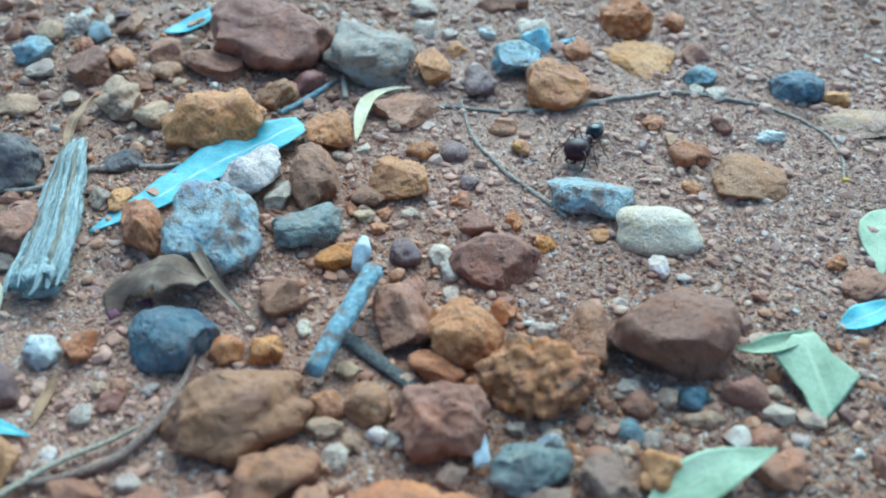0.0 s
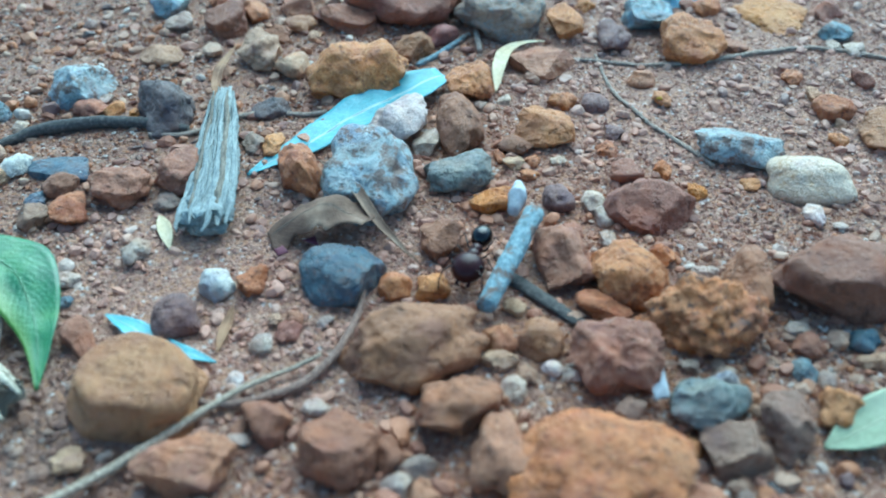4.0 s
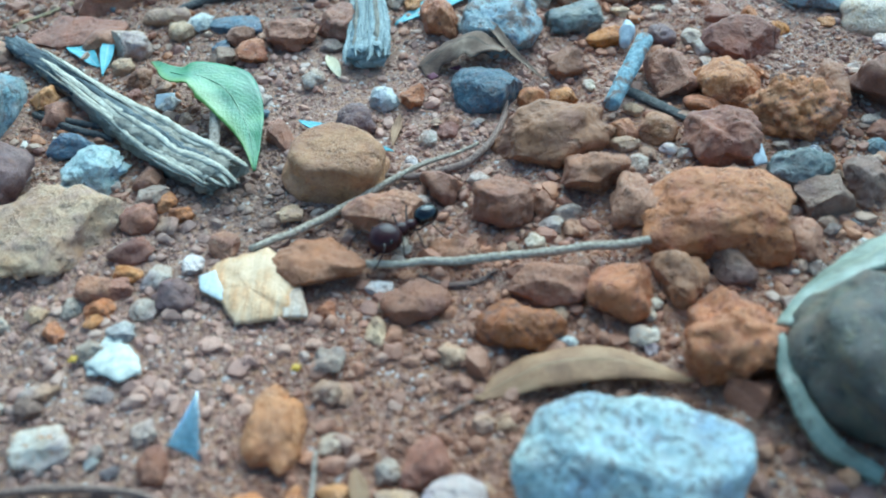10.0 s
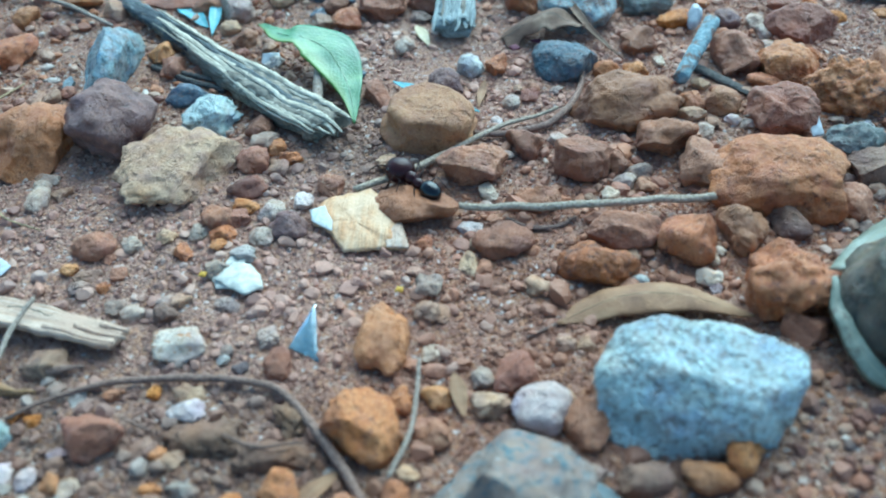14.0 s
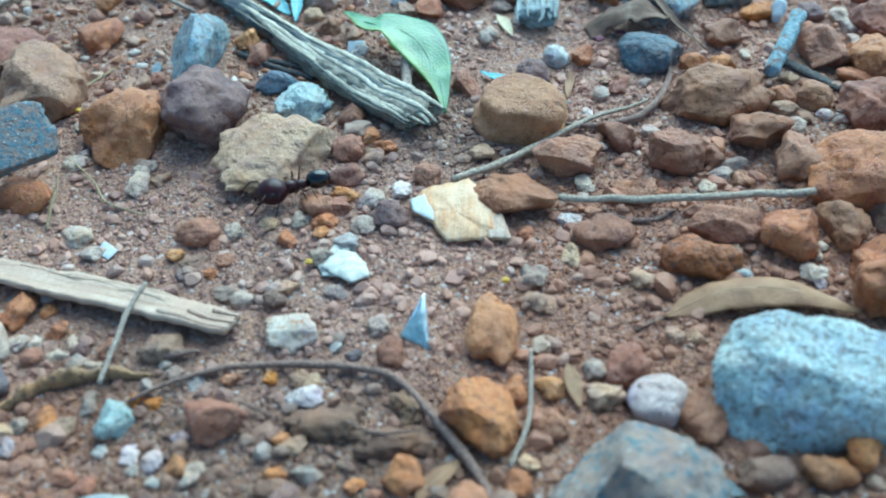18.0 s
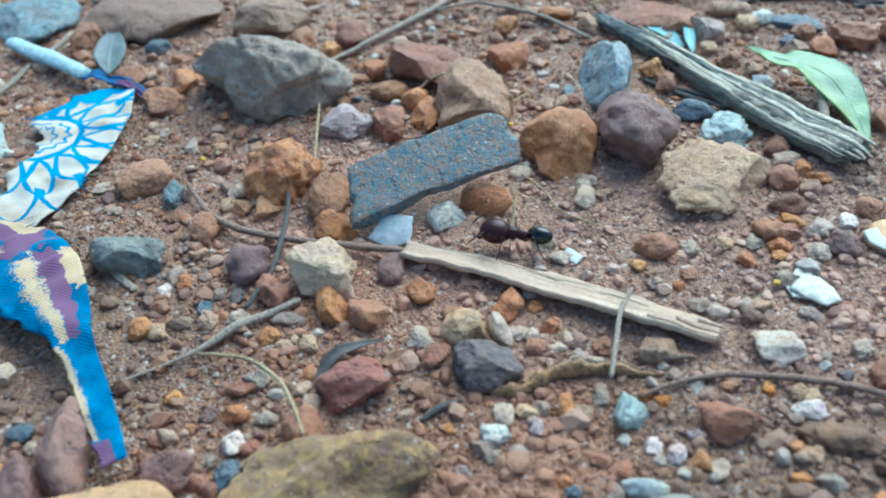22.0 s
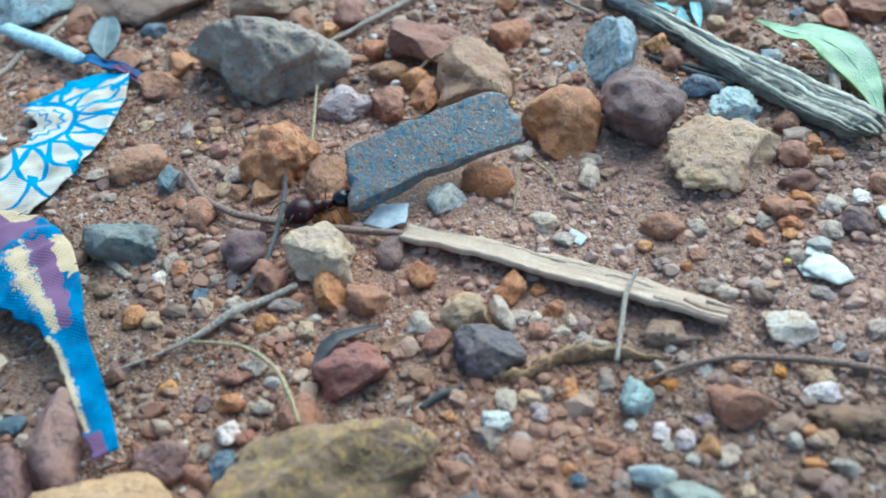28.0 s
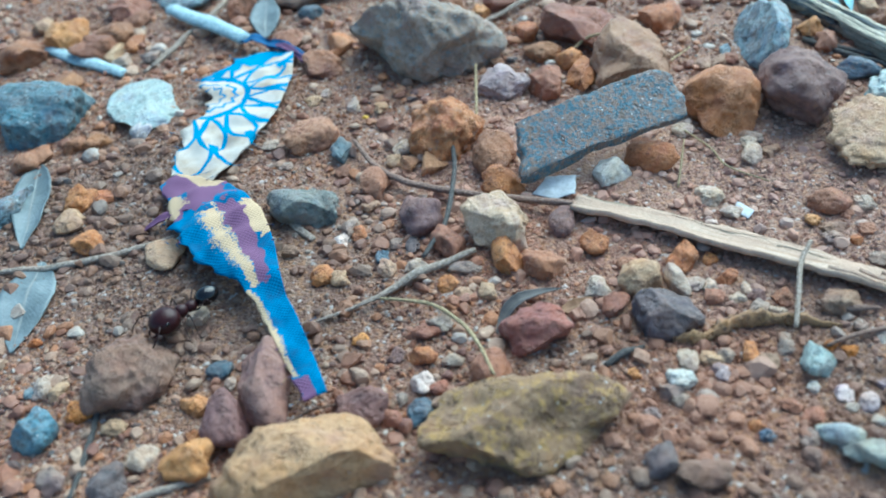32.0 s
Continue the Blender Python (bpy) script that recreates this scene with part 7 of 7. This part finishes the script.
stick("rootlet", [(107.6, 38.4), (115.1, 39), (122.1, 36.5)], [0.41, 0.49, 0.33], GREYTWIG, "fine grey rootlet between stones", "rootlet", 78, lift=1.5)
leaf("dead_leaf", [(-105.7, -27.5), (-108.1, -26.3), (-111.9, -24.9)], 2.7, DEADLEAF, "small brown dead leaf scrap", 80)
chip("leaf_piece", [(167.5, 49.9), (172.2, 53.5), (176.1, 54), (177.8, 50), (181, 46.1), (171, 36.6), (170.1, 43)], 0.4, PALEGREEN, "torn pale green leaf piece lying on the soil", "leaf", 60, lift=2.0, tilt=(-0.1, 0.2))
chip_of_wood = tagged(new("wood_chip"), "cream chip of fresh wood with a bleached tip", "wood chip")
chip_of_wood.location = (0.0344, 0.0053, 0)
chip("body", [(26.2, 7.9), (29.2, 11.6), (36.5, 14.3), (41.5, 10.4), (44.8, -1.8), (40.8, -1.6), (33.7, -2.6), (30.3, 2.7), (27.1, 4.5)], 1.4, CHIPWOOD, "", "", 61, lift=0.6, tilt=(0.0, 0.05), under=chip_of_wood)
chip("tip", [(26.4, 7.4), (28.9, 8.8), (31, 4), (31.3, 1.5), (27.3, 4.1)], 0.5, CHIPTIP, "bleached white broken tip", "", 62, lift=1.45, under=chip_of_wood)
chip("layer", [(40, 3.7), (43, 5), (44.9, -2), (41, -1.8)], 0.5, BARK, "brownish split end", "", 63, lift=1.3, under=chip_of_wood)
chip("white_chip", [(13.1, -10.1), (14.3, -7.3), (15.3, -5.5), (18.5, -6.1), (20.8, -9.1), (21.8, -11.9), (19.2, -13.7), (16, -12.1)], 0.9, WHITE, "white crumbled shell-like chip", "chip", 64, lift=0.8)
chip("glass_shard", [(28.1, -24.6), (31.4, -16.9), (33.1, -27)], 0.4, GLASS, "small clear bluish triangular glass shard", "glass shard", 65, lift=1.0, tilt=(0.0, 0.3))
flake = chip("pale_flake", [(-64.8, -9.7), (-63.7, -6.9), (-63, -4.2), (-57, -3.5), (-56.1, -9.2), (-59.9, -11.3)], 0.5, PALE, "small pale blue-grey curled flake", "flake", 66, lift=1.2)
chip("white_chip", [(13.7, -6.6), (14.7, -2.7), (17.3, -3), (17.2, -6.7)], 0.6, WHITE, "tiny translucent white chip", "chip", 67)
chip("leaf_chip", [(-27.4, -6.3), (-26.9, -3.5), (-23.4, -5.7), (-24.4, -8.6)], 0.4, PALE, "tiny blue-white chip on soil", "chip", 68)
chip("white_chip", [(12, -8.5), (15.4, -5.8), (17.5, -6.4), (17.1, -11.8), (13.7, -11.7)], 0.6, WHITE, "pale green-white chip on gravel", "chip", 69)
chip("petal", [(-45.5, 33.5), (-44.2, 33.4), (-44.1, 34.5), (-45.2, 34.7)], 0.6, PETAL, "tiny yellow petal on the soil", "petal", 80, lift=1.2, group="yellow petals")
chip("petal", [(10.3, -9.6), (11.6, -9.7), (11.7, -8.6), (10.6, -8.4)], 0.6, PETAL, "tiny yellow petal on the soil", "petal", 81, lift=1.2, group="yellow petals")
chip("petal", [(43.4, -12.5), (44.7, -12.6), (44.8, -11.5), (43.7, -11.3)], 0.6, PETAL, "tiny yellow petal on the soil", "petal", 82, lift=1.2, group="yellow petals")
chip("petal", [(135.4, 113.4), (136.7, 113.3), (136.8, 114.4), (135.7, 114.6)], 0.6, PETAL, "tiny yellow petal on the soil", "petal", 83, lift=1.2, group="yellow petals")
chip("petal", [(198.9, 97.8), (200.2, 97.7), (200.3, 98.8), (199.2, 99.0)], 0.6, PETAL, "tiny yellow petal on the soil", "petal", 84, lift=1.2, group="yellow petals")
chip("petal", [(-109.7, 10.4), (-108.4, 10.3), (-108.3, 11.4), (-109.4, 11.6)], 0.6, PETAL, "tiny yellow petal on the soil", "petal", 85, lift=1.2, group="yellow petals")

stone(117.5, 37.6, 4.6, 4.2, 3.4, 20, "crumb", 540)
chip("leaf_scrap", [(118.4, 37.4), (121.2, 37.0), (121.6, 31.8), (119.4, 31.4)], 0.5, PALE, "pale grey dead bract leaning on a stone", "bract", 70, lift=3.0, tilt=(0.0, 0.35))
stone(130.5, 36.4, 4.2, 3.2, 3.6, -20, "crumb", 541, taper=0.3)
stone(147.6, 163.2, 7.6, 6.4, 4.6, 10, "bluechip", 542, cuts=9)
stone(156.5, 164.8, 6.2, 4.4, 1.8, -15, "bluechip", 543, cuts=9)
stone(135.7, 169.8, 3.8, 5.2, 2.6, 30, "crumb", 544, cuts=8)
chip("shell_piece", [(6.8, 63.4), (10.6, 63.2), (11.6, 60.2), (9.2, 58.2), (7.0, 60.0)], 0.4, PALE, "translucent pale broken shell piece", "shell piece", 71, lift=0.8, tilt=(0.1, 0.2))
chip("petal_scrap", [(61.4, 68.4), (63.0, 69.2), (64.2, 67.6), (62.4, 67.0)], 0.5, CRIMSON, "tiny dry crimson petal scrap", "petal", 73, lift=1.0, tilt=(0.1, 0.2))
chip("petal_scrap", [(66.2, 70.4), (68.4, 71.6), (69.2, 68.8)], 0.5, CRIMSON, "tiny dry crimson petal scrap", "petal", 74, lift=1.2)
chip("shell_piece", [(25.0, 62.6), (28.6, 63.2), (28.2, 60.4), (25.4, 59.8)], 0.4, WHITE, "small flat cream shell piece", "shell piece", 72, lift=0.8)


def nut_in_husk(x, y):
    """A dark mottled nut with two pale curled strips of its split husk."""
    thing = tagged(new("nut"), "dark mottled nut with pale strips of split husk", "nut")
    thing.location = (x * MM, y * MM, 0)
    v = rock_shape(301, 5, 1, 0.06) * (15.5, 14.5, 11.0)
    v += v * np.array([0.08 * noise.fractal(Vector(p) / 8, 0.8, 2.0, 4) for p in v])[:, None]
    part("kernel", raw_mesh("kernel", (v + (0, 0, 6.5)) * MM, ICO[5][1], ROCK["nut"][0]), thing, "dark mottled kernel")
    for points, widths, lifts, roll, seed in (
        ([(112.0, -11.5), (116.6, -7.6), (123, -3.4), (134, 2.6)], (2.2, 5.0, 7.0, 7.6), (6.5, 9.0, 10.5, 11.0), 0.5, 34),
        ([(110.6, -15.0), (110.2, -21.0), (113.0, -28.5), (119.5, -33.0)], (0.8, 2.2, 2.6, 1.6), (8.0, 6.5, 4.0, 1.0), -0.4, 35),
    ):
        me, at = sheet_mesh(points, widths, RIND, seed, lifts, curl=-0.15, wave=0.8, ragged=0.2, thick=1.1, roll=roll)
        part("husk_strip", me, thing, "pale curled strip of husk", at=(at[0] - x * MM, at[1] - y * MM, at[2]))
    taken.append((x, y, 15))


nut_in_husk(126.5, -19.0)
CLOTH_FLOWER = (-147.9, 11.1)
CLOTH_AT = [(-144.2, 34.7), (-141.3, 20.6), (-139.2, 7.3), (-138.4, -4.7), (-138.2, -18)]
BATIK_AT = [(-141, -20.4), (-127.6, -28.2), (-116.8, -37.9), (-109.4, -45.6), (-99.8, -54.6), (-91.2, -63.8), (-85.1, -70.7)]


def cloth(name, points, widths, mat, label, seed, origin, lifts, **more):
    me, at = sheet_mesh(points, widths, mat, seed, lifts, thick=0.3, rows=60, cols=25, **more)
    shift = Vector((at[0] - origin[0] * MM, at[1] - origin[1] * MM, at[2]))
    me.transform(Matrix.Translation(shift))
    thing = new(name)
    thing.location = (origin[0] * MM, origin[1] * MM, 0)
    part("fabric", me, thing)
    rng = np.random.RandomState(seed)
    for k in range(22):
        i = rng.randint(1, 59)
        j = 24 if k % 3 else 0
        a, b = np.array(me.vertices[i * 25 + j].co[:]), np.array(me.vertices[i * 25 + (22 if j else 2)].co[:])
        out = (a - b) / (np.linalg.norm(a - b) + 1e-9)
        turn = rng.normal(size=3) * (0.6, 0.6, 0.25)
        far = rng.uniform(0.8, 2.6) * MM
        path = [a - out * 0.0004 + (0, 0, 0.0001), a + out * far * 0.5, a + (out + turn * 0.5) * far, a + (out * 1.3 + turn) * far]
        part("thread", cord_mesh(path, 0.22, mat), thing)
    return tagged(thing, label, "cloth", "cloth scraps")


flowered = cloth("cloth_scrap", CLOTH_AT, [12, 17.5, 18.5, 16, 10], CLOTH, "torn cream cloth scrap printed with blue petals", 71, CLOTH_FLOWER, (2.5, 3.0, 2.5, 1.5), wave=1.0, ragged=0.3, trim=(1, 1.2, 1.45, 1.5, 0.85, 0.85, 0.95, 1, 1, 1))
batik = cloth("cloth_scrap", BATIK_AT, [6, 14, 15.5, 12.5, 6.6, 5.4, 4], BATIK, "torn folded scrap of blue, purple and cream cloth", 72, BATIK_AT[2], (2.5, 4.5, 6.2, 6.2, 4.5, 5.0, 5.0), wave=1.3, ragged=0.35, curl=-0.08, trim=(1, 1, 1.1, 1.2, 1.15, 0.6, 0.6, 0.8, 0.9, 1))


def hang(owner, name, points, widths, mat, seed, label, lifts):
    """A torn strip that hangs on a cloth: a narrow crumpled band along points (mm)."""
    me, at = sheet_mesh(points, widths, mat, seed, lifts, curl=0.4, wave=1.4, ragged=0.5, thick=0.3, rows=30, cols=7)
    part(name, me, owner, label, at=(at[0] - owner.location.x, at[1] - owner.location.y, at[2]))


INDIGO, PLUM = plain("indigo_cloth", (0.02, 0.1, 0.24), 0.85, spec=0.2), plain("plum_cloth", (0.17, 0.085, 0.165), 0.85, spec=0.2)
hang(flowered, "torn_hem", [(-158, 40.5), (-150, 38.8), (-142, 37.2), (-134, 35.2)], [2.0, 4.2, 3.4, 3.8, 1.2], INDIGO, 91, "frayed indigo hem", (1.5, 3.2, 2.6, 1.0))
hang(flowered, "torn_hem", [(-146, 36.4), (-140, 36.0), (-134.5, 33.6), (-131, 32.6)], [0.8, 2.0, 1.6, 0.6], PLUM, 92, "frayed purple hem", (3.4, 3.4, 1.6, 0.8))
hang(batik, "torn_tail", [(-130.5, -30.4), (-134.5, -32.0), (-138.2, -34.0), (-141.2, -35.6)], [3.6, 2.0, 1.5, 0.7], PLUM, 93, "frayed purple tail", (4.4, 3.0, 1.4, 0.8))


def grit(name, count, small, large, level, seed, label, power=1.8, spread=1.0, clear=0.75, bare=False):
    """Loose grains strewn over the seen ground, fewer where the earth lies bare; none inside the larger stones."""
    rng = np.random.RandomState(seed)
    held = np.array(taken)
    keep = []
    while len(keep) < count:
        x, y = rng.uniform(-262, 275), rng.uniform(-112, 232)
        if y > 0.45 * x + 205 or y < x - 172 or y + 1.29 * x < -275:
            continue
        if noise.noise(Vector((x / 30, y / 30, seed))) + 0.35 < rng.uniform(-0.5, 0.6) * spread:
            continue
        if bare and any(math.hypot(x - px, y - py) < 0.8 * reach for px, py, reach in SAND):
            continue
        near = np.hypot(held[:, 0] - x, held[:, 1] - y) < held[:, 2] * clear
        if near.any():
            continue
        keep.append((x, y))
    keep = np.array(keep)
    size = small * (large / small) ** (rng.uniform(0, 1, count) ** power)
    forms = [rock_shape(seed * 10 + k, level, 7, 0.1) for k in range(8)]
    return keep, size, forms, rng


def strew(name, count, small, large, level, seed, label, **more):
    keep, size, forms, rng = grit(name, count, small, large, level, seed, label, **more)
    nv, nf = len(ICO[level][0]), len(ICO[level][1])
    verts, faces = np.empty((count, nv, 3)), np.empty((count, nf, 3), int)
    for i, ((x, y), s) in enumerate(zip(keep, size)):
        a = rng.uniform(0, 6.28)
        c, d = np.cos(a), np.sin(a)
        v = forms[i % 8] * (np.array([1, rng.uniform(0.55, 1), rng.uniform(0.4, 0.8)]) * s / 2)
        verts[i] = v @ np.array([[c, d, 0], [-d, c, 0], [0, 0, 1]]) + (x, y, ground_z(x, y) + s * rng.uniform(-0.05, 0.18))
        faces[i] = ICO[level][1] + i * nv
    ob = new(name, raw_mesh(name, verts.reshape(-1, 3) * MM, faces.reshape(-1, 3), GRIT, smooth=False))
    tagged(ob, label, "gravel", kind="stuff")


strew("fine_pebbles", 1500, 2.2, 5.4, 2, 11, "mixed brown, rusty and milky pebbles between the stones", power=1.6, clear=1.1, spread=1.2, bare=True)
strew("gravel", 13000, 1.1, 3.4, 2, 3, "mixed small brown, rusty and white gravel on the soil", power=1.9)
strew("coarse_sand", 185000, 0.5, 1.7, 0, 5, "coarse reddish sand with pale quartz grains", power=1.5, spread=0.4)


# ---- the ant ----
def ball(centre, size, mat, tip=0.0, level=4, name="ball"):
    """An egg form (mm), narrower towards +x by tip."""
    v = ICO[level][0].copy()
    v[:, 1:] *= (1 - tip * v[:, :1])
    return raw_mesh(name, (v * (np.array(size) / 2) + centre) * MM, ICO[level][1], mat)


def limb(points, widths, mat, name):
    """A jointed thin limb through points (mm)."""
    p = np.array(points, float)
    bm = bmesh.new()
    sides, rings = 7, []
    for i, (q, w) in enumerate(zip(p, widths)):
        d = Vector(p[min(i + 1, len(p) - 1)] - p[max(i - 1, 0)]).normalized()
        side = d.cross(Vector((0, 0, 1)) if abs(d.z) < 0.9 else Vector((1, 0, 0))).normalized()
        up = side.cross(d)
        rings.append([bm.verts.new((Vector(q) + (side * math.cos(a) + up * math.sin(a)) * w / 2) * MM) for a in np.linspace(0, 2 * math.pi, sides, endpoint=False)])
    for r, s in zip(rings, rings[1:]):
        for k in range(sides):
            bm.faces.new((r[k], r[(k + 1) % sides], s[(k + 1) % sides], s[k]))
    bm.faces.new(rings[0][::-1])
    bm.faces.new(rings[-1])
    bmesh.ops.recalc_face_normals(bm, faces=bm.faces)
    me = bpy.data.meshes.new(name)
    bm.to_mesh(me)
    bm.free()
    me.polygons.foreach_set("use_smooth", [True] * len(me.polygons))
    me.materials.append(mat)
    return me


ant = tagged(new("ant"), "large black and dark red ant crawling over stones", "ant")
LEGS = []


def build_ant():
    head = part("head", ball((4.4, 0, 3.0), (5.8, 5.5, 4.5), REDSHELL, 0.08), ant, "broad glossy dark red head")
    for s in (1, -1):
        part("mandible", limb([(6.4, 0.9 * s, 2.1), (7.3, 1.0 * s, 1.8), (7.6, 0.35 * s, 1.6)], [0.7, 0.55, 0.2], REDSHELL, "mandible"), head)
        part("eye", ball((4.8, 2.35 * s, 3.9), (0.8, 0.5, 0.7), SHELL), head)
        part("antenna", limb([(5.6, 0.8 * s, 3.3), (6.2, 2.4 * s, 4.3), (7.2, 3.3 * s, 3.9), (8.6, 3.6 * s, 2.6), (9.4, 3.3 * s, 1.6)], [0.35, 0.28, 0.25, 0.25, 0.2], LIMB, "antenna"), head)
    part("neck", limb([(2.6, 0, 2.5), (1.6, 0, 2.6)], [0.8, 1.0], REDSHELL, "neck"), ant)
    part("pronotum", ball((1.1, 0, 2.9), (3.0, 2.5, 2.5), REDSHELL), ant)
    part("propodeum", ball((-0.9, 0, 2.7), (2.7, 2.0, 2.0), REDSHELL), ant)
    part("petiole", ball((-2.3, 0, 2.5), (0.9, 1.0, 1.5), REDSHELL), ant)
    part("gaster", ball((-4.4, 0, 2.9), (4.6, 3.6, 3.4), SHELL, -0.1), ant, "shiny black egg-shaped abdomen")
    for s in (1, -1):
        for k, (x, reach, ahead) in enumerate(((1.7, 3.7, 2.4), (0.5, 4.0, -0.6), (-0.9, 4.2, -3.6))):
            me = limb([(0, 0, 0), (ahead * 0.15, 0.9 * s, 0.2), (ahead * 0.5, reach * 0.55 * s, 1.9), (ahead * 0.85, reach * 0.9 * s, -0.7), (ahead * 1.1, reach * 1.15 * s, -2.0)], [0.42, 0.4, 0.24, 0.16, 0.09], LIMB, "leg")
            LEGS.append((part("leg", me, ant, at=(x * MM, 0.7 * s * MM, 2.2 * MM)), x, 0.7 * s, (k + (s > 0)) % 2))


build_ant()


def motions():
    """The ant's way over the ground: seconds, x, y, height of its feet (mm) and heading; its legs step in two threes."""
    rows = [
        (0, 150.1, 112.8, 1.0, -126),
        (0.3, 144.2, 109.9, 1.0, -174),
        (0.6, 135.3, 101.2, 1.0, -174),
        (0.9, 128.8, 100.8, 1.0, -156),
        (1.2, 119.2, 97.5, 1.0, -160),
        (1.5, 116.8, 94.5, 1.0, -162),
        (1.8, 119.1, 95.1, 1.0, -167),
        (2.1, 116.9, 93.7, 1.0, -148),
        (2.4, 112.8, 91.2, 1.0, -151),
        (2.7, 107.2, 87.2, 1.0, -159),
        (3, 105.2, 82.5, 1.0, -134),
        (3.3, 101.6, 77.5, 1.0, -115),
        (3.6, 98.1, 69.8, 1.0, -110),
        (3.9, 95.5, 64.9, 1.0, -105),
        (4.2, 95.6, 59.9, 1.0, -120),
        (4.5, 91.6, 57.5, 1.0, -116),
        (6.5, 72.2, 49.0, 1.0, -119),
        (7, 70.4, 46.1, 1.0, -128),
        (7.5, 72.1, 42.7, 1.0, -85),
        (8, 70.5, 40.0, 1.0, -104),
        (8.5, 67.8, 34.3, 1.0, -106),
        (9, 68.3, 27.6, 1.0, -120),
        (9.5, 63.4, 22.3, 1.0, -142),
        (10, 59.1, 16.0, 1.0, -138),
        (10.5, 54.2, 8.5, 1.0, -121),
        (11, 49.9, 2.3, 1.0, -138),
        (11.5, 44.6, -4.6, 1.0, -167),
        (12, 47.2, -3.8, 1.0, -199),
        (12.5, 50.7, -3.0, 1.0, -265),
        (13, 50.7, 0.9, 1.0, -267),
        (13.3, 48.1, 10.7, 1.0, -262),
        (13.5, 47.9, 14.3, 1.0, -253),
        (15.5, 24.0, 13.9, 1.0, -166),
        (16, 20.0, 17.4, 1.0, -211),
        (16.5, 16.1, 18.9, 1.0, -201),
        (17, 15.6, 17.2, 1.0, -189),
        (17.5, 10.4, 16.2, 1.0, -124),
        (18, 5.6, 8.5, 1.0, -151),
        (18.5, -3.1, 2.7, 1.0, -181),
        (19, -13.5, 4.0, 1.0, -167),
        (19.5, -18.9, -0.3, 1.0, -156),
        (20, -21.8, -2.0, 1.0, -167),
        (20.5, -30.5, 2.6, 1.0, -186),
        (21, -30.6, -0.7, 1.0, -147),
        (21.5, -39.8, -4.4, 1.0, -115),
        (22, -35.9, -6.2, 1.0, -179),
        (22.5, -38.5, -5.3, 1.0, -185),
        (23, -40.0, -1.5, 1.0, -230),
        (23.5, -45.9, 2.1, 1.0, -211),
        (24, -51.0, 2.3, 1.0, -154),
        (24.5, -52.3, 1.2, 1.0, -160),
        (25, -54.5, -0.6, 1.0, -143),
        (25.5, -56.6, -2.4, 1.0, -143),
        (26, -56.2, -2.6, 1.0, -137),
        (26.5, -58.4, -5.0, 1.0, -127),
        (28.5, -79.5, -10.4, 1.0, -150),
        (29, -85.8, -13.4, 1.0, -153),
        (29.5, -91.6, -20.0, 1.0, -109),
        (30, -93.2, -32.1, 1.0, -112),
        (30.5, -100.3, -35.9, 0.4, -167),
        (31, -105.6, -40.3, -0.7, -133),
        (31.3, -108.6, -42.4, -0.8, -139),
        (31.6, -113.9, -46.9, -0.6, -123),
        (32, -116.7, -56.5, 1.0, -119),
    ]
    walk(ant, [(t, pose(x * MM, y * MM, z * MM, 0, 0, h)) for t, x, y, z, h in rows])
    at = flake.location.copy()
    walk(flake, [(t, pose(at.x + dx * MM, at.y, at.z + dz * MM, rx, ry, 0)) for t, dx, dz, rx, ry in ((0.0, 0, 0.6, 28, 4), (24.9, 0, 0.6, 28, 4), (25.3, -0.8, 0, 4, -6), (32.0, -0.8, 0, 4, -6))])
    for leg, x, y, phase in LEGS:
        steps = []
        for k in range(321):
            a = math.sin(k * 0.1 * 2 * math.pi * 1.9 + phase * math.pi)
            steps.append((k / 10, pose(x * MM, y * MM, 2.2 * MM, (3 if y > 0 else -3) * a, 0, 16 * a)))
        walk(leg, steps)


motions()
